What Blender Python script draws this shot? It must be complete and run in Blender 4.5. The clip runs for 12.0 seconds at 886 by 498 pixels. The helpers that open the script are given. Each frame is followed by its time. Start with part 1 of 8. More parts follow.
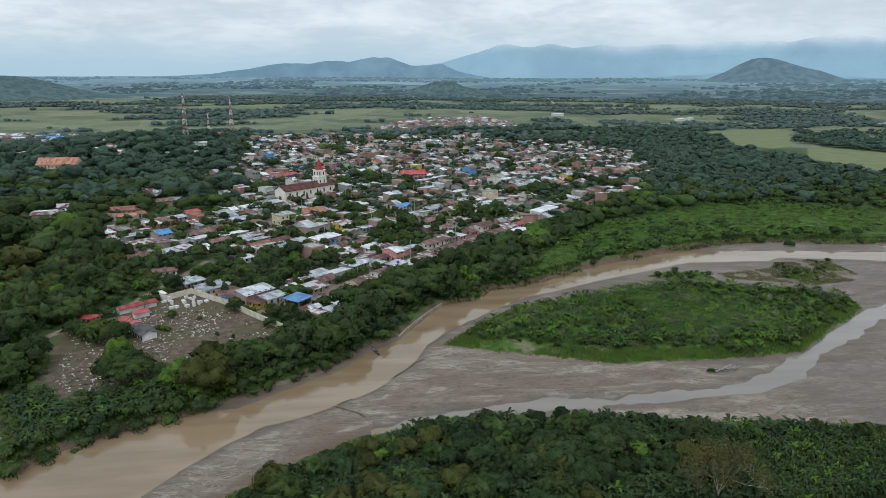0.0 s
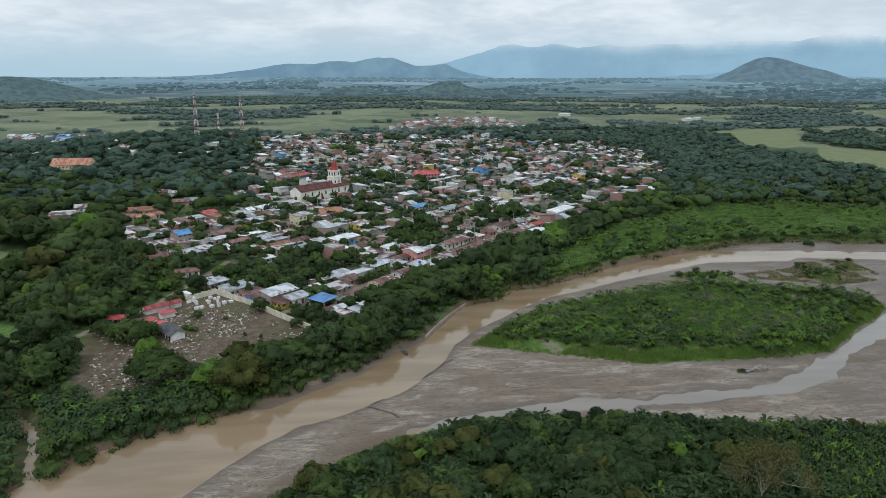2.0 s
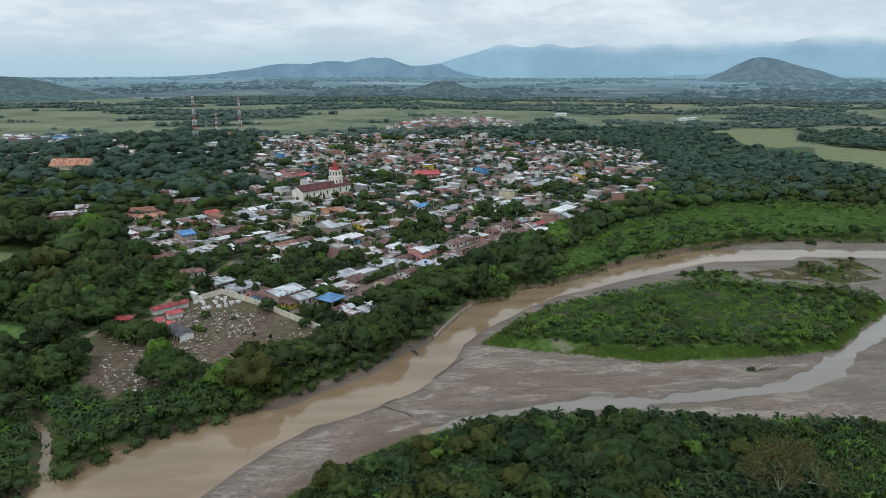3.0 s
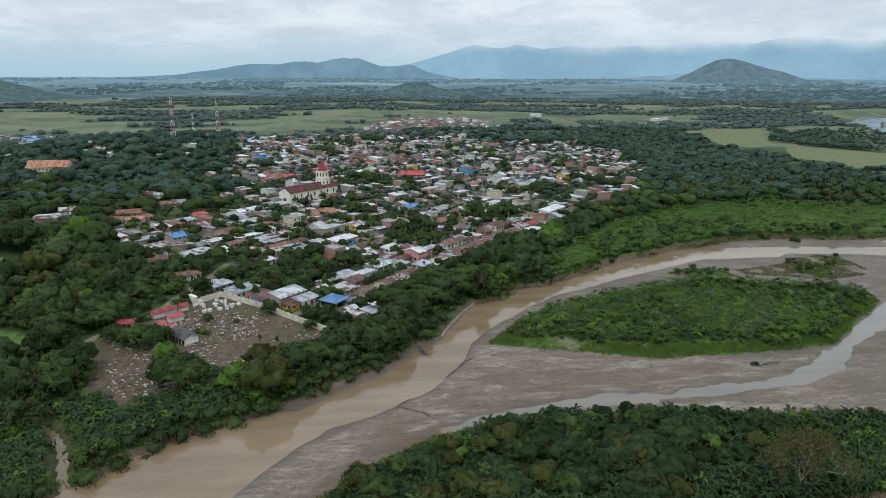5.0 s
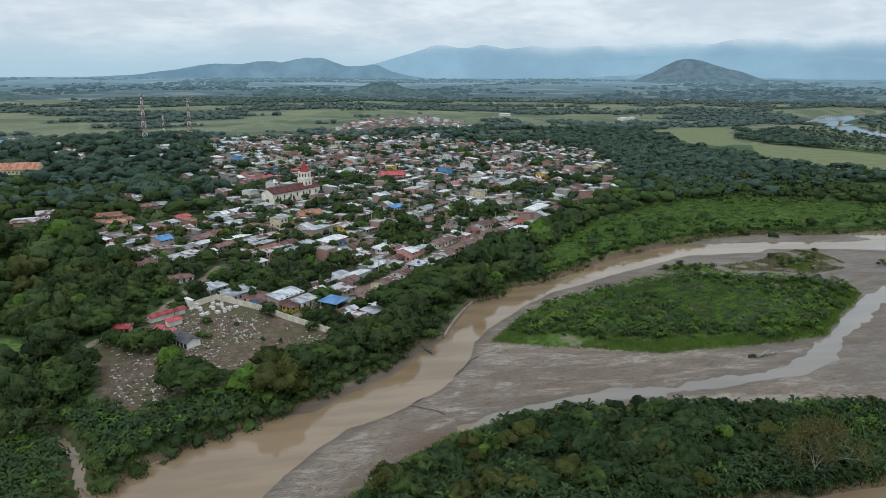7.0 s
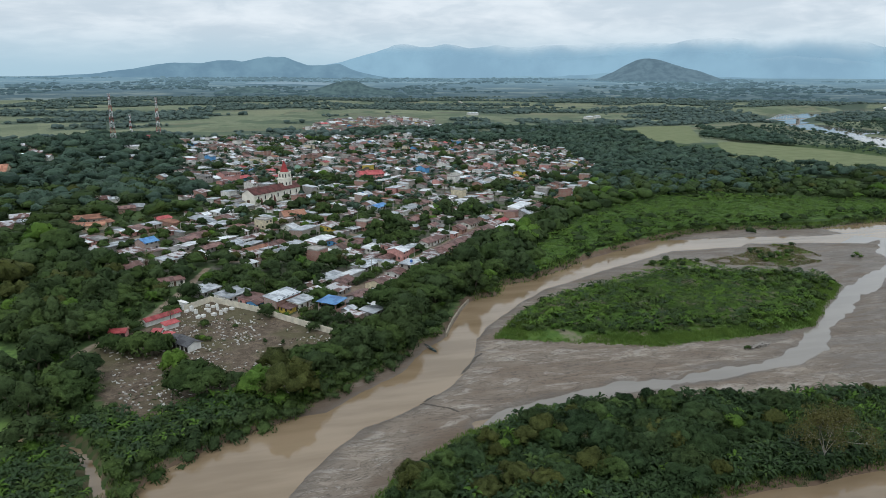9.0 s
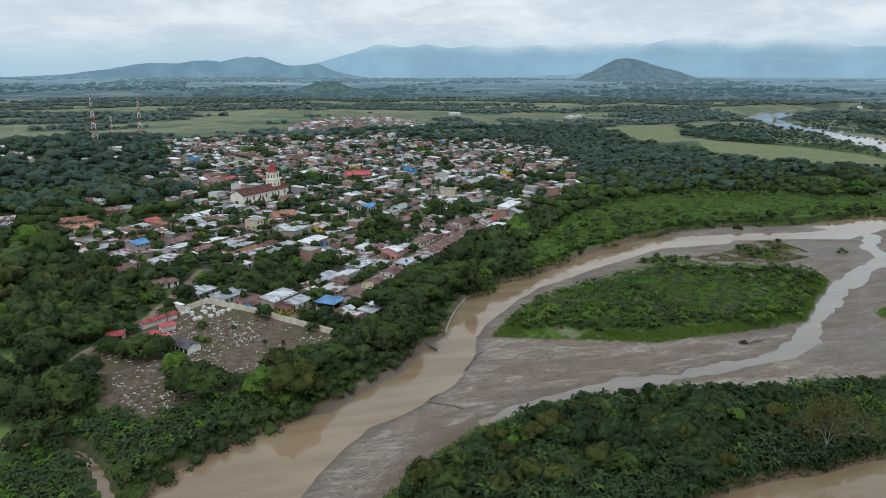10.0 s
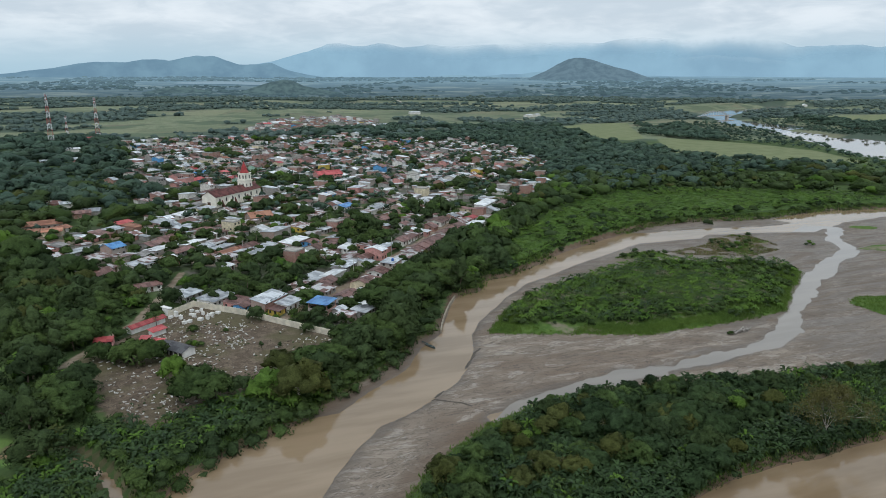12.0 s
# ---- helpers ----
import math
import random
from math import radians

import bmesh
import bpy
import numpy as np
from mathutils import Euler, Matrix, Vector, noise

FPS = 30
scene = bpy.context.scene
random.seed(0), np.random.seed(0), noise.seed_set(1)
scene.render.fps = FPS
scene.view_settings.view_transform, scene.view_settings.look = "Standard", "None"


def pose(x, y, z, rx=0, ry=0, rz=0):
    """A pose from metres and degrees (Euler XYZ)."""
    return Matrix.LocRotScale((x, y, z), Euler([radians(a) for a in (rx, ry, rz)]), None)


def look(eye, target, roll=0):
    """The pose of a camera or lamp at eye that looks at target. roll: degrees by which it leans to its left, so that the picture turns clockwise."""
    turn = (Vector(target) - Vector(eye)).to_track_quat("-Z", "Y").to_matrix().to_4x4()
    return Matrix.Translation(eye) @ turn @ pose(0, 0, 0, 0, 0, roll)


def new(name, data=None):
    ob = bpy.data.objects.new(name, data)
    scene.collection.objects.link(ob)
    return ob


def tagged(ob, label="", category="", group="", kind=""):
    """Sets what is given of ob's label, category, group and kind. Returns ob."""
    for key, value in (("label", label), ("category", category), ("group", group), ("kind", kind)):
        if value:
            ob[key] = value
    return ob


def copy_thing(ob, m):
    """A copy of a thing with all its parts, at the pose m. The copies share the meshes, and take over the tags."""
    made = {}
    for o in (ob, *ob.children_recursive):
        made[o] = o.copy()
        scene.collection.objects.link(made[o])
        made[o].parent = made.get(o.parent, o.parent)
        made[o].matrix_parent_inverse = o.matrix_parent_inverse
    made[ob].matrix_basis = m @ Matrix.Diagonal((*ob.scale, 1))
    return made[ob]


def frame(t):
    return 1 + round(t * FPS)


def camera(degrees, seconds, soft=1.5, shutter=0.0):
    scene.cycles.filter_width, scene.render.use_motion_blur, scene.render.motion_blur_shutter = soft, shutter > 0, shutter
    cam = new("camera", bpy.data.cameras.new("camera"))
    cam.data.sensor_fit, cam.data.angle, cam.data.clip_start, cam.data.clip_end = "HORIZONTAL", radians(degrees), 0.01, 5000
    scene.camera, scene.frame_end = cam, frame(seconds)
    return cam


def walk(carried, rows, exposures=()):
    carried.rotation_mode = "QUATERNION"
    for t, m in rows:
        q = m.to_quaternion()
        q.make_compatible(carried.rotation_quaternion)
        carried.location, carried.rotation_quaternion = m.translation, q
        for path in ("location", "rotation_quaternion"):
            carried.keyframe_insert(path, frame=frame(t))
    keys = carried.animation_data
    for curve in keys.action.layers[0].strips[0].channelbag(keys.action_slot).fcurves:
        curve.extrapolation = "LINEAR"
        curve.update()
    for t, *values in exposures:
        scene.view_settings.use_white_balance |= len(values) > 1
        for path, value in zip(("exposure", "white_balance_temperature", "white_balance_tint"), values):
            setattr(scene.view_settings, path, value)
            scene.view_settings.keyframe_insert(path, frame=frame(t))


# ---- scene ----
cam = camera(65.2, 12.0, soft=0.5)
PATH = [
    (0, (10.197, 6.112, 93.316), (10.404, 8.04, 92.828), 0.1),
    (0.5, (8.363, 6.262, 93.357), (8.569, 8.191, 92.868), 0.0),
    (1, (6.334, 6.531, 93.338), (6.537, 8.46, 92.85), 0.0),
    (1.5, (4.068, 6.692, 93.367), (4.269, 8.621, 92.879), -0.0),
    (2, (1.52, 6.953, 93.37), (1.719, 8.883, 92.882), -0.0),
    (2.5, (-0.991, 7.143, 93.3), (-0.789, 9.072, 92.812), -0.1),
    (3, (-3.769, 7.261, 93.31), (-3.554, 9.189, 92.822), -0.0),
    (5, (-16.538, 8.042, 93.279), (-16.239, 9.959, 92.793), 0.1),
    (5.5, (-19.884, 8.254, 93.389), (-19.56, 10.167, 92.902), 0.1),
    (6, (-23.12, 8.518, 93.44), (-22.773, 10.426, 92.954), 0.1),
    (6.5, (-26.548, 8.73, 93.484), (-26.176, 10.634, 92.998), 0.1),
    (7, (-29.966, 9.089, 93.46), (-29.569, 10.987, 92.974), 0.1),
    (9, (-43.357, 10.983, 93.453), (-42.858, 12.857, 92.965), 0.1),
    (9.5, (-46.828, 11.525, 93.406), (-46.302, 13.391, 92.917), 0.1),
    (10, (-50.133, 11.955, 93.312), (-49.579, 13.814, 92.824), 0.0),
    (10.5, (-53.496, 12.802, 93.227), (-52.912, 14.651, 92.738), 0.0),
    (11, (-56.931, 13.823, 93.173), (-56.316, 15.662, 92.683), 0.0),
    (11.5, (-60.351, 14.655, 93.132), (-59.706, 16.484, 92.642), 0.0),
    (12, (-63.855, 15.592, 93.095), (-63.18, 17.41, 92.605), -0.0),
]
walk(cam, [(t, look(eye, target, roll)) for t, eye, target, roll in PATH])

# ---- world, sun ----
SUN_ELEV, SUN_AZ = 52.0, 200.0


def link(nt, a, b):
    nt.links.new(a, b)


def feed(nt, socket, value):
    """Set a socket from a number, a colour or another socket."""
    if isinstance(value, bpy.types.NodeSocket):
        nt.links.new(value, socket)
    elif isinstance(value, (int, float)):
        socket.default_value = value
    else:
        socket.default_value = (*value, 1.0) if len(value) == 3 and len(socket.default_value) == 4 else value


def calc(nt, op, a, b=0.0, c=0.0, clamp=False):
    n = nt.nodes.new("ShaderNodeMath")
    n.operation, n.use_clamp = op, clamp
    for socket, value in zip(n.inputs, (a, b, c)):
        feed(nt, socket, value)
    return n.outputs[0]


def blend(nt, fac, a, b, how="MIX"):
    n = nt.nodes.new("ShaderNodeMix")
    n.data_type, n.blend_type = "RGBA", how
    feed(nt, n.inputs[0], fac), feed(nt, n.inputs[6], a), feed(nt, n.inputs[7], b)
    return n.outputs[2]


def grain(nt, where, scale, detail=4.0, rough=0.55, distort=0.0):
    n = nt.nodes.new("ShaderNodeTexNoise")
    n.inputs["Scale"].default_value, n.inputs["Detail"].default_value = scale, detail
    n.inputs["Roughness"].default_value, n.inputs["Distortion"].default_value = rough, distort
    if where:
        nt.links.new(where, n.inputs["Vector"])
    return n.outputs["Fac"]


def ramp(nt, value, low, high):
    """0 at low, 1 at high, smooth between."""
    n = nt.nodes.new("ShaderNodeMapRange")
    n.interpolation_type = "SMOOTHSTEP"
    feed(nt, n.inputs[0], value)
    n.inputs[1].default_value, n.inputs[2].default_value = low, high
    return n.outputs[0]


def make_world():
    w = bpy.data.worlds.new("overcast_sky")
    scene.world = w
    w.use_nodes = True
    nt = w.node_tree
    nt.nodes.clear()
    out, bg = nt.nodes.new("ShaderNodeOutputWorld"), nt.nodes.new("ShaderNodeBackground")
    link(nt, bg.outputs[0], out.inputs[0])
    sky = nt.nodes.new("ShaderNodeTexSky")
    sky.sky_type, sky.sun_disc = "NISHITA", False
    sky.sun_elevation, sky.sun_rotation = radians(SUN_ELEV), radians(SUN_AZ)
    clear = blend(nt, 1.0, sky.outputs[0], (0.10, 0.10, 0.10), "MULTIPLY")
    way = nt.nodes.new("ShaderNodeTexCoord").outputs["Generated"]
    split = nt.nodes.new("ShaderNodeSeparateXYZ")
    link(nt, way, split.inputs[0])
    up = calc(nt, "MAXIMUM", split.outputs[2], 0.0)
    deck = calc(nt, "ADD", up, 0.20)
    spot = nt.nodes.new("ShaderNodeCombineXYZ")
    link(nt, calc(nt, "DIVIDE", split.outputs[0], deck), spot.inputs[0])
    link(nt, calc(nt, "DIVIDE", split.outputs[1], deck), spot.inputs[1])
    big = grain(nt, spot.outputs[0], 1.3, 4.0, 0.55, 0.3)
    fine = grain(nt, spot.outputs[0], 5.0, 5.0, 0.6, 0.5)
    puffs = calc(nt, "ADD", calc(nt, "MULTIPLY", big, 0.72), calc(nt, "MULTIPLY", fine, 0.28))
    cloud = blend(nt, ramp(nt, puffs, 0.38, 0.62), (0.58, 0.68, 0.77), (0.78, 0.86, 0.93))
    # the deck thins out to a pale blue band above the horizon
    veil = blend(nt, ramp(nt, up, 0.0, 0.075), (0.42, 0.60, 0.72), cloud)
    over = blend(nt, ramp(nt, puffs, 0.15, 0.30), clear, veil)
    link(nt, over, bg.inputs[0])
    bg.inputs[1].default_value = 1.0


make_world()
lamp = bpy.data.lights.new("sun", "SUN")
lamp.energy, lamp.angle, lamp.color = 1.0, radians(25), (0.975, 0.985, 1.0)
sun = new("sun", lamp)
sun.rotation_euler = Euler((radians(90 - SUN_ELEV), 0, radians(180 - SUN_AZ)))
scene.view_settings.exposure = 0.0

# ---- the lie of the land ----
def lattice(x, y, size, seed=0):
    """Smooth value noise in 0..1 over metres."""
    x, y = np.asarray(x, float) / size + 91.7 * seed, np.asarray(y, float) / size - 37.3 * seed
    i, j = np.floor(x), np.floor(y)
    u, v = x - i, y - j
    u, v = u * u * (3 - 2 * u), v * v * (3 - 2 * v)

    def corner(a, b):
        n = np.sin(a * 127.1 + b * 311.7 + seed * 74.7) * 43758.5453
        return n - np.floor(n)
    return (corner(i, j) * (1 - u) + corner(i + 1, j) * u) * (1 - v) + (corner(i, j + 1) * (1 - u) + corner(i + 1, j + 1) * u) * v


def rough(x, y, size, seed=0, octaves=3):
    total, weight, amp = 0.0, 0.0, 1.0
    for k in range(octaves):
        total = total + amp * lattice(x, y, size / 2 ** k, seed + k)
        weight, amp = weight + amp, amp * 0.5
    return total / weight


def step(a, b, x):
    u = np.clip((np.asarray(x, float) - a) / (b - a), 0, 1)
    return u * u * (3 - 2 * u)


def line_dist(x, y, pts, closed=False, widths=None):
    """Distance to a polyline (less its half width there)."""
    best = np.full(np.shape(x), 1e9)
    pts = list(pts) + ([pts[0]] if closed else [])
    for k in range(len(pts) - 1):
        (ax, ay), (bx, by) = pts[k], pts[k + 1]
        dx, dy = bx - ax, by - ay
        s = np.clip(((x - ax) * dx + (y - ay) * dy) / (dx * dx + dy * dy + 1e-9), 0, 1)
        d = np.hypot(x - ax - s * dx, y - ay - s * dy)
        if widths:
            d = d - (widths[k] + s * (widths[k + 1] - widths[k]))
        best = np.minimum(best, d)
    return best


def inside(x, y, pts):
    odd = np.zeros(np.shape(x), bool)
    for (ax, ay), (bx, by) in zip(pts, list(pts[1:]) + [pts[0]]):
        cross = ((ay > y) != (by > y)) & (x < (bx - ax) * (y - ay) / (by - ay + 1e-12) + ax)
        odd ^= cross
    return odd


def depth(x, y, pts):
    """Metres inside a closed outline (negative outside)."""
    d = line_dist(x, y, pts, True)
    return np.where(inside(x, y, pts), d, -d)


TOWN_BANK = [(-330, -120), (-200, 30), (-150, 85), (-110, 128), (-78, 162), (-70, 173), (-59, 181), (-46, 188), (-34, 196), (-20, 207), (-5, 220), (5, 233), (17, 242),
             (28, 259), (36, 274), (43, 281), (53, 283), (61, 298), (76, 300), (88, 308), (125, 333), (177, 357), (206, 369), (238, 373), (269, 366),
             (289, 364), (321, 368), (360, 371), (402, 362), (480, 352), (600, 330), (800, 300)]
NEAR_BANK = [(800, 60), (300, 148), (180, 157), (143, 161), (120, 165), (100, 169), (81, 173), (63, 176), (46, 178), (35, 178), (23, 177), (6, 171), (-7, 163), (-16, 156),
             (-25, 147), (-40, 128), (-60, 95), (-120, 0), (-200, -120)]
BED = TOWN_BANK + NEAR_BANK
RIVER = [(-331, -118), (-201, 32), (-151, 87), (-111, 130), (-79, 164), (-71, 175), (-60, 183), (-47, 189), (-36, 192), (-29, 193), (-16, 203), (-2, 214), (8, 230), (19, 241)] + TOWN_BANK[13:22] + [(188, 356), (236, 352), (272, 344), (300, 345), (296, 360), (321, 366), (360, 370), (402, 361), (480, 351), (600, 329), (800, 300), (800, 280), (600, 310), (480, 330),
                          (402, 344), (330, 336), (291, 323), (260, 332), (224, 339), (214, 333), (172, 334), (150, 324), (118, 309), (79, 288),
                          (60, 273.5), (48, 260), (35, 246.5), (28, 235), (24.5, 226), (22, 218.5), (8, 200), (-2, 192), (-9, 188), (-19, 183), (-29, 173),
                          (-36, 163), (-45, 151), (-56, 137), (-75, 110), (-130, 30), (-240, -120)]
STREAM = [(308, 338), (311, 325), (282, 300), (276, 284), (255, 272), (242, 268), (225, 255), (208, 249), (191, 237), (171, 223), (155, 211), (143, 200),
          (128, 192), (109, 189), (93, 188), (80, 186), (60, 187), (40, 184), (24, 180), (11, 175)]
STREAM_HALF = [4, 3.0, 2.6, 3.0, 2.2, 2.0, 3.0, 3.4, 3.0, 3.0, 2.6, 2.6, 2.2, 1.8, 1.4, 1.3, 1.2, 1.0, 0.8, 0]
BACKWATER = [(-20, 30), (0, 75), (22, 112), (38, 125), (51, 128), (66, 129), (79, 128), (89, 129), (102, 129), (160, 132), (400, 120), (400, 20)]
ISLAND = [(35, 235), (50, 254), (68, 271), (92, 282), (120, 294), (141, 300), (164, 298), (180, 290), (203, 283), (216, 272), (210, 256), (178, 232),
          (158, 216), (144, 214), (126, 212), (108, 213), (90, 212), (71, 220), (53, 226)]
ISLET_A = [(206, 319), (218, 329), (235, 332), (245, 325), (244, 305), (235, 294), (210, 288), (200, 294), (177, 303), (176, 312)]
ISLET_B = [(140, 311), (156, 317), (169, 315), (171, 305), (150, 303)]
ISLET_C = [(276, 281), (292, 284), (320, 280), (318, 266), (290, 268)]
ISLET_D = [(191, 214), (200, 220), (225, 214), (222, 196), (190, 198)]
ISLET_E = [(318, 322), (326, 326), (340, 318), (330, 312)]
CEMETERY = [(-75, 286), (-66, 294.5), (-45, 274.5), (-18, 243), (-30, 225), (-44, 221), (-52, 209), (-63, 211), (-70, 203), (-79, 200), (-90, 214), (-96, 240),
            (-100, 254), (-93, 264), (-84, 272)]
CREEK = [(-140, 205), (-115, 200), (-101, 196), (-94, 190), (-89, 182), (-86, 175), (-84, 168), (-80, 160)]
ROAD = [(-106, 250), (-97, 268), (-87, 284), (-77, 315), (-70, 343)]
PLANTAIN = [(77, 303), (96, 345), (118, 372), (150, 400), (180, 425), (225, 462), (289, 478), (350, 446), (420, 405), (425, 370), (360, 380), (302, 378), (270, 370), (238, 376), (206, 372), (177, 360),
            (125, 336), (90, 312)]
FIELD_A = [(545, 1107), (650, 1170), (738, 1159), (560, 860), (519, 840), (500, 900)]
FIELD_B = [(584, 866), (610, 813), (644, 732), (654, 650), (614, 543), (552, 565), (495, 622), (474, 696)]
FIELD_C = [(1167, 1146), (1286, 1167), (1489, 1162), (1543, 1071), (1244, 934), (1159, 982), (1145, 1057)]
FAR_RIVER = [(640, 480), (667, 567), (686, 632), (734, 716), (810, 857), (905, 1058), (967, 1173), (1038, 1314), (1110, 1480), (1256, 1520), (1423, 1590), (1713, 1700), (1566, 1500), (1271, 1365), (1145, 1320),
             (1060, 1230), (955, 1039), (887, 886), (867, 804), (878, 731), (900, 600), (1000, 450), (800, 420)]
TOWN_TURN = radians(46.5)
TU, TV = Vector((math.cos(TOWN_TURN), math.sin(TOWN_TURN))), Vector((-math.sin(TOWN_TURN), math.cos(TOWN_TURN)))
GLADES = [[(-172, 333), (-163, 334), (-155, 346), (-162, 358), (-178, 366), (-205, 372), (-240, 366), (-215, 330)], [(-125, 249), (-124, 256), (-132, 264), (-155, 272), (-160, 246), (-128, 244)],
          [(-114, 188), (-109, 191), (-109, 198), (-114, 206), (-135, 214), (-140, 188)]]
HIGH_STREET = [(-16, 280), (-5, 295), (6, 310), (16, 323), (31, 341), (46, 355), (69, 385), (86, 403), (104, 420)]


def hills(x, y):
    r = np.hypot(x, y)
    z = 2.0 + 5.0 * step(240, 470, y - 0.25 * x) * step(330, 120, x)
    z = z + 12 * np.exp(-((x + 260) / 150) ** 2 - ((y - 690) / 190) ** 2)
    z = z + 12 * np.exp(-((x + 190) / 110) ** 2 - ((y - 830) / 120) ** 2)
    far = step(750, 1300, r)
    z = z + 8 * step(900, 2300, r) + far * (rough(x, y, 420, 5) - 0.5) * 16 * (1 - step(2300, 2600, r))
    return z


def survey(x, y):
    """Height and the distances that the ground's surface goes by."""
    x, y = np.asarray(x, float), np.asarray(y, float)
    wob = (rough(x, y, 9, 3, 4) - 0.5) * 5.0
    bed = depth(x, y, BED) + wob * 0.35
    river = depth(x, y, RIVER) + wob * 0.5
    stream = -line_dist(x, y, STREAM, False, STREAM_HALF) + wob * 0.9 + (rough(x, y, 4.5, 25, 3) - 0.5) * 4.0 + (rough(x, y, 16, 28, 2) - 0.5) * 1.5 + 0.5
    back = depth(x, y, BACKWATER) + wob * 0.3
    isle = np.maximum.reduce([depth(x, y, p) for p in (ISLAND, ISLET_B, ISLET_C, ISLET_D, ISLET_E)] + [depth(x, y, ISLET_A) - 30 * step(0.70, 0.58, rough(x, y, 24, 64))]) + wob * 0.5
    farriver = depth(x, y, FAR_RIVER)
    creek = 1.1 - line_dist(x, y, CREEK) + wob * 0.2
    land = hills(x, y) + (rough(x, y, 30, 8) - 0.5) * 0.8
    sand = 0.22 + 0.5 * (rough(x, y, 40, 11) - 0.42) + 0.16 * (rough(x, y, 6, 12) - 0.5)
    sand = np.maximum(sand, 0.05)
    sand = sand + 0.9 * step(0, 4, isle)
    sand = sand + (-0.45 - sand) * step(-3, 2.0, stream) * step(0.5, -3, isle)
    sand = sand + (-1.3 - sand) * step(-1.6, 2.6, river)
    z = land + (sand - land) * step(-2.6, 0.6, bed)
    z = z + (-1.2 - z) * step(-1.9, 1.1, back)
    z = z + (-0.35 - z) * step(-3.2, 0.6, creek) * (1 - step(-2, 2, bed))
    z = z + (-1.2 - z) * step(-12, 6, farriver)
    return dict(z=z, bed=bed, river=river, stream=stream, back=back, isle=isle, farriver=farriver, creek=creek)


def ground_z(x, y):
    return float(survey(np.array([x]), np.array([y]))["z"][0])

# ---- the town's plan ----
TOWN = [(-136, 383), (-114, 350), (-86, 340), (-77, 318), (-60, 297), (-18, 250), (14, 268), (60, 318), (91, 356), (120, 391), (184, 470), (215, 515), (278, 640), (305, 712), (318, 815), (300, 925), (250, 900), (195, 930),
        (150, 1000), (40, 965), (-25, 990), (-90, 1040), (-140, 1000), (-128, 860), (-120, 760), (-118, 690), (-97, 577), (-76, 504), (-97, 446), (-146, 445)]
GROVES = [[(-90, 350), (-58, 350), (-24, 350), (-14, 325), (-28, 300), (-50, 302), (-66, 310), (-90, 326)],
          [(70, 358), (109, 388), (95, 339), (52, 282), (30, 264), (5, 252), (-12, 240), (-6, 262), (30, 300)]]
# tree clumps among the houses: place and radius
CLUMPS_CHURCH = [(-124, 761, 15.7), (-104, 596, 11), (-91, 531, 8.8), (-71, 531, 10.9), (-56, 563, 6.5), (-40, 577, 5.2), (-75, 668, 11), (-50, 685, 5.6), (-29, 798, 19), (-14, 773, 12.6), (35, 950, 22), (4, 600, 12),
                 (17, 580, 14), (34, 563, 13.8), (41, 524, 8.6), (-11, 548, 7.8), (-5, 489, 7), (-5, 451, 7.4), (-19, 464, 7), (2, 440, 8.1), (-38, 472, 4.8), (-55, 458, 5.7), (-39, 411, 3.4), (55, 763, 12.4), (30, 478, 7.8), (88, 847, 12)]
CLUMPS_NEAR = [(-17, 425, 4.4), (-12, 419, 4.3), (4, 403, 5), (12, 416, 5.1), (34, 398, 9.8), (20, 394, 6.5), (30, 423, 5.2), (31, 373, 7.7), (14, 375, 6.5), (19, 362, 5), (-57, 398, 5.6), (-68, 384, 3.5), (-33, 381, 4.7),
               (-57, 366, 3.4), (-75, 350, 5.1), (-58, 423, 3.5), (-31, 350, 5.8), (-15, 331, 5.5), (-10, 344, 4.3), (-5, 304, 2.5), (1, 309, 4), (15, 322, 3), (-18, 306, 2.6), (-22, 287, 4.4), (12, 291, 6.1), (-8, 273, 4),
               (5, 270, 5.7), (1, 251, 6.4), (-44, 272, 2.9), (-27, 266, 3.2), (-22, 259, 3.1)]
CLUMPS_EAST = [(119, 842, 10.4), (137, 812, 6.7), (152, 775, 14.4), (151, 719, 12), (141, 652, 8.1), (143, 626, 7.8), (78, 550, 7.9), (95, 560, 4.6), (67, 434, 7.2), (75, 424, 7.9), (88, 439, 7.3), (90, 429, 6.4), (106, 516, 5.4),
               (116, 501, 7.3), (130, 512, 9.7), (145, 523, 9.9), (217, 683, 8.7), (195, 652, 6.9), (186, 573, 9.8), (196, 553, 13), (203, 540, 9.4), (194, 485, 5.3), (166, 442, 5.8), (146, 431, 7.4), (134, 410, 7),
               (144, 474, 5), (122, 445, 2.6), (166, 650, 4.1)]
CLUMPS = CLUMPS_CHURCH + CLUMPS_NEAR + CLUMPS_EAST
SUBURB = [(20, 1120), (60, 1085), (230, 1100), (290, 1230), (215, 1380), (110, 1320), (40, 1190)]
BLOCK_U, BLOCK_V, STREET = 74.0, 50.0, 6.0


def to_town(x, y):
    """Street-grid coordinates, measured from a corner of the high street."""
    dx, dy = x - 46.0, y - 355.0
    return dx * TU.x + dy * TU.y, dx * TV.x + dy * TV.y


def from_town(u, v):
    return 46.0 + u * TU.x + v * TV.x, 355.0 + u * TU.y + v * TV.y


def to_street(x, y):
    """Distance to the middle of the nearest street of the grid."""
    u, v = to_town(x, y)
    return np.minimum(np.abs((u + BLOCK_U / 2) % BLOCK_U - BLOCK_U / 2), np.abs((v + BLOCK_V / 2) % BLOCK_V - BLOCK_V / 2))


def in_grove(x, y):
    hit = np.zeros(np.shape(x), bool)
    for g in GROVES:
        hit |= inside(x, y, g)
    return hit


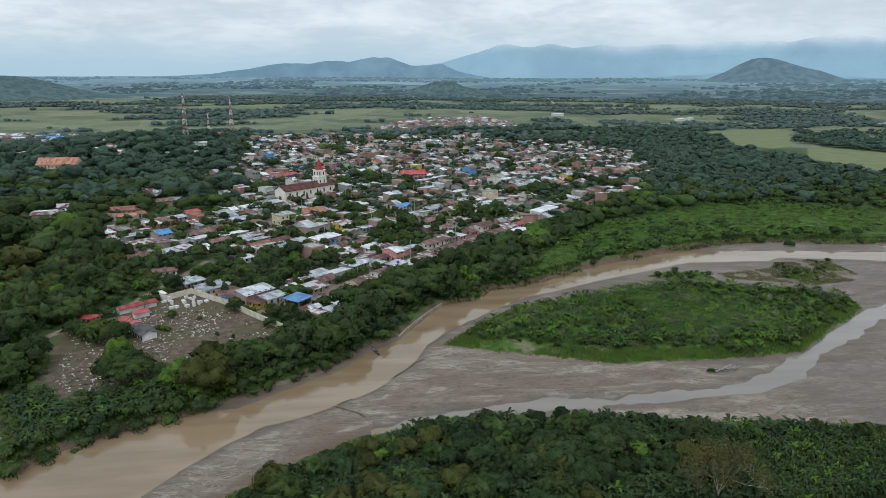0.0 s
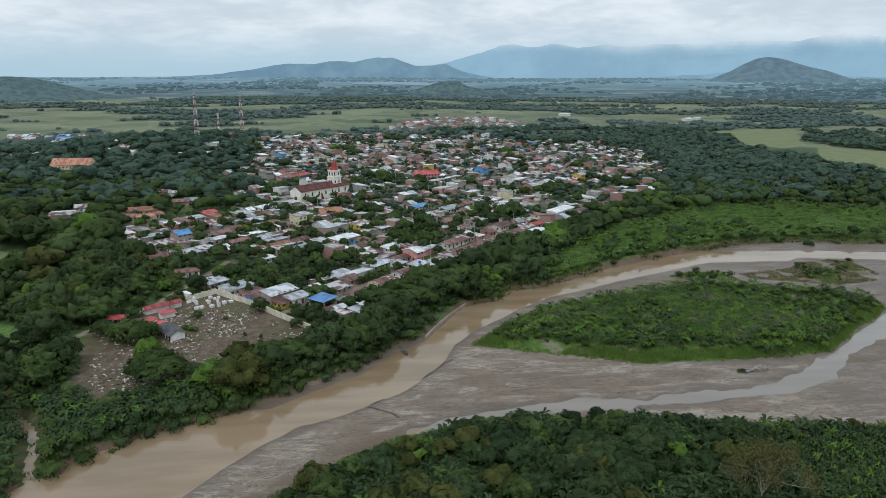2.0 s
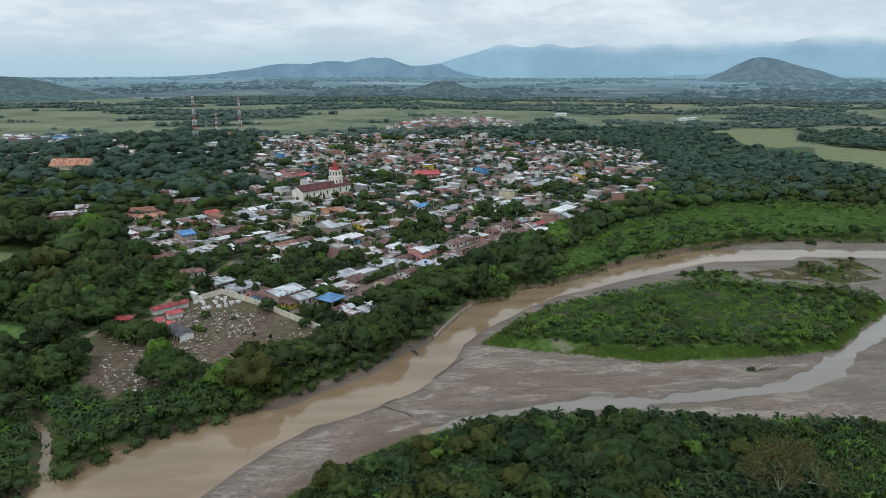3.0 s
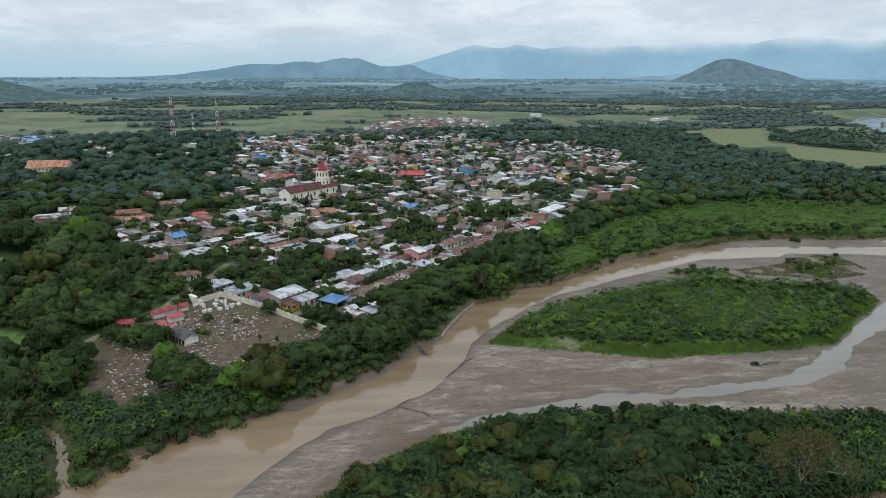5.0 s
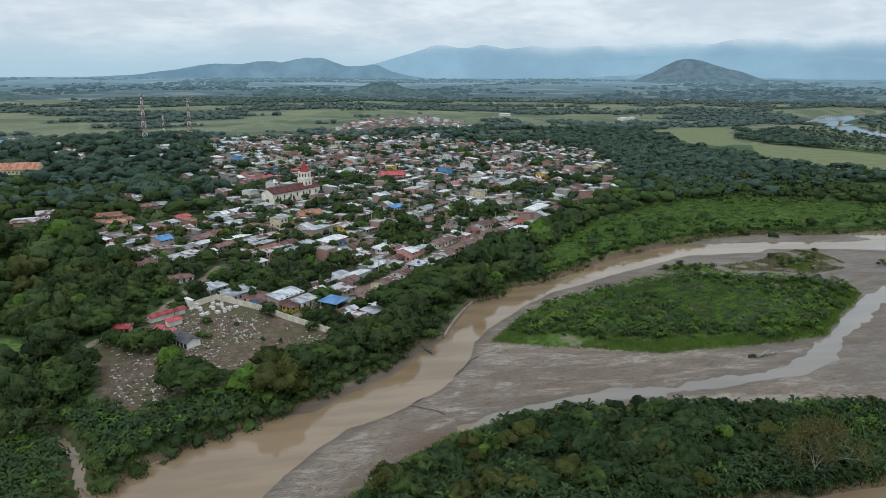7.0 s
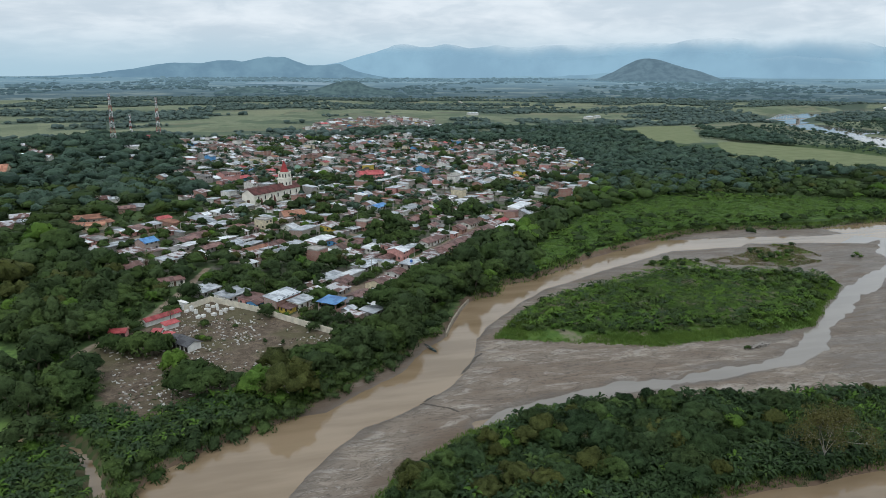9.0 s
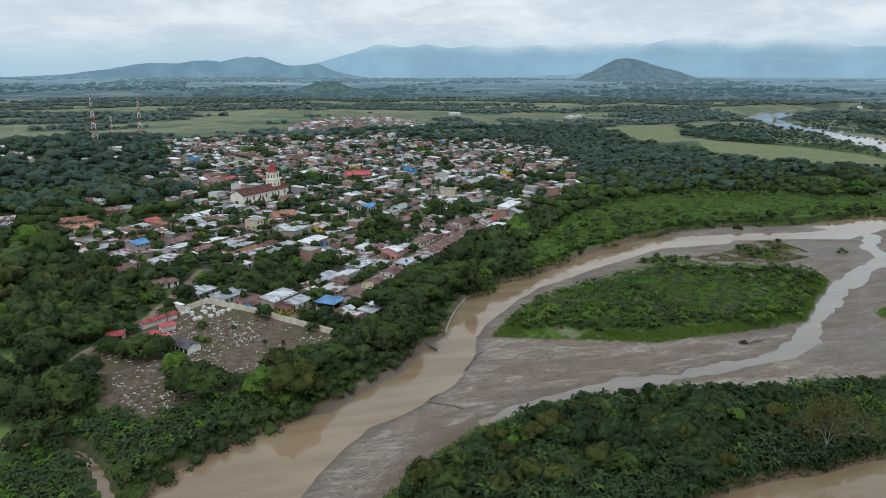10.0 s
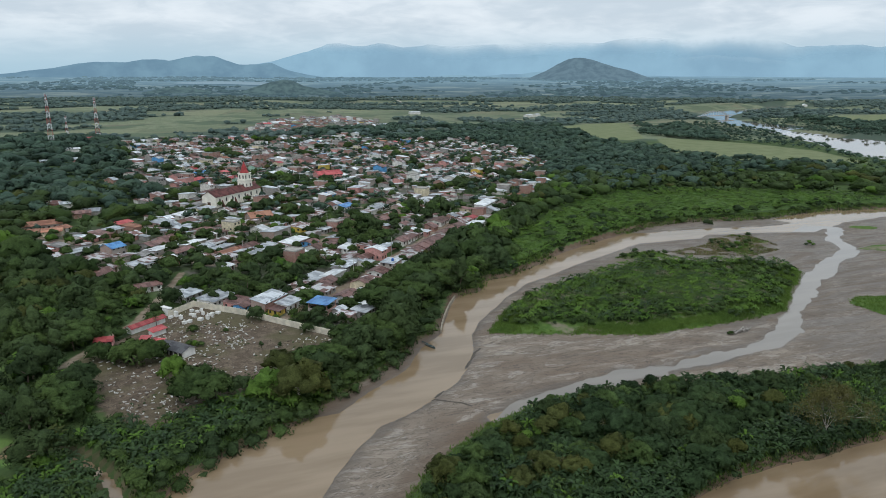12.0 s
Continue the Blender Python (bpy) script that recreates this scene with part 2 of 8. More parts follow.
def in_clump(x, y, share=0.85):
    return any((x - a) ** 2 + (y - b) ** 2 < (r * share) ** 2 for a, b, r in CLUMPS)

def in_glade(x, y):
    """Grass clearings in the wood, and the low ground on their river side."""
    hit = np.zeros(np.shape(x), bool)
    n = np.hypot(x + 40, y)
    for g in GLADES:
        for push in (0.0, 9.0):
            hit |= depth(x + (x + 40) / n * push, y + y / n * push, g) > (-3.0 if push == 0 else 0.0)
    return hit

# ---- materials ----
def material(name, rough_=0.8, spec=0.3, metal=0.0):
    m = bpy.data.materials.new(name)
    m.use_nodes = True
    b = m.node_tree.nodes["Principled BSDF"]
    b.inputs["Roughness"].default_value, b.inputs["Metallic"].default_value = rough_, metal
    b.inputs["Specular IOR Level"].default_value = spec
    return m, m.node_tree, b


def place(nt):
    return nt.nodes.new("ShaderNodeNewGeometry").outputs["Position"]


def attr(nt, name):
    n = nt.nodes.new("ShaderNodeAttribute")
    n.attribute_name = name
    return n.outputs["Fac"]


def bump(nt, b, height, strength=0.4, dist=0.1):
    n = nt.nodes.new("ShaderNodeBump")
    n.inputs["Strength"].default_value, n.inputs["Distance"].default_value = strength, dist
    feed(nt, n.inputs["Height"], height)
    link(nt, n.outputs[0], b.inputs["Normal"])


def chance(nt):
    return nt.nodes.new("ShaderNodeObjectInfo").outputs["Random"]


def island_chance(nt):
    return nt.nodes.new("ShaderNodeNewGeometry").outputs["Random Per Island"]


def stretched(nt, sx, sy, sz, turn=0.0):
    n = nt.nodes.new("ShaderNodeMapping")
    link(nt, place(nt), n.inputs[0])
    n.inputs["Scale"].default_value = (sx, sy, sz)
    n.inputs["Rotation"].default_value = (0, 0, turn)
    return n.outputs[0]


def plain(name, colour, rough_=0.7, spec=0.3, metal=0.0, vary=0.25, size=1.5):
    """A painted or mineral surface with patchy wear."""
    m, nt, b = material(name, rough_, spec, metal)
    p = place(nt)
    dark = tuple(c * (1 - vary) for c in colour)
    light = tuple(min(1, c * (1 + vary * 0.6)) for c in colour)
    c = blend(nt, ramp(nt, grain(nt, p, 1 / size, 5), 0.3, 0.7), dark, light)
    c = blend(nt, calc(nt, "MULTIPLY", ramp(nt, grain(nt, p, 6 / size, 3), 0.5, 0.75), 0.35), c, tuple(x * 0.6 for x in colour))
    link(nt, c, b.inputs["Base Color"])
    return m


def leaf(name, dark, light, rough_=0.7, spec=0.04, spread=1.0, gap=0.5, thin=0.0):
    """Foliage: each plant its own tone, with lit sprays and shaded gaps painted at two scales."""
    m, nt, b = material(name, rough_, spec)
    tone = calc(nt, "FRACT", calc(nt, "ADD", chance(nt), attr(nt, "tone")))
    a = calc(nt, "ADD", calc(nt, "MULTIPLY", tone, 0.62), calc(nt, "MULTIPLY", island_chance(nt), 0.38))
    c = blend(nt, a, tuple(x * 0.66 for x in dark), tuple(x * 0.94 for x in light))
    patch = grain(nt, place(nt), 0.05, 3)
    c = blend(nt, calc(nt, "MULTIPLY", ramp(nt, patch, 0.4, 0.65), 0.3 * spread), c, tuple(x * k for x, k in zip(light, (1.2, 1.08, 0.8))))
    # shade in the gaps and highlights on the sprays are mixed into the colour
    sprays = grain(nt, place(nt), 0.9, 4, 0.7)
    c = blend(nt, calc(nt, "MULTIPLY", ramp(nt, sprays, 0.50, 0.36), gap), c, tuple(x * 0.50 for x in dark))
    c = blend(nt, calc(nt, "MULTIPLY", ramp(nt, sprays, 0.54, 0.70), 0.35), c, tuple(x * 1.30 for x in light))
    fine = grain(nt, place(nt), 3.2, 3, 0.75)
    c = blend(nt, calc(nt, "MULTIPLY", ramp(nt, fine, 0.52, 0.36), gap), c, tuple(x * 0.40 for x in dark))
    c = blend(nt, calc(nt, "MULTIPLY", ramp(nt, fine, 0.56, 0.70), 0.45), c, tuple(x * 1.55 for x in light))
    link(nt, c, b.inputs["Base Color"])
    bump(nt, b, sprays, 0.5, 0.9)
    if thin:
        back, mix, out = nt.nodes.new("ShaderNodeBsdfTranslucent"), nt.nodes.new("ShaderNodeMixShader"), nt.nodes["Material Output"]
        link(nt, c, back.inputs["Color"])
        mix.inputs[0].default_value = thin
        link(nt, b.outputs[0], mix.inputs[1]), link(nt, back.outputs[0], mix.inputs[2])
        link(nt, mix.outputs[0], out.inputs[0])
    return m


def ground_material():
    m, nt, b = material("ground_surface", 0.9, 0.2)
    p = place(nt)
    n_small, n_mid, n_big, n_fine = grain(nt, p, 0.35, 5), grain(nt, p, 0.07, 5), grain(nt, p, 0.012, 5), grain(nt, p, 2.2, 4)
    # undergrowth and grass
    c = blend(nt, ramp(nt, n_mid, 0.35, 0.65), (0.040, 0.072, 0.023), (0.074, 0.116, 0.038))
    c = blend(nt, calc(nt, "MULTIPLY", ramp(nt, n_small, 0.45, 0.7), 0.5), c, (0.082, 0.112, 0.040))
    # open pasture far off: light grass, dry patches, hedges
    wide = grain(nt, p, 0.004, 6, 0.6)
    pasture = blend(nt, ramp(nt, n_mid, 0.4, 0.62), (0.155, 0.188, 0.112), (0.210, 0.232, 0.145))
    pasture = blend(nt, ramp(nt, wide, 0.50, 0.58), pasture, (0.190, 0.190, 0.120))
    pasture = blend(nt, ramp(nt, n_big, 0.50, 0.58), pasture, (0.100, 0.135, 0.082))
    plot = nt.nodes.new("ShaderNodeTexVoronoi")
    link(nt, stretched(nt, 0.0045, 0.0075, 0.01, radians(20)), plot.inputs["Vector"])
    plot.inputs["Scale"].default_value = 1.0
    lot = nt.nodes.new("ShaderNodeSeparateXYZ")
    link(nt, plot.outputs["Color"], lot.inputs[0])
    pasture = blend(nt, calc(nt, "MULTIPLY", lot.outputs[0], 0.55), pasture, (0.105, 0.138, 0.080))
    pasture = blend(nt, calc(nt, "MULTIPLY", ramp(nt, lot.outputs[1], 0.6, 0.9), 0.6), pasture, (0.235, 0.250, 0.150))
    ledge = grain(nt, stretched(nt, 0.003, 0.022, 0.01, radians(8)), 1.0, 6, 0.6)
    pasture = blend(nt, calc(nt, "MULTIPLY", ramp(nt, ledge, 0.60, 0.66), 0.8), pasture, (0.110, 0.098, 0.090))
    pasture = blend(nt, ramp(nt, calc(nt, "ADD", attr(nt, "wooded"), calc(nt, "MULTIPLY", n_small, 0.10)), 0.530, 0.575), pasture, (0.066, 0.096, 0.068))
    pasture = blend(nt, ramp(nt, n_small, 0.60, 0.66), pasture, (0.066, 0.094, 0.066))
    c = blend(nt, ramp(nt, attr(nt, "pasture"), 0.0, 1.0), c, pasture)
    meadow = blend(nt, ramp(nt, n_mid, 0.35, 0.65), (0.150, 0.180, 0.085), (0.190, 0.212, 0.108))
    c = blend(nt, ramp(nt, calc(nt, "ADD", attr(nt, "field"), calc(nt, "MULTIPLY", n_small, 6.0)), 1.0, 5.0), c, meadow)
    crop = blend(nt, ramp(nt, n_small, 0.40, 0.60), (0.070, 0.132, 0.034), (0.122, 0.200, 0.052))
    c = blend(nt, ramp(nt, calc(nt, "ADD", attr(nt, "crop"), calc(nt, "MULTIPLY", n_small, 8.0)), 2.0, 6.0), c, crop)
    # trodden earth
    earth = blend(nt, ramp(nt, n_small, 0.35, 0.62), (0.105, 0.078, 0.056), (0.180, 0.138, 0.100))
    earth = blend(nt, calc(nt, "MULTIPLY", ramp(nt, n_fine, 0.52, 0.40), 0.6), earth, (0.045, 0.036, 0.028))
    earth = blend(nt, calc(nt, "MULTIPLY", ramp(nt, n_mid, 0.45, 0.62), 0.75), earth, (0.100, 0.092, 0.046))
    earth = blend(nt, calc(nt, "MULTIPLY", ramp(nt, n_fine, 0.6, 0.7), 0.25), earth, (0.24, 0.21, 0.18))
    c = blend(nt, ramp(nt, calc(nt, "ADD", attr(nt, "bare"), calc(nt, "MULTIPLY", n_small, 5.0)), -1.0, 1.5), c, earth)
    c = blend(nt, calc(nt, "MULTIPLY", attr(nt, "yard"), ramp(nt, n_mid, 0.42, 0.62)), c, blend(nt, ramp(nt, n_small, 0.35, 0.65), (0.075, 0.070, 0.058), (0.16, 0.148, 0.130)))
    dust = blend(nt, ramp(nt, n_small, 0.3, 0.7), (0.20, 0.150, 0.105), (0.29, 0.235, 0.180))
    c = blend(nt, ramp(nt, calc(nt, "ADD", attr(nt, "road"), calc(nt, "MULTIPLY", n_small, 1.6)), 0.3, 1.6), c, dust)
    # sand flats with flow streaks, damp hollows and dried silt
    flow = stretched(nt, 0.020, 0.11, 0.1, radians(-32))
    streak = grain(nt, flow, 1.0, 6, 0.6, 1.4)
    ripple = grain(nt, stretched(nt, 0.10, 0.5, 0.2, radians(-25)), 1.0, 6, 0.65, 1.8)
    swirl = grain(nt, stretched(nt, 0.035, 0.075, 0.1, radians(-40)), 1.0, 7, 0.62, 2.6)
    crust = grain(nt, stretched(nt, 0.09, 0.22, 0.1, radians(-30)), 1.0, 7, 0.7, 1.2)
    flats = grain(nt, stretched(nt, 0.014, 0.050, 0.1, radians(-30)), 1.0, 6, 0.58, 2.0)
    lobes = grain(nt, stretched(nt, 0.050, 0.120, 0.1, radians(-35)), 1.0, 6, 0.60, 1.6)
    sand = blend(nt, ramp(nt, flats, 0.40, 0.58), (0.186, 0.143, 0.110), (0.298, 0.250, 0.203))
    sand = blend(nt, calc(nt, "MULTIPLY", ramp(nt, swirl, 0.47, 0.56), 0.6), sand, (0.218, 0.176, 0.140))
    sand = blend(nt, calc(nt, "MULTIPLY", ramp(nt, lobes, 0.47, 0.55), 0.55), sand, (0.188, 0.152, 0.124))
    pale = calc(nt, "MULTIPLY", ramp(nt, crust, 0.50, 0.60), ramp(nt, flats, 0.44, 0.52))
    sand = blend(nt, calc(nt, "MULTIPLY", pale, 0.60), sand, (0.37, 0.335, 0.295))
    sand = blend(nt, calc(nt, "MULTIPLY", ramp(nt, ripple, 0.54, 0.66), 0.25), sand, (0.125, 0.108, 0.093))
    runnel = calc(nt, "ABSOLUTE", calc(nt, "SUBTRACT", grain(nt, flow, 1.7, 6, 0.62, 2.4), 0.5))
    sand = blend(nt, calc(nt, "MULTIPLY", ramp(nt, runnel, 0.018, 0.002), 0.55), sand, (0.070, 0.058, 0.048))
    edge = calc(nt, "ABSOLUTE", calc(nt, "SUBTRACT", lobes, 0.52))
    sand = blend(nt, calc(nt, "MULTIPLY", ramp(nt, edge, 0.014, 0.002), 0.5), sand, (0.085, 0.070, 0.056))
    rill = calc(nt, "ABSOLUTE", calc(nt, "SUBTRACT", crust, 0.5))
    sand = blend(nt, calc(nt, "MULTIPLY", ramp(nt, rill, 0.022, 0.003), 0.35), sand, (0.110, 0.090, 0.072))
    mud = ramp(nt, calc(nt, "ADD", attr(nt, "bed"), calc(nt, "MULTIPLY", calc(nt, "SUBTRACT", n_small, 0.5), 5.0)), 6.5, 2.5)
    sand = blend(nt, calc(nt, "MULTIPLY", mud, 0.6), sand, (0.135, 0.096, 0.068))
    damp = calc(nt, "ADD", attr(nt, "damp"), calc(nt, "MULTIPLY", calc(nt, "SUBTRACT", streak, 0.5), 14.0))
    wet = ramp(nt, damp, -5.5, -0.5)
    sand = blend(nt, calc(nt, "MULTIPLY", wet, 0.65), sand, (0.114, 0.092, 0.074))
    bed = ramp(nt, calc(nt, "ADD", attr(nt, "bed"), calc(nt, "MULTIPLY", calc(nt, "SUBTRACT", n_small, 0.5), 3.0)), -1.2, -0.2)
    isle = ramp(nt, calc(nt, "ADD", attr(nt, "isle"), calc(nt, "MULTIPLY", calc(nt, "SUBTRACT", n_small, 0.5), 5.0)), 0.0, 1.2)
    turf = blend(nt, ramp(nt, n_small, 0.40, 0.62), (0.060, 0.115, 0.022), (0.095, 0.155, 0.035))
    turf = blend(nt, ramp(nt, n_mid, 0.52, 0.62), turf, (0.20, 0.18, 0.125))
    sandy = calc(nt, "MULTIPLY", bed, calc(nt, "SUBTRACT", 1.0, isle))
    c = blend(nt, calc(nt, "MULTIPLY", bed, isle), c, turf)
    c = blend(nt, sandy, c, sand)
    lie = nt.nodes.new("ShaderNodeSeparateXYZ")
    link(nt, nt.nodes.new("ShaderNodeNewGeometry").outputs["True Normal"], lie.inputs[0])
    c = blend(nt, ramp(nt, lie.outputs[2], 0.90, 0.72), c, blend(nt, n_small, (0.09, 0.06, 0.04), (0.19, 0.135, 0.095)))
    link(nt, c, b.inputs["Base Color"])
    gloss = calc(nt, "MULTIPLY", sandy, wet)
    link(nt, calc(nt, "SUBTRACT", 0.92, calc(nt, "MULTIPLY", gloss, 0.5)), b.inputs["Roughness"])
    bump(nt, b, calc(nt, "ADD", n_small, calc(nt, "MULTIPLY", ripple, 0.6)), 0.5, 0.35)
    return m


def water_material(name, colour, light, rough_=0.06):
    m, nt, b = material(name, rough_, 0.5)
    flow = stretched(nt, 0.02, 0.10, 0.1, radians(-35))
    c = blend(nt, ramp(nt, grain(nt, flow, 1.0, 4), 0.35, 0.65), colour, light)
    link(nt, c, b.inputs["Base Color"])
    waves = calc(nt, "ADD", grain(nt, place(nt), 0.7, 3), calc(nt, "MULTIPLY", grain(nt, place(nt), 0.12, 3), 2.0))
    bump(nt, b, waves, 0.10, 0.08)
    return m


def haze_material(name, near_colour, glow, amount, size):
    """Far hills; the haze of many kilometres of air is added as glow."""
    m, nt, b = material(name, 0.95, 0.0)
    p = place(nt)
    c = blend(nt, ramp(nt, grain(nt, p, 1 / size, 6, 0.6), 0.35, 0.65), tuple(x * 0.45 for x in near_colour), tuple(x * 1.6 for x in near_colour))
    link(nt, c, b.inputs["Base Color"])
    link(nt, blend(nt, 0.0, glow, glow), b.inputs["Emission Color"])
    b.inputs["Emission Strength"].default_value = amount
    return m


GROUND = ground_material()
RIVER_WATER = water_material("silty_water", (0.225, 0.158, 0.094), (0.295, 0.215, 0.138))
STREAM_WATER = water_material("shallow_water", (0.215, 0.188, 0.158), (0.245, 0.215, 0.182), 0.04)
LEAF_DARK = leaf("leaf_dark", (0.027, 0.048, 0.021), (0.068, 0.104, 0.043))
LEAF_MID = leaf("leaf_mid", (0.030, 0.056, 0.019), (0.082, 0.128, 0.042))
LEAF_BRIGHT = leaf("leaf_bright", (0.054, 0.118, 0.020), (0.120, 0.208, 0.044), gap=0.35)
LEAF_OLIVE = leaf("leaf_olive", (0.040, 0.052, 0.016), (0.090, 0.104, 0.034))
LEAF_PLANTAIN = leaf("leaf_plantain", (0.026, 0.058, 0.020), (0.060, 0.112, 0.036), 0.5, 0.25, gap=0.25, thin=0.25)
# distance haze is painted into this leaf colour, pale and blue
LEAF_FAR_HAZED = leaf("leaf_far_hazed", (0.076, 0.116, 0.110), (0.126, 0.178, 0.162), 0.9, 0.05, gap=0.4)
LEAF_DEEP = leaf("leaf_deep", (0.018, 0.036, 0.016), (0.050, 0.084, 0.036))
# a milder blue haze is painted into the leaf of the farther woods
LEAF_WOOD_HAZED = leaf("leaf_wood_hazed", (0.030, 0.058, 0.046), (0.090, 0.146, 0.106), 0.7, 0.08)
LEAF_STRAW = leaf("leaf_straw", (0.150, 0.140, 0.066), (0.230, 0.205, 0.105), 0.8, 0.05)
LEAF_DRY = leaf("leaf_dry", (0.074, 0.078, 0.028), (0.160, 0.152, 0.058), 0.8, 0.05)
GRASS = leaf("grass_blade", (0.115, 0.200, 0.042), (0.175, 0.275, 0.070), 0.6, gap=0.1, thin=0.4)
BARK = plain("bark", (0.16, 0.13, 0.10), 0.9, 0.1, vary=0.4, size=0.4)
BARK_PALE = plain("pale_bark", (0.36, 0.33, 0.29), 0.9, 0.1, vary=0.3, size=0.4)

# ---- ground, water, distance ----
def mesh_object(name, verts, faces, mats, parent=None, label="", smooth=False):
    me = bpy.data.meshes.new(name)
    me.from_pydata([tuple(v) for v in verts] if not isinstance(verts, np.ndarray) else verts.tolist(), [], faces if not isinstance(faces, np.ndarray) else faces.tolist())
    for m in mats if isinstance(mats, (list, tuple)) else [mats]:
        me.materials.append(m)
    if smooth:
        me.shade_smooth()
    ob = new(name, me)
    if parent:
        ob.parent = parent
    if label:
        ob["label"] = label
    return ob


def spaced(fine_lo, fine_hi, fine, lo, hi, growth=1.06, top=60):
    """Even steps in the middle, growing steps outside."""
    mid = list(np.arange(fine_lo, fine_hi + fine / 2, fine))
    right, s, v = [], fine, mid[-1]
    while v < hi:
        s = min(s * growth, top)
        v += s
        right.append(v)
    left, s, v = [], fine, mid[0]
    while v > lo:
        s = min(s * growth, top)
        v -= s
        left.append(v)
    return np.array(left[::-1] + mid + right)


def wooded(x, y):
    """How thickly trees stand on the plain beyond the town."""
    return 0.56 * rough(0.6 * x + 0.1 * y, y, 260, 43, 4) + 0.44 * rough(0.7 * x, y, 75, 47, 3)


def make_ground():
    xs, ys = spaced(-130, 330, 1.9, -2700, 2700, 1.07, 50), spaced(112, 385, 1.85, -500, 2650, 1.04, 45)
    gx, gy = np.meshgrid(xs, ys)
    x, y = gx.ravel(), gy.ravel()
    s = survey(x, y)
    nx, ny = len(xs), len(ys)
    idx = np.arange(nx * ny).reshape(ny, nx)
    faces = np.stack([idx[:-1, :-1], idx[:-1, 1:], idx[1:, 1:], idx[1:, :-1]], -1).reshape(-1, 4)
    ob = mesh_object("ground", np.stack([x, y, s["z"]], 1), faces, GROUND, smooth=True)
    tagged(ob, "river plain with sand flats, scrub, bare earth and pasture", "ground", kind="structure")
    r = np.hypot(x, y)
    road = np.maximum(1.7 - line_dist(x, y, ROAD), 2.6 - line_dist(x, y, HIGH_STREET))
    road = np.maximum(road, np.where(inside(x, y, TOWN) & ~in_grove(x, y) & (y < 560), 2.2 - to_street(x, y), -50))
    field = np.maximum.reduce([depth(x, y, p) for p in [FIELD_A, FIELD_B, FIELD_C] + GLADES[:1]])
    layers = dict(bed=s["bed"], isle=s["isle"], damp=np.maximum.reduce([s["river"], s["stream"], s["back"], -9 + 7.0 * step(60, 150, x + 0.5 * (y - 200))]), bare=depth(x, y, CEMETERY), road=road,
                  field=np.clip(field, -30, 30), pasture=step(880, 960, np.where(x < 0, y - 0.15 * x, np.hypot(0.7 * x, y)) + 60 * (rough(x, y, 120, 19) - 0.5)))
    layers["wooded"] = wooded(x, y)
    layers["crop"] = np.clip(np.maximum.reduce([depth(x, y, p) for p in [PLANTAIN] + GLADES[1:]]), -30, 30)
    layers["yard"] = step(-8, 6, np.maximum(depth(x, y, TOWN), depth(x, y, SUBURB)))
    for name, values in layers.items():
        a = ob.data.attributes.new(name, "FLOAT", "POINT")
        a.data.foreach_set("value", np.asarray(values, np.float32))
    return ob


def sheet(name, outline, z, mat, label):
    bm = bmesh.new()
    f = bm.faces.new([bm.verts.new((px, py, z)) for px, py in outline])
    bmesh.ops.triangulate(bm, faces=[f])
    me = bpy.data.meshes.new(name)
    bm.to_mesh(me), bm.free()
    me.materials.append(mat)
    return tagged(new(name, me), label, "water", kind="structure")


make_ground()
sheet("water", [(-330, -130), (800, -130), (800, 129), (143, 134), (20, 129), (-22, 147), (24, 176.5), (45, 210), (70, 260), (130, 303), (196, 312), (285, 318), (800, 275), (800, 400), (20, 400), (-200, 200), (-330, 60)], 0.0, RIVER_WATER,
      "slow brown silty river between sandy banks")
sheet("water", [(8, 172), (30, 177.5), (100, 172), (170, 200), (250, 255), (330, 318), (300, 339), (262, 318), (262, 285), (200, 250), (140, 207), (60, 197), (20, 183)], 0.012, STREAM_WATER,
      "shallow braided stream over grey sand")
sheet("water", [(560, 380), (1100, 380), (1000, 640), (1150, 1240), (1800, 1440), (1800, 1800), (1000, 1580), (860, 1150), (560, 600)], 0.0, STREAM_WATER, "wide pale river bend far off")

# ---- distance: far plain, lake, hills and ranges ----
EYE = (-27.0, 8.0, 93.0)


def far_material():
    m, nt, b = material("far_plain_hazed", 0.95, 0.0)
    p = place(nt)
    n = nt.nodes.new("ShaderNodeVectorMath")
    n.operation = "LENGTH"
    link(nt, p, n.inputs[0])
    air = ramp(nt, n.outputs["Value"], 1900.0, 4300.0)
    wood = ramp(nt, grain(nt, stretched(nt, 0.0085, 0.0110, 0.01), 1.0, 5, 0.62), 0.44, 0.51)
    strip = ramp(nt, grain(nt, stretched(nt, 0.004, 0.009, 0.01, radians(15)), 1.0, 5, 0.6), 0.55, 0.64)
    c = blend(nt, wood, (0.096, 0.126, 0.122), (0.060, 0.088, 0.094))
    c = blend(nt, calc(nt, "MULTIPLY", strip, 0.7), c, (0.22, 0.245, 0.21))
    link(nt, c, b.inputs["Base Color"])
    # distance haze is put in as emission, bluer and stronger farther out
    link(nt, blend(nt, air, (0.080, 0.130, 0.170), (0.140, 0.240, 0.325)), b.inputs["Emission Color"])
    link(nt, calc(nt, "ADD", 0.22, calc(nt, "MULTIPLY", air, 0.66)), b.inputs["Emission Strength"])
    return m


def far_z(x, y):
    r = np.hypot(x, y)
    return hills(x, y) + 66 * np.clip((r - 2560) / 2340, 0, 1) ** 0.8 + (rough(x, y, 300, 21) - 0.5) * 6 * step(2550, 2800, r) - 0.8


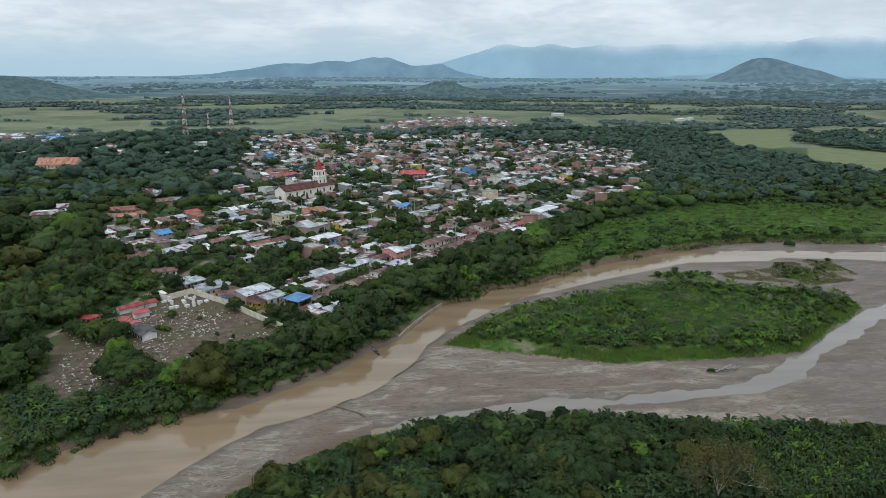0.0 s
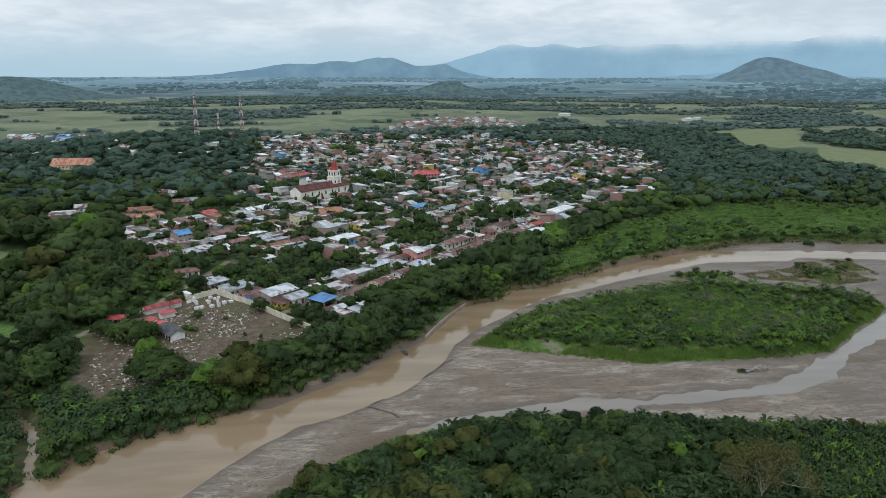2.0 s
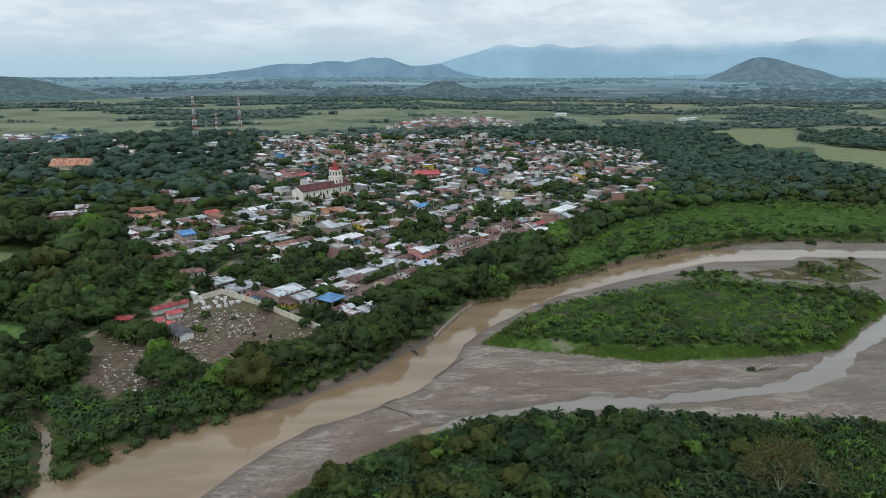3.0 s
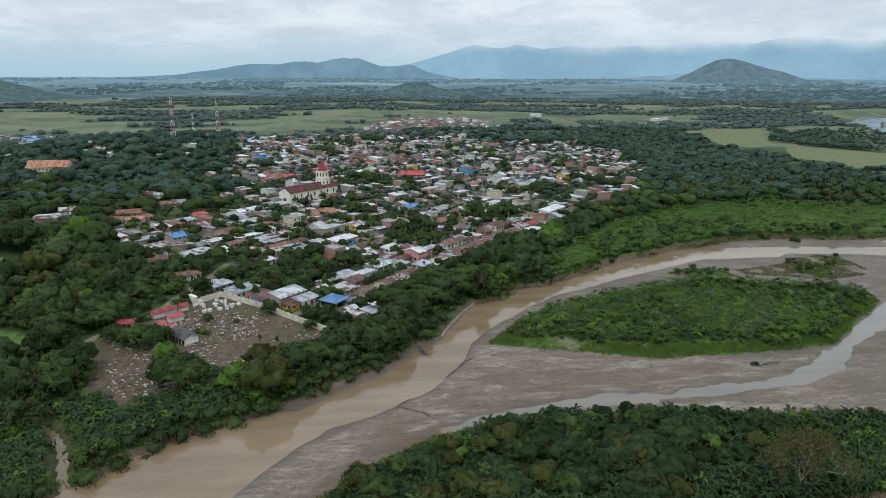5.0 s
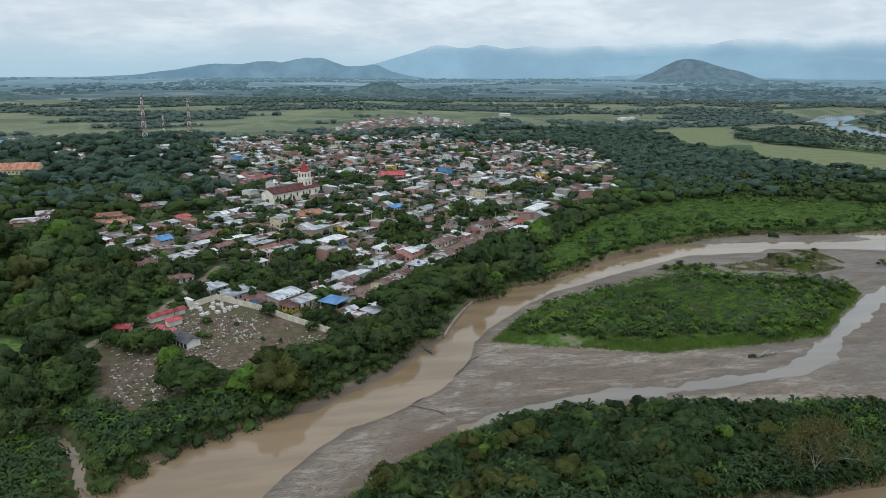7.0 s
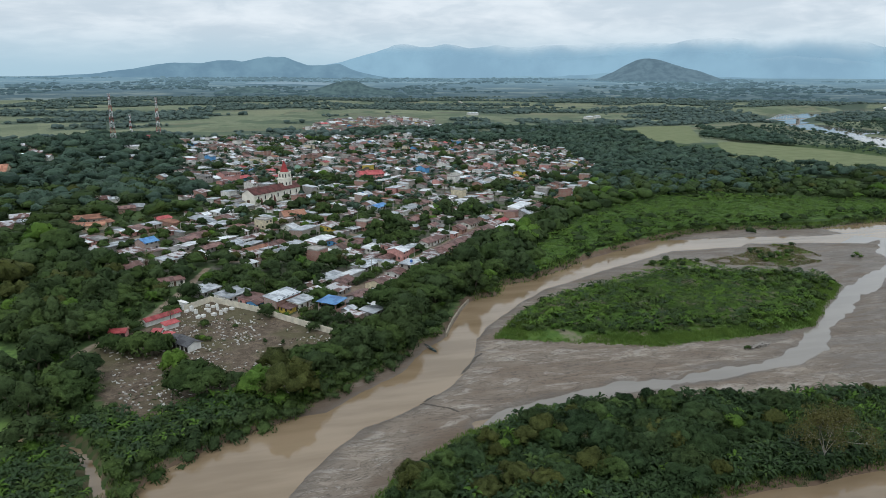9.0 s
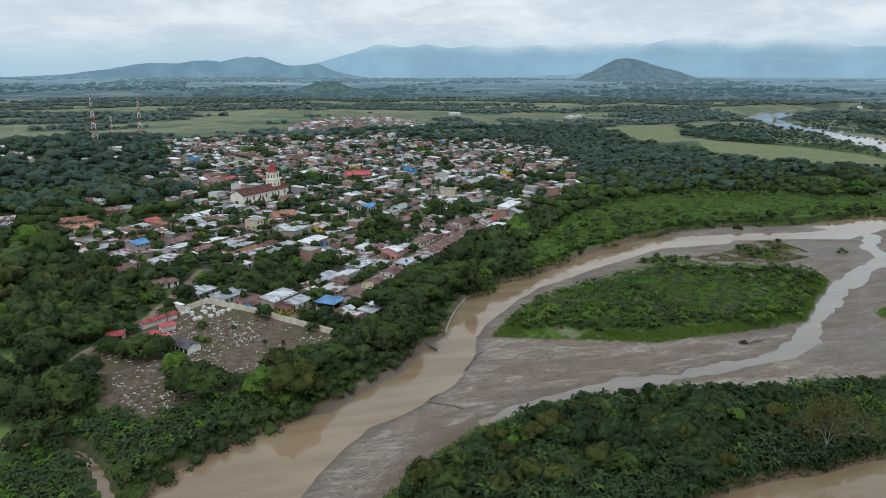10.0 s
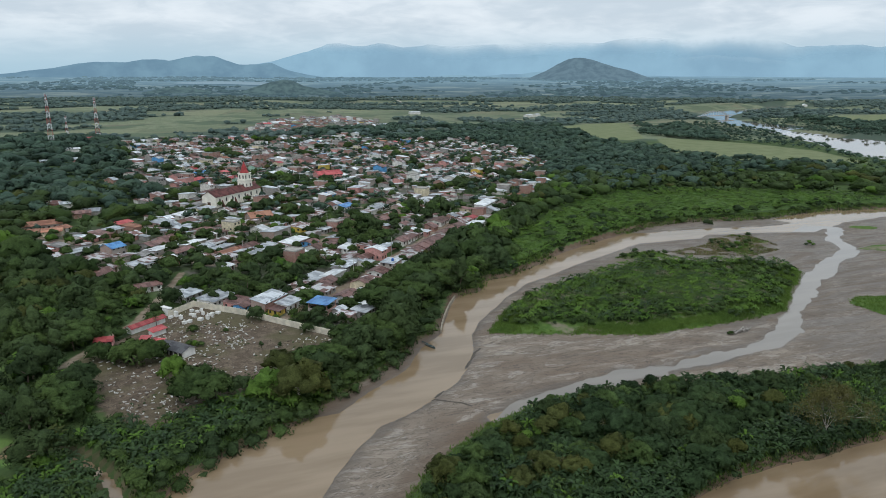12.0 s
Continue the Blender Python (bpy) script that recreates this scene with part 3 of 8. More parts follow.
def make_far_plain():
    az = np.radians(np.concatenate([np.arange(-45, 75, 0.6), np.arange(75, 315.5, 5)]))
    rr = np.geomspace(2450, 4930, 60)
    a, r = np.meshgrid(az, rr)
    x, y = (np.sin(a) * r).ravel(), (np.cos(a) * r).ravel()
    idx = np.arange(len(x)).reshape(len(rr), len(az))
    faces = np.stack([idx[:-1, :-1], idx[:-1, 1:], idx[1:, 1:], idx[1:, :-1]], -1).reshape(-1, 4)
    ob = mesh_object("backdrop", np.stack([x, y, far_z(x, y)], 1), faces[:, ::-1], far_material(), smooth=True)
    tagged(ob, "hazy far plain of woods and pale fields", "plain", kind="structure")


def ridge(name, label, crest, dist, reach, mat, foot=136.5, gully=0.18, seed=0, lens=1226.0, yaw=10.3, jag=0.26):
    """A hill or range from its skyline, given as bearings across and heights up in the eye's own scale."""
    cx = np.array([c[0] for c in crest], float)
    cy = np.array([c[1] for c in crest], float)
    us = np.linspace(cx[0], cx[-1], 150)
    top = np.interp(us, cx, cy) + (rough(us, us * 0, 44, seed + 50, 5) - 0.5) * jag * np.clip(foot - np.interp(us, cx, cy), 0, 60)
    az = np.radians(yaw) + np.arctan((us - 784) / lens)
    slant = np.cos(np.arctan((us - 784) / lens))
    verts, rows = [], 14
    for k in range(rows):
        s = k / (rows - 1)
        rise = np.where(s <= 0.75, (s / 0.75) ** 0.85, 1 - (s - 0.75) * 2.2)
        d = dist - reach * (0.75 - s)
        carve = 1 - gully * (rough(us * 0.35, np.full_like(us, s * 20.0), 8, seed) - 0.25) * np.sin(np.pi * min(s / 0.75, 1)) ** 0.7
        h_top = (133.5 - top) / lens / slant * dist * slant
        h_foot = (133.5 - foot) / lens * dist
        z = EYE[2] + h_foot + (h_top - h_foot) * rise * carve
        d = d / slant * slant
        verts.append(np.stack([EYE[0] + np.sin(az) * d, EYE[1] + np.cos(az) * d, z], 1))
    v = np.concatenate(verts)
    n = len(us)
    idx = np.arange(n * rows).reshape(rows, n)
    faces = np.stack([idx[:-1, :-1], idx[:-1, 1:], idx[1:, 1:], idx[1:, :-1]], -1).reshape(-1, 4)
    ob = mesh_object(name, v, faces, mat, smooth=True)
    return tagged(ob, label, "hills", kind="structure")


make_far_plain()
# hill haze is emitted: paler and bluer for the farther ranges
HAZE_RANGE = haze_material("hazed_range", (0.05, 0.07, 0.07), (0.250, 0.425, 0.580), 0.90, 400)
HAZE_FOOT = haze_material("hazed_foothills", (0.05, 0.07, 0.065), (0.210, 0.360, 0.495), 0.88, 220)
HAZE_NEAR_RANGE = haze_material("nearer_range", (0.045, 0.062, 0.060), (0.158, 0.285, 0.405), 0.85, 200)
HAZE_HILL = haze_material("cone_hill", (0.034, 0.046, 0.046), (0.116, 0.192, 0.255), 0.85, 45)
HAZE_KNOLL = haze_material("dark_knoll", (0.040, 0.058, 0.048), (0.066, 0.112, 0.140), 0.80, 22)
def wreathed(m, low, high):
    """Cloud swallows the upper slopes."""
    nt = m.node_tree
    b, out = nt.nodes["Principled BSDF"], nt.nodes["Material Output"]
    p = place(nt)
    split = nt.nodes.new("ShaderNodeSeparateXYZ")
    link(nt, p, split.inputs[0])
    drift = calc(nt, "MULTIPLY", calc(nt, "SUBTRACT", grain(nt, p, 0.0016, 5), 0.5), 220.0)
    fade = ramp(nt, calc(nt, "ADD", split.outputs[2], drift), low, high)
    mix, clear = nt.nodes.new("ShaderNodeMixShader"), nt.nodes.new("ShaderNodeBsdfTransparent")
    link(nt, calc(nt, "MULTIPLY", fade, 1.0), mix.inputs[0])
    link(nt, b.outputs[0], mix.inputs[1]), link(nt, clear.outputs[0], mix.inputs[2])
    link(nt, mix.outputs[0], out.inputs[0])


wreathed(HAZE_RANGE, 175.0, 320.0)
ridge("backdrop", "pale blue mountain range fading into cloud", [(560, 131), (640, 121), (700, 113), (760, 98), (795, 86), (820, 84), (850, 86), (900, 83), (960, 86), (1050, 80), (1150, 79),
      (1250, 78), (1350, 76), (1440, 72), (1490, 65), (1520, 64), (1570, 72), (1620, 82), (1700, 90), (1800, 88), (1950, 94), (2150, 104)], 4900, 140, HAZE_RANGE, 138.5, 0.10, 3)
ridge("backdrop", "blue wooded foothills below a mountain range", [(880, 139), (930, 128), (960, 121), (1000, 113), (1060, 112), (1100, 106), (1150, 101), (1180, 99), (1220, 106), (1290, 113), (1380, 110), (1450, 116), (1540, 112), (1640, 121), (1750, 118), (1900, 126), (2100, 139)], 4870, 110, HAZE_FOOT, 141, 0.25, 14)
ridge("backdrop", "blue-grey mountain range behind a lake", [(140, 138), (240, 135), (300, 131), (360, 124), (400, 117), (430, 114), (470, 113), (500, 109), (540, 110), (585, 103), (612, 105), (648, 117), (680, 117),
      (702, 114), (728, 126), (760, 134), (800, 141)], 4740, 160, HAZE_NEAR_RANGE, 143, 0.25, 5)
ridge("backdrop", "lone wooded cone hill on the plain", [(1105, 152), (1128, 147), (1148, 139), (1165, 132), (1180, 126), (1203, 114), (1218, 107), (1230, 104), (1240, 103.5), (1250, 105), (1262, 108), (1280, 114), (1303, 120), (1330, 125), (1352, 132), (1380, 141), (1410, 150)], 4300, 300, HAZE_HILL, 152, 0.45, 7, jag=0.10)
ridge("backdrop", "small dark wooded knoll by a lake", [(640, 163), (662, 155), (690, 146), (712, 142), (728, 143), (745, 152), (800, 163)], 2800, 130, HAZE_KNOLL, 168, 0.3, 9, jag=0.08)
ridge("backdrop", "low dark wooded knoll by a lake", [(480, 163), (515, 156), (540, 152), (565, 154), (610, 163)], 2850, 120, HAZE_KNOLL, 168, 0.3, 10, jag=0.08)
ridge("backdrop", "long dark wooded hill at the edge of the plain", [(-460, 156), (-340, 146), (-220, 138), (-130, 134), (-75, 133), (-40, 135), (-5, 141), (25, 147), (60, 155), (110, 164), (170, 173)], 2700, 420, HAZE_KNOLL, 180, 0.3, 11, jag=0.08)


def lake():
    """A long sheet of still water, the sky's pale reflection painted as a glow."""
    a = np.radians(10.3) + np.arctan((np.linspace(540, 715, 40) - 784) / 1226.0)
    verts = []
    for k, u in enumerate(a):
        s = k / 39
        half = 150 * math.sin(math.pi * s) ** 0.6 * (0.8 + 0.4 * float(lattice(s * 9, 0, 1, 4)))
        for r in (3560 - half, 3560 + half * 1.6):
            x, y = EYE[0] + math.sin(u) * r, EYE[1] + math.cos(u) * r
            verts.append((x, y, float(far_z(np.array(x), np.array(y))) + 4.0))
    faces = [(2 * k, 2 * k + 2, 2 * k + 3, 2 * k + 1) for k in range(39)]
    ob = mesh_object("backdrop", verts, faces, haze_material("lake_water_glow", (0.05, 0.07, 0.08), (0.25, 0.36, 0.44), 0.8, 900))
    tagged(ob, "pale lake at the foot of the mountains", "lake", kind="structure")


lake()

# ---- plants ----
def ball(level):
    bm = bmesh.new()
    bmesh.ops.create_icosphere(bm, subdivisions=level, radius=1.0)
    v, f = np.array([q.co[:] for q in bm.verts]), np.array([[q.index for q in p.verts] for p in bm.faces])
    bm.free()
    return v, f


BALLS = {k: ball(k) for k in (1, 2, 3, 4)}
LEAVES = [LEAF_DARK, LEAF_MID, LEAF_BRIGHT, LEAF_OLIVE, LEAF_PLANTAIN, LEAF_FAR_HAZED, GRASS, BARK, BARK_PALE, LEAF_WOOD_HAZED, LEAF_DEEP, LEAF_STRAW]
DARK, MID, BRIGHT, OLIVE, PLANT, FAR, BLADE, WOOD, PALE, HAZED, DEEP, STRAW = range(12)


def unit(v):
    return v / (np.linalg.norm(v, axis=-1, keepdims=True) + 1e-9)


def clump_layout(rng, n, wide, tall, base):
    """Leaf masses over a broad uneven dome: centres and radii."""
    k = np.arange(n)
    a = k * 2.39996 + rng.uniform(0, 6.283) + rng.normal(scale=0.35, size=n)
    s = np.sqrt((k + 0.35) / n) * rng.uniform(0.82, 1.06, n)
    r = wide * rng.uniform(0.55, 1.1, n) * 1.30 / n ** 0.46
    up = np.clip(1 - s ** 2.2, 0.0, 1) ** 0.7
    reach = (wide - r * 0.75) * s
    squash, turn = rng.uniform(0.84, 1.16), rng.uniform(0, 3.1)
    x, y = np.cos(a) * reach * squash, np.sin(a) * reach / squash
    z = base + 0.55 * r + np.maximum(tall - 1.15 * r, 0.2) * up * rng.uniform(0.74, 1.12, n)
    return np.stack([x * math.cos(turn) - y * math.sin(turn), x * math.sin(turn) + y * math.cos(turn), z], 1), r


def leaf_quads(rng, centres, radii, count, size, droop=0.25, narrow=0.55):
    """Small leaf sprays set on the outside of the masses."""
    pick = rng.choice(len(centres), count, p=radii ** 2 / np.sum(radii ** 2))
    way = unit(rng.normal(size=(count, 3)) + np.array([0, 0, 0.35]))
    pos = centres[pick] + way * (radii[pick] * rng.uniform(0.84, 1.10, count))[:, None] * np.array([1, 1, 0.8])
    normal = unit(way + np.array([0, 0, 0.25]) + rng.normal(scale=0.42, size=(count, 3)))
    side = unit(np.cross(normal, rng.normal(size=(count, 3))))
    fore = np.cross(normal, side)
    ln = (size * rng.uniform(0.6, 1.4, count))[:, None]
    a, b = side * ln, fore * ln * narrow
    tip = np.array([0, 0, -1.0]) * ln * droop
    v = np.stack([pos - a, pos - b + tip * -0.3, pos + a + tip, pos + b], 1).reshape(-1, 3)
    f = np.arange(count * 4).reshape(-1, 4)
    return v, f


def canopy(rng, centres, radii, level, ragged):
    """One closed bumpy surface round all the leaf masses."""
    way, faces = BALLS[level]
    heart = np.array([0, 0, np.min(centres[:, 2]) + 0.25 * np.ptp(centres[:, 2])])
    out = np.full(len(way), 0.6 * radii.mean())
    for c, r in zip(centres - heart, radii):
        lean = way @ c
        under = r * r - c @ c + lean * lean
        out = np.maximum(out, np.where(under > 0, lean + np.sqrt(np.maximum(under, 0)), 0.0))
    out = out * (1 + ragged * np.clip(rng.normal(size=len(way)), -1.6, 1.6))
    v = heart + way * out[:, None]
    v[:, 2] = np.maximum(v[:, 2], centres[:, 2].min() - radii.mean() * 0.35)
    return v, faces


def puffed(v, centres, base):
    """Soft normals that follow the leaf masses."""
    if len(v) == 0:
        return v
    near = np.argmin(np.linalg.norm(v[:, None] - centres[None], axis=2), axis=1)
    heart = np.array([0, 0, base])
    return unit(0.55 * unit(v - centres[near]) + 0.45 * unit(v - heart) + np.array([0, 0, 0.12]))


def crown_shape(rng, n, wide, tall, base, leaves, size, level=3, body=0.80):
    """A whole crown: the canopy's body and the leaf sprays on it."""
    c, r = clump_layout(rng, n, wide, tall, base)
    v1, f1 = canopy(rng, c, r * body, level, 0.10)
    # sprays on the outside only, so that none is wasted within
    v2, f2 = leaf_quads(rng, c, r, leaves * 3, size)
    quads = v2.reshape(-1, 4, 3)
    mid = quads.mean(1)
    hid = np.zeros(len(mid), bool)
    for a, b in zip(c, r):
        hid |= np.linalg.norm((mid - a) * np.array([1, 1, 1.2]), axis=1) < 0.78 * b
    quads = quads[np.argsort(hid, kind="stable")[:leaves]]
    v2, f2 = quads.reshape(-1, 3), f2[:leaves]
    # the body is shaded by its own bumps, each spray by the way it faces
    tri = v1[f1]
    bent = np.zeros_like(v1)
    for k in range(3):
        np.add.at(bent, f1[:, k], np.cross(tri[:, 1] - tri[:, 0], tri[:, 2] - tri[:, 0]))
    soft = puffed(v2, c, base)
    facing = np.repeat(unit(np.cross(v2[1::4] - v2[0::4], v2[3::4] - v2[0::4])), 4, axis=0) if leaves else soft
    away = np.sum(facing * soft, axis=1) < 0
    facing = np.where(away[:, None], -facing, facing)
    f2 = np.where(away[::4, None], f2[:, ::-1], f2) if leaves else f2
    return v1, f1, unit(0.7 * unit(bent) + 0.3 * puffed(v1, c, base)), v2, f2, unit(soft + 0.9 * facing)


def trunk_shape(rng, height, girth, limbs=3, spread=1.0, sides=6):
    """A tapered trunk with limbs, as verts and quads."""
    vs, fs = [], []

    def tube(p, q, ra, rb):
        p, q = np.array(p, float), np.array(q, float)
        d = unit(q - p)
        s = unit(np.cross(d, [0.3, 0.9, 0.1]))
        t = np.cross(d, s)
        base = sum(len(x) for x in vs)
        ang = np.linspace(0, 2 * math.pi, sides, endpoint=False)
        ring = np.cos(ang)[:, None] * s + np.sin(ang)[:, None] * t
        vs.append(np.concatenate([p + ring * ra, q + ring * rb]))
        for k in range(sides):
            n = (k + 1) % sides
            fs.append((base + k, base + n, base + sides + n, base + sides + k))
    lean = rng.normal(scale=0.06 * height, size=2)
    fork = np.array([lean[0], lean[1], height * 0.55])
    tube((0, 0, -0.4), fork, girth, girth * 0.7)
    for k in range(limbs):
        a = 6.283 * (k + rng.uniform(0, 0.6)) / limbs
        tip = fork + np.array([math.cos(a) * spread, math.sin(a) * spread, height * rng.uniform(0.25, 0.42)])
        tube(fork, tip, girth * 0.55, girth * 0.2)
    return np.concatenate(vs), np.array(fs)


def raw_mesh(name, groups, mats, tones=None, normals=None):
    """One mesh from (verts, faces, material slot) groups; faces are triangles or quads. tones: a value for each vertex."""
    total = sum(len(g[0]) for g in groups)
    verts = np.concatenate([g[0] for g in groups]).astype(np.float32)
    loops, starts, slots, base, at = [], [], [], 0, 0
    for v, f, slot in groups:
        n, k = f.shape
        loops.append((f + base).ravel())
        starts.append(at + np.arange(n) * k)
        slots.append(np.broadcast_to(slot, (n,)))
        base, at = base + len(v), at + n * k
    loops, starts, slots = np.concatenate(loops).astype(np.int32), np.concatenate(starts).astype(np.int32), np.concatenate(slots).astype(np.int32)
    me = bpy.data.meshes.new(name)
    me.vertices.add(total), me.loops.add(len(loops)), me.polygons.add(len(starts))
    me.vertices.foreach_set("co", verts.ravel())
    me.loops.foreach_set("vertex_index", loops)
    me.polygons.foreach_set("loop_start", starts)
    for m in mats:
        me.materials.append(m)
    me.polygons.foreach_set("material_index", slots)
    me.polygons.foreach_set("use_smooth", np.ones(len(starts), bool))
    me.update(calc_edges=True)
    if normals is not None:
        a = me.attributes.new("custom_normal", "FLOAT_VECTOR", "POINT")
        a.data.foreach_set("vector", np.concatenate(normals).astype(np.float32).ravel())
    if tones is not None:
        a = me.attributes.new("tone", "FLOAT", "POINT")
        a.data.foreach_set("value", tones.astype(np.float32))
    return me


def scatter_mesh(name, shapes, xs, ys, zs, scales, slots, rng, label, category, tall=None):
    """Many plants joined into one mesh; shapes are lists of (verts, faces)."""
    groups, tones, normals, tone = [], [], [], rng.uniform(0, 1, len(xs))
    which = rng.integers(0, len(shapes), len(xs))
    turn = rng.uniform(0, 6.283, len(xs))
    tall = np.ones(len(xs)) if tall is None else tall
    slots = np.broadcast_to(np.asarray(slots), (len(xs),))
    for k, shape in enumerate(shapes):
        sel = np.nonzero(which == k)[0]
        if len(sel) == 0:
            continue
        c, s, sc = np.cos(turn[sel]), np.sin(turn[sel]), scales[sel]
        for v, f, *soft in shape:
            if len(v) == 0:
                continue
            if soft:
                nx, ny, nz = soft[0].T
                lean = np.stack([nx[None] * c[:, None] - ny[None] * s[:, None], nx[None] * s[:, None] + ny[None] * c[:, None], np.broadcast_to(nz[None], (len(sel), len(v)))], 2)
                normals.append(lean.reshape(-1, 3))
            out = np.empty((len(sel), len(v), 3))
            out[:, :, 0] = (v[None, :, 0] * c[:, None] - v[None, :, 1] * s[:, None]) * sc[:, None] + xs[sel][:, None]
            out[:, :, 1] = (v[None, :, 0] * s[:, None] + v[None, :, 1] * c[:, None]) * sc[:, None] + ys[sel][:, None]
            out[:, :, 2] = v[None, :, 2] * (sc * tall[sel])[:, None] + zs[sel][:, None]
            faces = (f[None] + (np.arange(len(sel)) * len(v))[:, None, None]).reshape(-1, f.shape[1])
            groups.append((out.reshape(-1, 3), faces, np.repeat(slots[sel], len(f))))
            tones.append(np.repeat(tone[sel], len(v)))
    ob = new(name, raw_mesh(name, groups, LEAVES, np.concatenate(tones), normals or None))
    return tagged(ob, label, category, kind="stuff")


def plantain_leaf(rng, length, width, rise, bend, parts=3):
    """One long arching leaf with a keeled blade."""
    vs = []
    for k in range(parts + 1):
        s = k / parts
        x = length * (0.12 + 0.88 * s) * (1 - 0.12 * bend * s)
        z = rise * length * s - bend * length * s * s
        w = width * math.sin(math.pi * (0.10 + 0.86 * s)) ** 0.7 * 0.5
        vs += [(x, -w, z + w * 0.35), (x, 0, z), (x, w, z + w * 0.35)]
    fs = []
    for k in range(parts):
        b = 3 * k
        fs += [(b, b + 1, b + 4, b + 3), (b + 1, b + 2, b + 5, b + 4)]
    return np.array(vs), np.array(fs)


def plantain_shape(rng, leaves, height, parts=3):
    vs, fs, n = [], [], 0
    for k in range(leaves):
        v, f = plantain_leaf(rng, rng.uniform(1.7, 2.6), rng.uniform(0.55, 0.8), rng.uniform(0.45, 1.1), rng.uniform(0.5, 1.05), parts)
        a = 2.4 * k + rng.uniform(-0.4, 0.4)
        c, s = math.cos(a), math.sin(a)
        v = np.stack([v[:, 0] * c - v[:, 1] * s, v[:, 0] * s + v[:, 1] * c, v[:, 2] + height * rng.uniform(0.85, 1.05)], 1)
        vs.append(v), fs.append(f + n)
        n += len(v)
    return np.concatenate(vs), np.concatenate(fs)


def stalk_shape(height, girth=0.14, sides=5):
    ang = np.linspace(0, 2 * math.pi, sides, endpoint=False)
    ring = np.stack([np.cos(ang), np.sin(ang)], 1)
    v = np.concatenate([np.c_[ring * girth, np.full(sides, -0.3)], np.c_[ring * girth * 0.7, np.full(sides, height)]])
    f = np.array([(k, (k + 1) % sides, sides + (k + 1) % sides, sides + k) for k in range(sides)])
    return v, f


def grass_shape(rng, blades, height, spread):
    """A tussock of narrow upright blades."""
    p = rng.normal(scale=spread, size=(blades, 2))
    a = rng.uniform(0, 6.283, blades)
    h = height * rng.uniform(0.6, 1.3, blades)
    d = np.stack([np.cos(a), np.sin(a)], 1)
    w = 0.13
    left = np.c_[p - d * w, np.zeros(blades)]
    right = np.c_[p + d * w, np.zeros(blades)]
    tip = np.c_[p + rng.normal(scale=0.3 * height, size=(blades, 2)), h]
    return np.stack([left, right, tip], 1).reshape(-1, 3), np.arange(blades * 3).reshape(-1, 3)


def maize_shape(rng, leaves, height):
    """A leafy cane plant: long broad leaves that rise and arch over."""
    vs, fs = [], []
    for k in range(leaves):
        a = k * 2.4 + rng.uniform(-0.4, 0.4)
        d, side = np.array([math.cos(a), math.sin(a), 0]), np.array([-math.sin(a), math.cos(a), 0])
        low, ln = height * rng.uniform(0.25, 0.85), rng.uniform(1.0, 1.7)
        w = rng.uniform(0.13, 0.2)
        for s, z in ((0.0, 0.0), (0.45, 0.62), (0.8, 0.55), (1.0, 0.2)):
            c = d * ln * s * 0.8 + np.array([0, 0, low + z * ln])
            half = side * w * (0.5, 1.0, 0.8, 0.1)[(0.0, 0.45, 0.8, 1.0).index(s)]
            vs += [c - half, c + half]
        n = len(vs) - 8
        fs += [(n + j, n + j + 1, n + j + 3, n + j + 2) for j in (0, 2, 4)]
    return np.array(vs), np.array(fs)


def tree_template(name, label, slot, seed, wide, tall, base, n, leaves, size, girth=0.28, bark=None, level=3):
    """A tree as a thing: trunk with limbs, and a crown of many leaf sprays."""
    rng = np.random.default_rng(seed)
    root = tagged(new(name), label, "tree")
    tv, tf = trunk_shape(rng, base + tall * 0.6, girth, 4, wide * 0.5)
    trunk = new("trunk", raw_mesh("trunk", [(tv, tf, 0)], [bark or BARK]))
    v1, f1, n1, v2, f2, n2 = crown_shape(rng, n, wide, tall, base, leaves, size, level)
    crown = new("crown", raw_mesh("crown", [(v1, f1, 0), (v2, f2, 0)], [LEAVES[slot]], None, [n1, n2]))
    trunk.parent = crown.parent = root
    return root


def jittered(x0, x1, y0, y1, gap, rng):
    """Loosely even spots over a rectangle."""
    gx, gy = np.meshgrid(np.arange(x0, x1, gap), np.arange(y0, y1, gap))
    x = gx.ravel() + rng.uniform(-0.45, 0.45, gx.size) * gap + (np.arange(gx.shape[0]) % 2 * gap / 2).repeat(gx.shape[1])
    return x, gy.ravel() + rng.uniform(-0.45, 0.45, gx.size) * gap

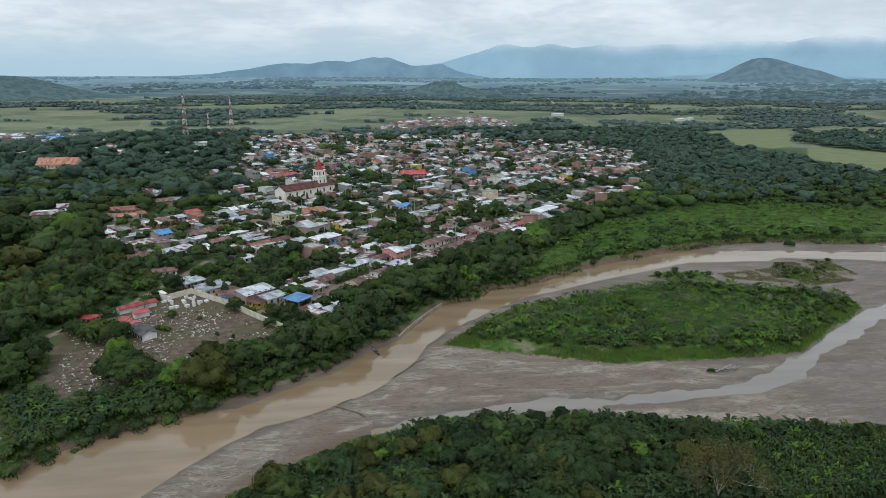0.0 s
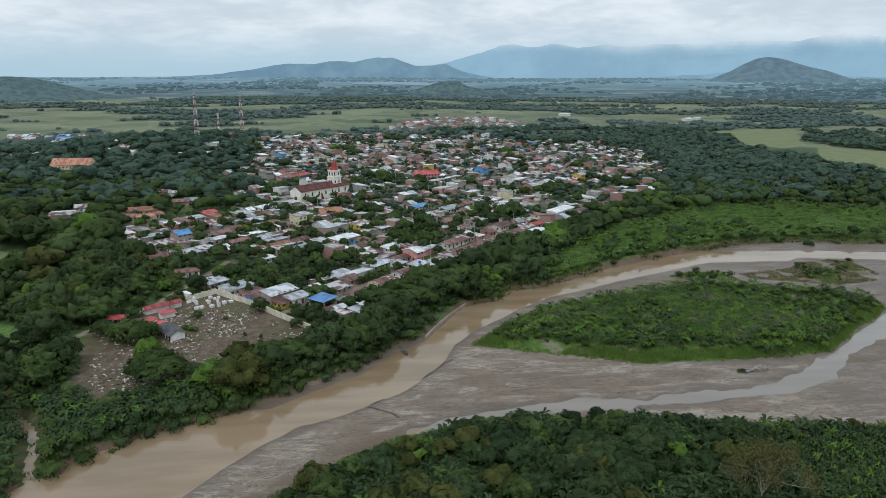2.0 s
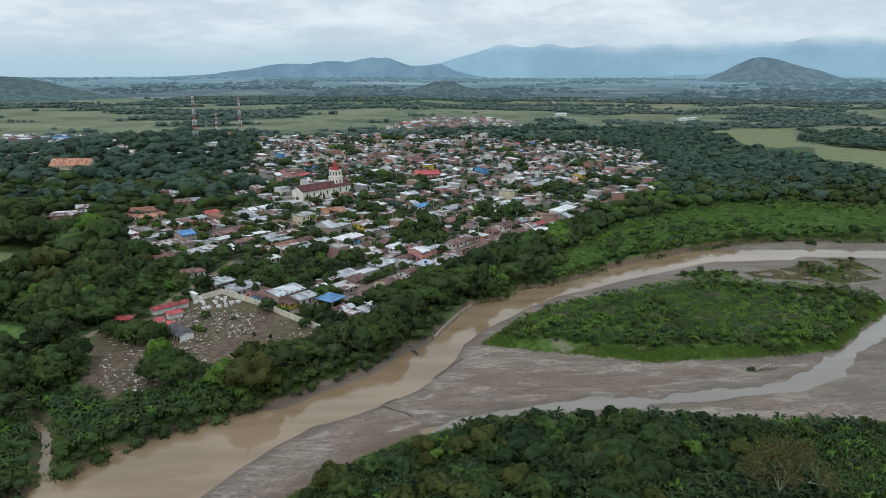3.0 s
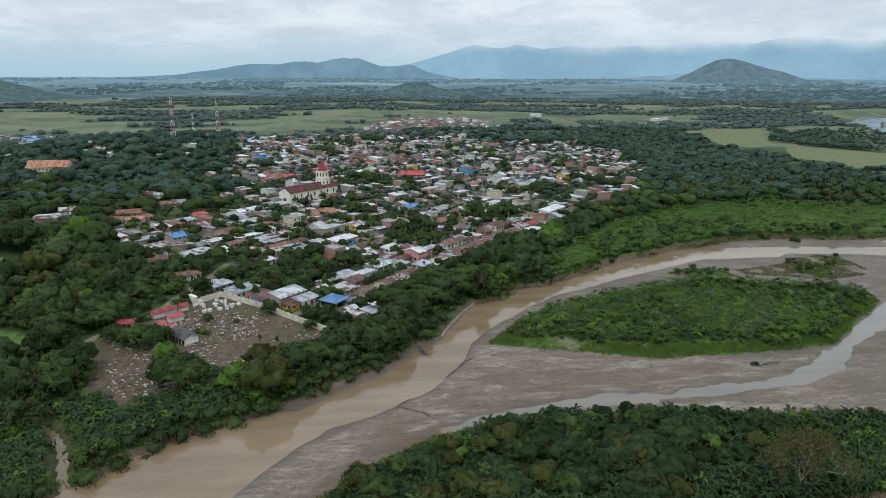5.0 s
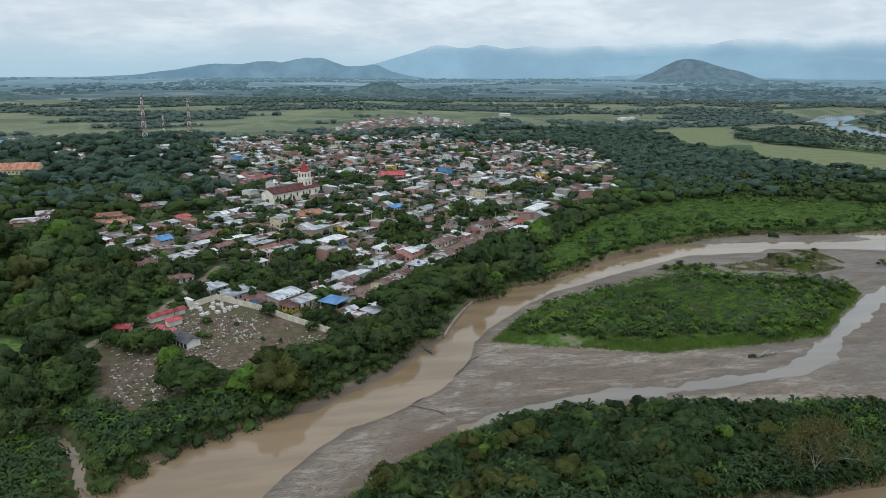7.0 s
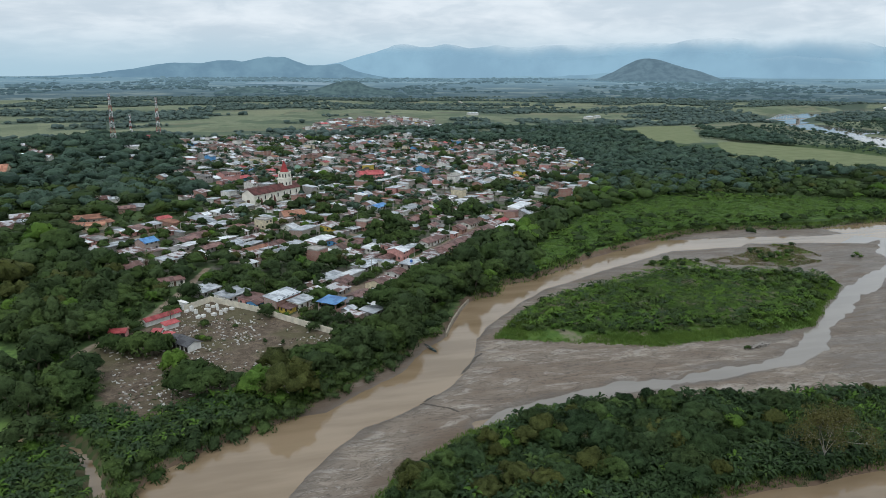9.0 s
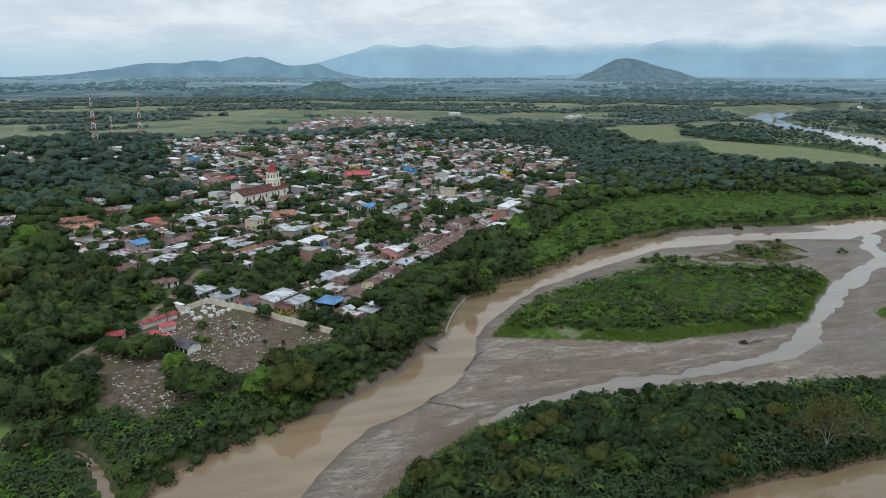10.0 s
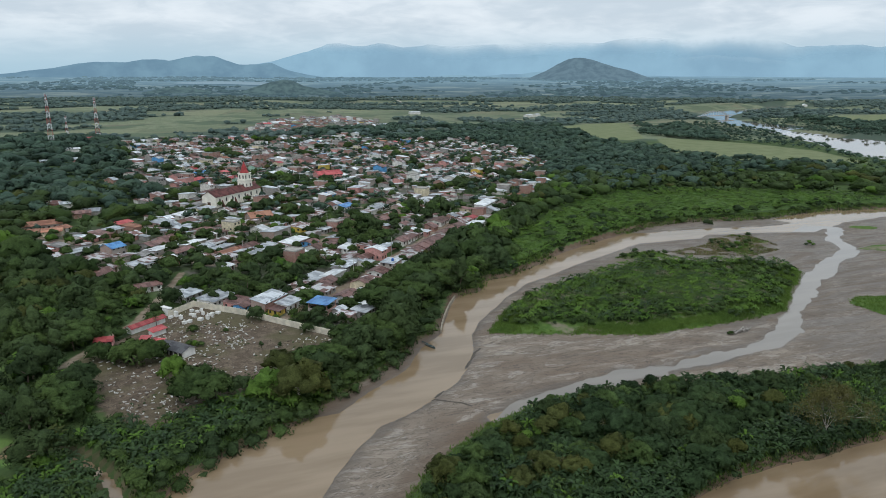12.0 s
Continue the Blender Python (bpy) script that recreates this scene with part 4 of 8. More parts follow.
# ---- house materials ----
def sheet_roof(name, colours, mix_lo=0.4, mix_hi=0.6, rough_=0.55, metal=0.0):
    """Corrugated sheets in rows, each weathered in its own way."""
    m, nt, b = material(name, rough_, 0.4, metal)
    spot = nt.nodes.new("ShaderNodeTexCoord").outputs["Object"]

    def squeezed(sx, sy):
        n = nt.nodes.new("ShaderNodeMapping")
        link(nt, spot, n.inputs[0])
        n.inputs["Scale"].default_value = (sx, sy, 0.2)
        add = nt.nodes.new("ShaderNodeVectorMath")
        link(nt, n.outputs[0], add.inputs[0])
        link(nt, calc(nt, "MULTIPLY", calc(nt, "ADD", chance(nt), island_chance(nt)), 300.0), add.inputs[1])
        return add.outputs[0]
    # each sheet has its own age
    cell = nt.nodes.new("ShaderNodeVectorMath")
    cell.operation = "FLOOR"
    link(nt, squeezed(0.55, 0.36), cell.inputs[0])
    lot = nt.nodes.new("ShaderNodeTexWhiteNoise")
    lot.noise_dimensions = "2D"
    link(nt, cell.outputs[0], lot.inputs["Vector"])
    rust = grain(nt, squeezed(0.5, 0.4), 1.0, 5, 0.65)
    streaks = grain(nt, squeezed(3.0, 0.35), 1.0, 4, 0.65)
    sheets = calc(nt, "ADD", calc(nt, "MULTIPLY", lot.outputs["Value"], 0.75), calc(nt, "MULTIPLY", streaks, 0.25))
    low, high = colours
    c = blend(nt, ramp(nt, calc(nt, "ADD", calc(nt, "MULTIPLY", sheets, 0.6), calc(nt, "MULTIPLY", rust, 0.4)), mix_lo, mix_hi), low, high)
    own = calc(nt, "FRACT", calc(nt, "ADD", chance(nt), island_chance(nt)))
    tone = calc(nt, "ADD", 0.70, calc(nt, "MULTIPLY", own, 0.5))
    grey = nt.nodes.new("ShaderNodeCombineXYZ")
    for k in range(3):
        link(nt, tone, grey.inputs[k])
    c = blend(nt, 1.0, c, grey.outputs[0], "MULTIPLY")
    c = blend(nt, calc(nt, "MULTIPLY", ramp(nt, grain(nt, squeezed(1.2, 0.9), 1.0, 4, 0.7), 0.56, 0.66), 0.55), c, tuple(k * 0.45 for k in low))
    link(nt, c, b.inputs["Base Color"])
    wave = nt.nodes.new("ShaderNodeTexWave")
    link(nt, spot, wave.inputs["Vector"])
    wave.inputs["Scale"].default_value = 1.3
    bump(nt, b, wave.outputs["Fac"], 0.5, 0.05)
    return m


ROOFS = {"zinc": sheet_roof("zinc_sheet", ((0.30, 0.325, 0.35), (0.58, 0.61, 0.64)), 0.34, 0.66),
         "white": sheet_roof("new_sheet", ((0.56, 0.58, 0.60), (0.82, 0.84, 0.85)), 0.32, 0.66),
         "mixed": sheet_roof("patched_sheet", ((0.17, 0.080, 0.066), (0.58, 0.58, 0.59)), 0.46, 0.60),
         "rust": sheet_roof("rusty_sheet", ((0.105, 0.050, 0.042), (0.24, 0.130, 0.112)), 0.33, 0.66),
         "brown": sheet_roof("weathered_tile", ((0.085, 0.050, 0.042), (0.170, 0.105, 0.088)), 0.35, 0.65, 0.85),
         "grey": sheet_roof("fibre_cement", ((0.14, 0.135, 0.13), (0.29, 0.28, 0.27)), 0.35, 0.65, 0.9),
         "tile": sheet_roof("clay_tile", ((0.30, 0.135, 0.088), (0.47, 0.235, 0.155)), 0.35, 0.62, 0.85),
         "blue": sheet_roof("blue_sheet", ((0.050, 0.17, 0.40), (0.10, 0.29, 0.56)), 0.35, 0.62, 0.4),
         "red": sheet_roof("red_sheet", ((0.36, 0.050, 0.055), (0.52, 0.105, 0.105)), 0.35, 0.62, 0.5)}
ROOF_WORDS = {"zinc": "grey corrugated metal", "white": "bright new metal", "mixed": "patched rusty metal", "rust": "dark rusty metal", "brown": "weathered brown tile", "grey": "grey fibre-cement",
              "tile": "orange clay tile", "blue": "blue metal", "red": "red metal"}


def brick_wall():
    m, nt, b = material("raw_brick", 0.9, 0.2)
    t = nt.nodes.new("ShaderNodeTexBrick")
    link(nt, nt.nodes.new("ShaderNodeTexCoord").outputs["Object"], t.inputs["Vector"])
    t.inputs["Color1"].default_value, t.inputs["Color2"].default_value = (0.40, 0.215, 0.170, 1), (0.33, 0.175, 0.140, 1)
    t.inputs["Mortar"].default_value, t.inputs["Scale"].default_value = (0.40, 0.36, 0.32, 1), 2.5
    c = blend(nt, calc(nt, "MULTIPLY", ramp(nt, grain(nt, place(nt), 0.6, 4), 0.45, 0.7), 0.5), t.outputs["Color"], (0.34, 0.25, 0.215))
    link(nt, c, b.inputs["Base Color"])
    return m


WALLS = {"brick": brick_wall(), "white": plain("white_render", (0.72, 0.70, 0.66), 0.9), "cream": plain("cream_render", (0.66, 0.58, 0.42), 0.9), "grey": plain("bare_render", (0.36, 0.34, 0.32), 0.95),
         "blue": plain("blue_render", (0.12, 0.34, 0.62), 0.8), "pink": plain("pink_render", (0.58, 0.30, 0.27), 0.85), "yellow": plain("yellow_render", (0.62, 0.45, 0.10), 0.85),
         "green": plain("green_render", (0.30, 0.46, 0.36), 0.85)}
WALL_WORDS = {"brick": "raw brick", "white": "white rendered", "cream": "cream rendered", "grey": "bare grey rendered", "blue": "bright blue", "pink": "faded pink", "yellow": "yellow painted", "green": "pale green"}
# near-black sheets on the wall paint the shade inside arched and bell openings
SHADE = plain("opening_shade", (0.035, 0.032, 0.030), 0.5, 0.4, vary=0.3)
DOOR_WOOD = plain("door_wood", (0.12, 0.07, 0.045), 0.7, vary=0.3)
CONCRETE = plain("concrete", (0.42, 0.40, 0.37), 0.95, vary=0.3)
TANK_BLUE = plain("tank_blue", (0.03, 0.13, 0.45), 0.4, 0.5)
STEEL = plain("galvanised_steel", (0.45, 0.46, 0.47), 0.45, 0.5, 0.3)
BUILT = []
JOINED = []


def box(x0, x1, y0, y1, z0, z1):
    v = [(x, y, z) for z in (z0, z1) for x, y in ((x0, y0), (x1, y0), (x1, y1), (x0, y1))]
    f = [(0, 3, 2, 1), (4, 5, 6, 7), (0, 1, 5, 4), (1, 2, 6, 5), (2, 3, 7, 6), (3, 0, 4, 7)]
    return v, f


def join(*pieces):
    vs, fs = [], []
    for v, f in pieces:
        n = len(vs)
        vs += list(v)
        fs += [tuple(i + n for i in face) for face in f]
    return vs, fs


def part(name, shape, mat, parent, label=""):
    return mesh_object(name, shape[0], shape[1], mat, parent, label)


def gable_walls(w, d, h, rise):
    """Four walls with pointed ends; the ridge runs along x."""
    x, y = w / 2, d / 2
    v = [(-x, -y, 0), (x, -y, 0), (x, y, 0), (-x, y, 0), (-x, -y, h), (x, -y, h), (x, y, h), (-x, y, h), (-x, 0, h + rise), (x, 0, h + rise)]
    v = [(a, b, c - (0.8 if c == 0 else 0)) for a, b, c in v]
    f = [(0, 1, 5, 4), (2, 3, 7, 6), (1, 2, 6, 9, 5), (3, 0, 4, 8, 7)]
    return v, f


def slab(quad, thick):
    """A roof plane with thickness from four corners."""
    low = [(a, b, c - thick) for a, b, c in quad]
    return quad + low, [(0, 1, 2, 3), (7, 6, 5, 4), (0, 4, 5, 1), (1, 5, 6, 2), (2, 6, 7, 3), (3, 7, 4, 0)]


def gable_roof(w, d, h, rise, eave=0.7, thick=0.12):
    x, y = w / 2 + eave * 0.6, d / 2 + eave
    drop = rise * eave / (d / 2)
    t = h + thick
    return join(slab([(-x, -y, t - drop), (x, -y, t - drop), (x, 0, t + rise), (-x, 0, t + rise)], thick),
                slab([(x, y, t - drop), (-x, y, t - drop), (-x, 0, t + rise), (x, 0, t + rise)], thick))


def shed_walls(w, d, h, rise):
    x, y = w / 2, d / 2
    v = [(-x, -y, -0.8), (x, -y, -0.8), (x, y, -0.8), (-x, y, -0.8), (-x, -y, h), (x, -y, h), (x, y, h + rise), (-x, y, h + rise)]
    return v, [(0, 1, 5, 4), (2, 3, 7, 6), (1, 2, 6, 5), (3, 0, 4, 7)]


def shed_roof(w, d, h, rise, eave=0.65, thick=0.1):
    x, y = w / 2 + eave * 0.5, d / 2 + eave
    k = rise / d * eave
    return slab([(-x, -y, h + thick - k), (x, -y, h + thick - k), (x, y, h + rise + thick + k), (-x, y, h + rise + thick + k)], thick)


def parapet_roof(w, d, h):
    x, y = w / 2, d / 2
    return join(box(-x, x, -y, y, h - 0.15, h + 0.05), box(-x, x, -y, -y + 0.15, h, h + 0.6), box(-x, x, y - 0.15, y, h, h + 0.6),
                box(-x, -x + 0.15, -y, y, h, h + 0.6), box(x - 0.15, x, -y, y, h, h + 0.6))


def house(x, y, turn, w, d, h, style, wall, roof, rng, detail=True, group="town houses", z=None, rise=None, label="", name="house", joined=False):
    """A small house: walls, roof, and the doors and windows of its street front (local -y)."""
    z = ground_z(x, y) if z is None else z
    if joined:
        rise = rise or (d * rng.uniform(0.12, 0.2) if style == "gable" else d * rng.uniform(0.05, 0.11) if style == "shed" else 0.0)
        m = pose(x, y, z, 0, 0, math.degrees(turn))
        shapes = [(gable_walls(w, d, h, rise) if style == "gable" else shed_walls(w, d, h, rise), WALLS[wall]),
                  (gable_roof(w, d, h, rise) if style == "gable" else shed_roof(w, d, h, rise) if style == "shed" else parapet_roof(w, d, h), CONCRETE if style == "flat" else ROOFS[roof])]
        for k in range(3 if h > 4.5 else 0):
            shapes.append((box(-w / 2 + (k + 0.3) * w / 3, -w / 2 + (k + 0.7) * w / 3, -d / 2 - 0.05, -d / 2 + 0.05, 3.8, 5.0), SHADE))
        JOINED.extend(([m @ Vector(v) for v in vs], fs, mat) for (vs, fs), mat in shapes)
        BUILT.append((x, y, math.hypot(w, d) / 2))
        return None
    storeys = "two-storey" if h > 4.5 else "single-storey"
    label = label or f"{storeys} {WALL_WORDS[wall]} house with a {ROOF_WORDS[roof]} roof"
    root = tagged(new(name), label, "house", group)
    root.matrix_basis = pose(x, y, z, 0, 0, math.degrees(turn))
    if style == "gable":
        rise = rise or d * rng.uniform(0.12, 0.20)
        part("wall", gable_walls(w, d, h, rise), WALLS[wall], root)
        part("roof", gable_roof(w, d, h, rise), ROOFS[roof], root)
    elif style == "shed":
        rise = rise or d * rng.uniform(0.05, 0.11)
        part("wall", shed_walls(w, d, h, rise), WALLS[wall], root)
        part("roof", shed_roof(w, d, h, rise), ROOFS[roof], root)
    else:
        part("wall", shed_walls(w, d, h, 0.0), WALLS[wall], root)
        part("roof", parapet_roof(w, d, h), CONCRETE, root)
    if detail:
        floors = 2 if h > 4.5 else 1
        n = max(2, int(w / 2.6))
        for lv in range(floors):
            for k in range(n):
                cx = -w / 2 + (k + 0.5) * w / n
                zz = lv * 2.9
                if lv == 0 and k == n // 2:
                    part("door", box(cx - 0.5, cx + 0.5, -d / 2 - 0.05, -d / 2 + 0.05, 0, 2.1), DOOR_WOOD, root)
                else:
                    part("window", box(cx - 0.55, cx + 0.55, -d / 2 - 0.04, -d / 2 + 0.05, zz + 0.95, zz + 2.1), SHADE, root)
        if w > 5:
            for yy in (-d / 4, d / 4):
                part("window", box(-w / 2 - 0.04, -w / 2 + 0.05, yy - 0.5, yy + 0.5, 1.0, 2.1), SHADE, root)
    BUILT.append((x, y, math.hypot(w, d) / 2))
    return root


def free_spot(x, y, r):
    return all((x - a) ** 2 + (y - b) ** 2 > (0.72 * (r + c)) ** 2 for a, b, c in BUILT)


def join_far_houses():
    """The houses too far off to be told apart singly, as one mesh."""
    mats = []
    vs, fs, slots = [], [], []
    for v, f, mat in JOINED:
        if mat not in mats:
            mats.append(mat)
        n = len(vs)
        vs += [tuple(q) for q in v]
        fs += [tuple(i + n for i in face) for face in f]
        slots += [mats.index(mat)] * len(f)
    ob = mesh_object("far_houses", vs, fs, mats)
    ob.data.polygons.foreach_set("material_index", slots)
    tagged(ob, "crowded low houses with grey and rusty roofs across a town", "houses", kind="stuff")

# ---- landmarks ----
ROOF_CHURCH = sheet_roof("church_tile", ((0.085, 0.030, 0.028), (0.150, 0.055, 0.048)), 0.35, 0.62, 0.85)
SPIRE_RED = plain("spire_red", (0.34, 0.045, 0.045), 0.6, vary=0.2)
CHURCH_WALL = plain("church_render", (0.84, 0.80, 0.70), 0.9, vary=0.10, size=3)
WHITEWASH = plain("whitewash", (0.76, 0.75, 0.72), 0.9, vary=0.16, size=2)
CREAM_WALL = plain("cemetery_wall_render", (0.68, 0.63, 0.52), 0.92, vary=0.2, size=2.5)
BLACK_ROOF = sheet_roof("dark_sheet", ((0.045, 0.045, 0.050), (0.085, 0.085, 0.09)), 0.35, 0.62, 0.7)
MAST_RED, MAST_WHITE = plain("mast_red", (0.36, 0.10, 0.09), 0.6), plain("mast_white", (0.72, 0.72, 0.72), 0.5)
GREY_WOOD = plain("bleached_wood", (0.34, 0.31, 0.28), 0.95, vary=0.4, size=0.5)
GRAVE_EARTH = plain("grave_earth", (0.11, 0.085, 0.065), 0.95, vary=0.3)
TRACK_EARTH = plain("track_earth", (0.40, 0.37, 0.32), 0.95, vary=0.2, size=12)
TAN_WALL = plain("muddy_concrete", (0.33, 0.285, 0.225), 0.95, vary=0.3)
BOAT_PAINT = plain("worn_boat_paint", (0.075, 0.115, 0.120), 0.7, vary=0.35, size=0.6)
WET_SAND = plain("wet_sand", (0.085, 0.068, 0.052), 0.6, 0.4, vary=0.35)
OLD_LIME = plain("weathered_lime", (0.56, 0.55, 0.52), 0.95, vary=0.35, size=0.6)
TARP = plain("white_sheet", (0.80, 0.81, 0.82), 0.5, vary=0.08)


def church():
    """Nave along x, tower at the far end of the nave, spire above."""
    root = tagged(new("church"), "cream rendered church with dark red roof and red spire", "church")
    root.matrix_basis = pose(-35.6, 508.6, 7.3, 0, 0, 45.6)
    w, d, h, rise = 46.0, 11.5, 7.4, 3.2
    part("wall", gable_walls(w, d, h, rise), CHURCH_WALL, root, "cream rendered nave wall")
    part("roof", gable_roof(w, d, h, rise, 0.6, 0.25), ROOF_CHURCH, root, "dark red tiled roof")
    for k in range(7):
        x = -19 + k * 6.3
        part("window", join(box(x - 0.6, x + 0.6, -d / 2 - 0.06, -d / 2 + 0.1, 3.2, 5.4), ([(x - 0.6, -d / 2 - 0.06, 5.4), (x + 0.6, -d / 2 - 0.06, 5.4), (x, -d / 2 - 0.06, 6.2)], [(0, 1, 2)])), SHADE, root)
    for k in range(6):
        x = -16.8 + k * 6.4
        part("buttress", ([(x - 0.5, -d / 2, -0.5), (x + 0.5, -d / 2, -0.5), (x + 0.5, -d / 2 - 2.2, -0.5), (x - 0.5, -d / 2 - 2.2, -0.5), (x - 0.5, -d / 2, 4.6), (x + 0.5, -d / 2, 4.6)],
                          [(0, 1, 5, 4), (3, 2, 5, 4), (0, 4, 3), (1, 2, 5)]), CHURCH_WALL if k % 2 else ROOF_CHURCH, root, "sloping buttress")
    part("door", box(-w / 2 - 0.08, -w / 2 + 0.1, -1.3, 1.3, 0, 3.6), DOOR_WOOD, root)
    tower = part("tower", join(box(10.0, 17.4, -3.4, 3.4, 6.0, 13.4), box(9.7, 17.7, -3.7, 3.7, 13.4, 13.9), box(10.5, 16.9, -3.0, 3.0, 13.9, 18.2), box(10.2, 17.2, -3.4, 3.4, 18.2, 18.7)),
                 CHURCH_WALL, root, "square cream bell tower with cornices")
    for zz, hh in ((9.4, 2.0), (14.8, 2.4)):
        for yy in (-1.4, 1.4):
            part("bell_opening", box(11 + 0.0, 12.0, -3.46 if zz < 12 else -3.06, -3.2 if zz < 12 else -2.9, zz, zz + hh) if yy < 0 else box(14.6, 15.6, -3.46 if zz < 12 else -3.06, -3.2 if zz < 12 else -2.9, zz, zz + hh), SHADE, tower)
            part("bell_opening", box(9.94 if zz < 12 else 10.44, 10.2 if zz < 12 else 10.7, yy - 0.5, yy + 0.5, zz, zz + hh), SHADE, tower)
    n, vs = 8, []
    for r, zz in ((3.4, 18.7), (2.5, 20.2), (1.5, 23.2), (0.06, 26.6)):
        vs += [(13.7 + r * math.cos(6.283 * (k + 0.5) / n), r * math.sin(6.283 * (k + 0.5) / n), zz) for k in range(n)]
    fs = [(a * n + k, a * n + (k + 1) % n, (a + 1) * n + (k + 1) % n, (a + 1) * n + k) for a in range(3) for k in range(n)]
    part("spire", (vs, fs), SPIRE_RED, root, "tapering red spire")
    part("cross", join(box(13.62, 13.78, -0.08, 0.08, 26.4, 28.4), box(13.62, 13.78, -0.6, 0.6, 27.5, 27.66)), STEEL, root)
    BUILT.append((-38.7, 507, 14)), BUILT.append((-52, 493, 12)), BUILT.append((-25, 521, 12)), BUILT.append((-29, 497, 8)), BUILT.append((-40, 486, 8)), BUILT.append((-18, 508, 8))


def along(x0, y0, x1, y1):
    return math.hypot(x1 - x0, y1 - y0), math.atan2(y1 - y0, x1 - x0)


def cemetery_wall():
    """Long rendered wall round the graves: panels between piers."""
    root = tagged(new("cemetery_wall"), "long low cream rendered boundary wall of a cemetery", "wall")
    pane, pier, cap = None, None, None
    for (ax, ay), (bx, by) in (((-75, 287), (-65.6, 295.5)), ((-65.6, 295.5), (-46.5, 278)), ((-46.5, 278), (-16.6, 244.3))):
        run, turn = along(ax, ay, bx, by)
        n = max(2, round(run / 3.0))
        for k in range(n):
            s = (k + 0.5) / n
            x, y = ax + (bx - ax) * s, ay + (by - ay) * s
            z = ground_z(x, y)
            if pane is None:
                pane = part("panel", box(-1.6, 1.6, -0.09, 0.09, -1.0, 2.35), CREAM_WALL, root)
                pier = part("pier", box(-0.16, 0.16, -0.16, 0.16, -1.0, 2.5), CREAM_WALL, root)
                a, b = pane, pier
            else:
                a, b = new("panel", pane.data), new("pier", pier.data)
                a.parent = b.parent = root
            a.matrix_basis = pose(x, y, z, 0, 0, math.degrees(turn))
            b.matrix_basis = pose(x - math.cos(turn) * 1.5, y - math.sin(turn) * 1.5, z, 0, 0, math.degrees(turn))


def simple_building(name, label, x, y, turn, w, d, h, rise, wall, roof, style="gable", openings=0, category="building", z=None):
    root = tagged(new(name), label, category)
    root.matrix_basis = pose(x, y, ground_z(x, y) if z is None else z, 0, 0, turn)
    part("wall", gable_walls(w, d, h, rise) if style == "gable" else shed_walls(w, d, h, rise), wall, root)
    part("roof", gable_roof(w, d, h, rise) if style == "gable" else shed_roof(w, d, h, rise), roof, root)
    for k in range(openings):
        cx = -w / 2 + (k + 0.5) * w / openings
        ang = [math.pi * i / 8 for i in range(9)]
        r = min(0.75, w / openings * 0.38)
        arch = [(cx - r, -d / 2 - 0.04, 0.0), (cx + r, -d / 2 - 0.04, 0.0)] + [(cx + r * math.cos(a), -d / 2 - 0.04, h * 0.55 + r * 0.6 * math.sin(a)) for a in ang]
        part("opening", (arch, [tuple(range(len(arch)))]), SHADE, root, "arched opening painted as dark shade")
    BUILT.append((x, y, math.hypot(w, d) / 2))
    return root


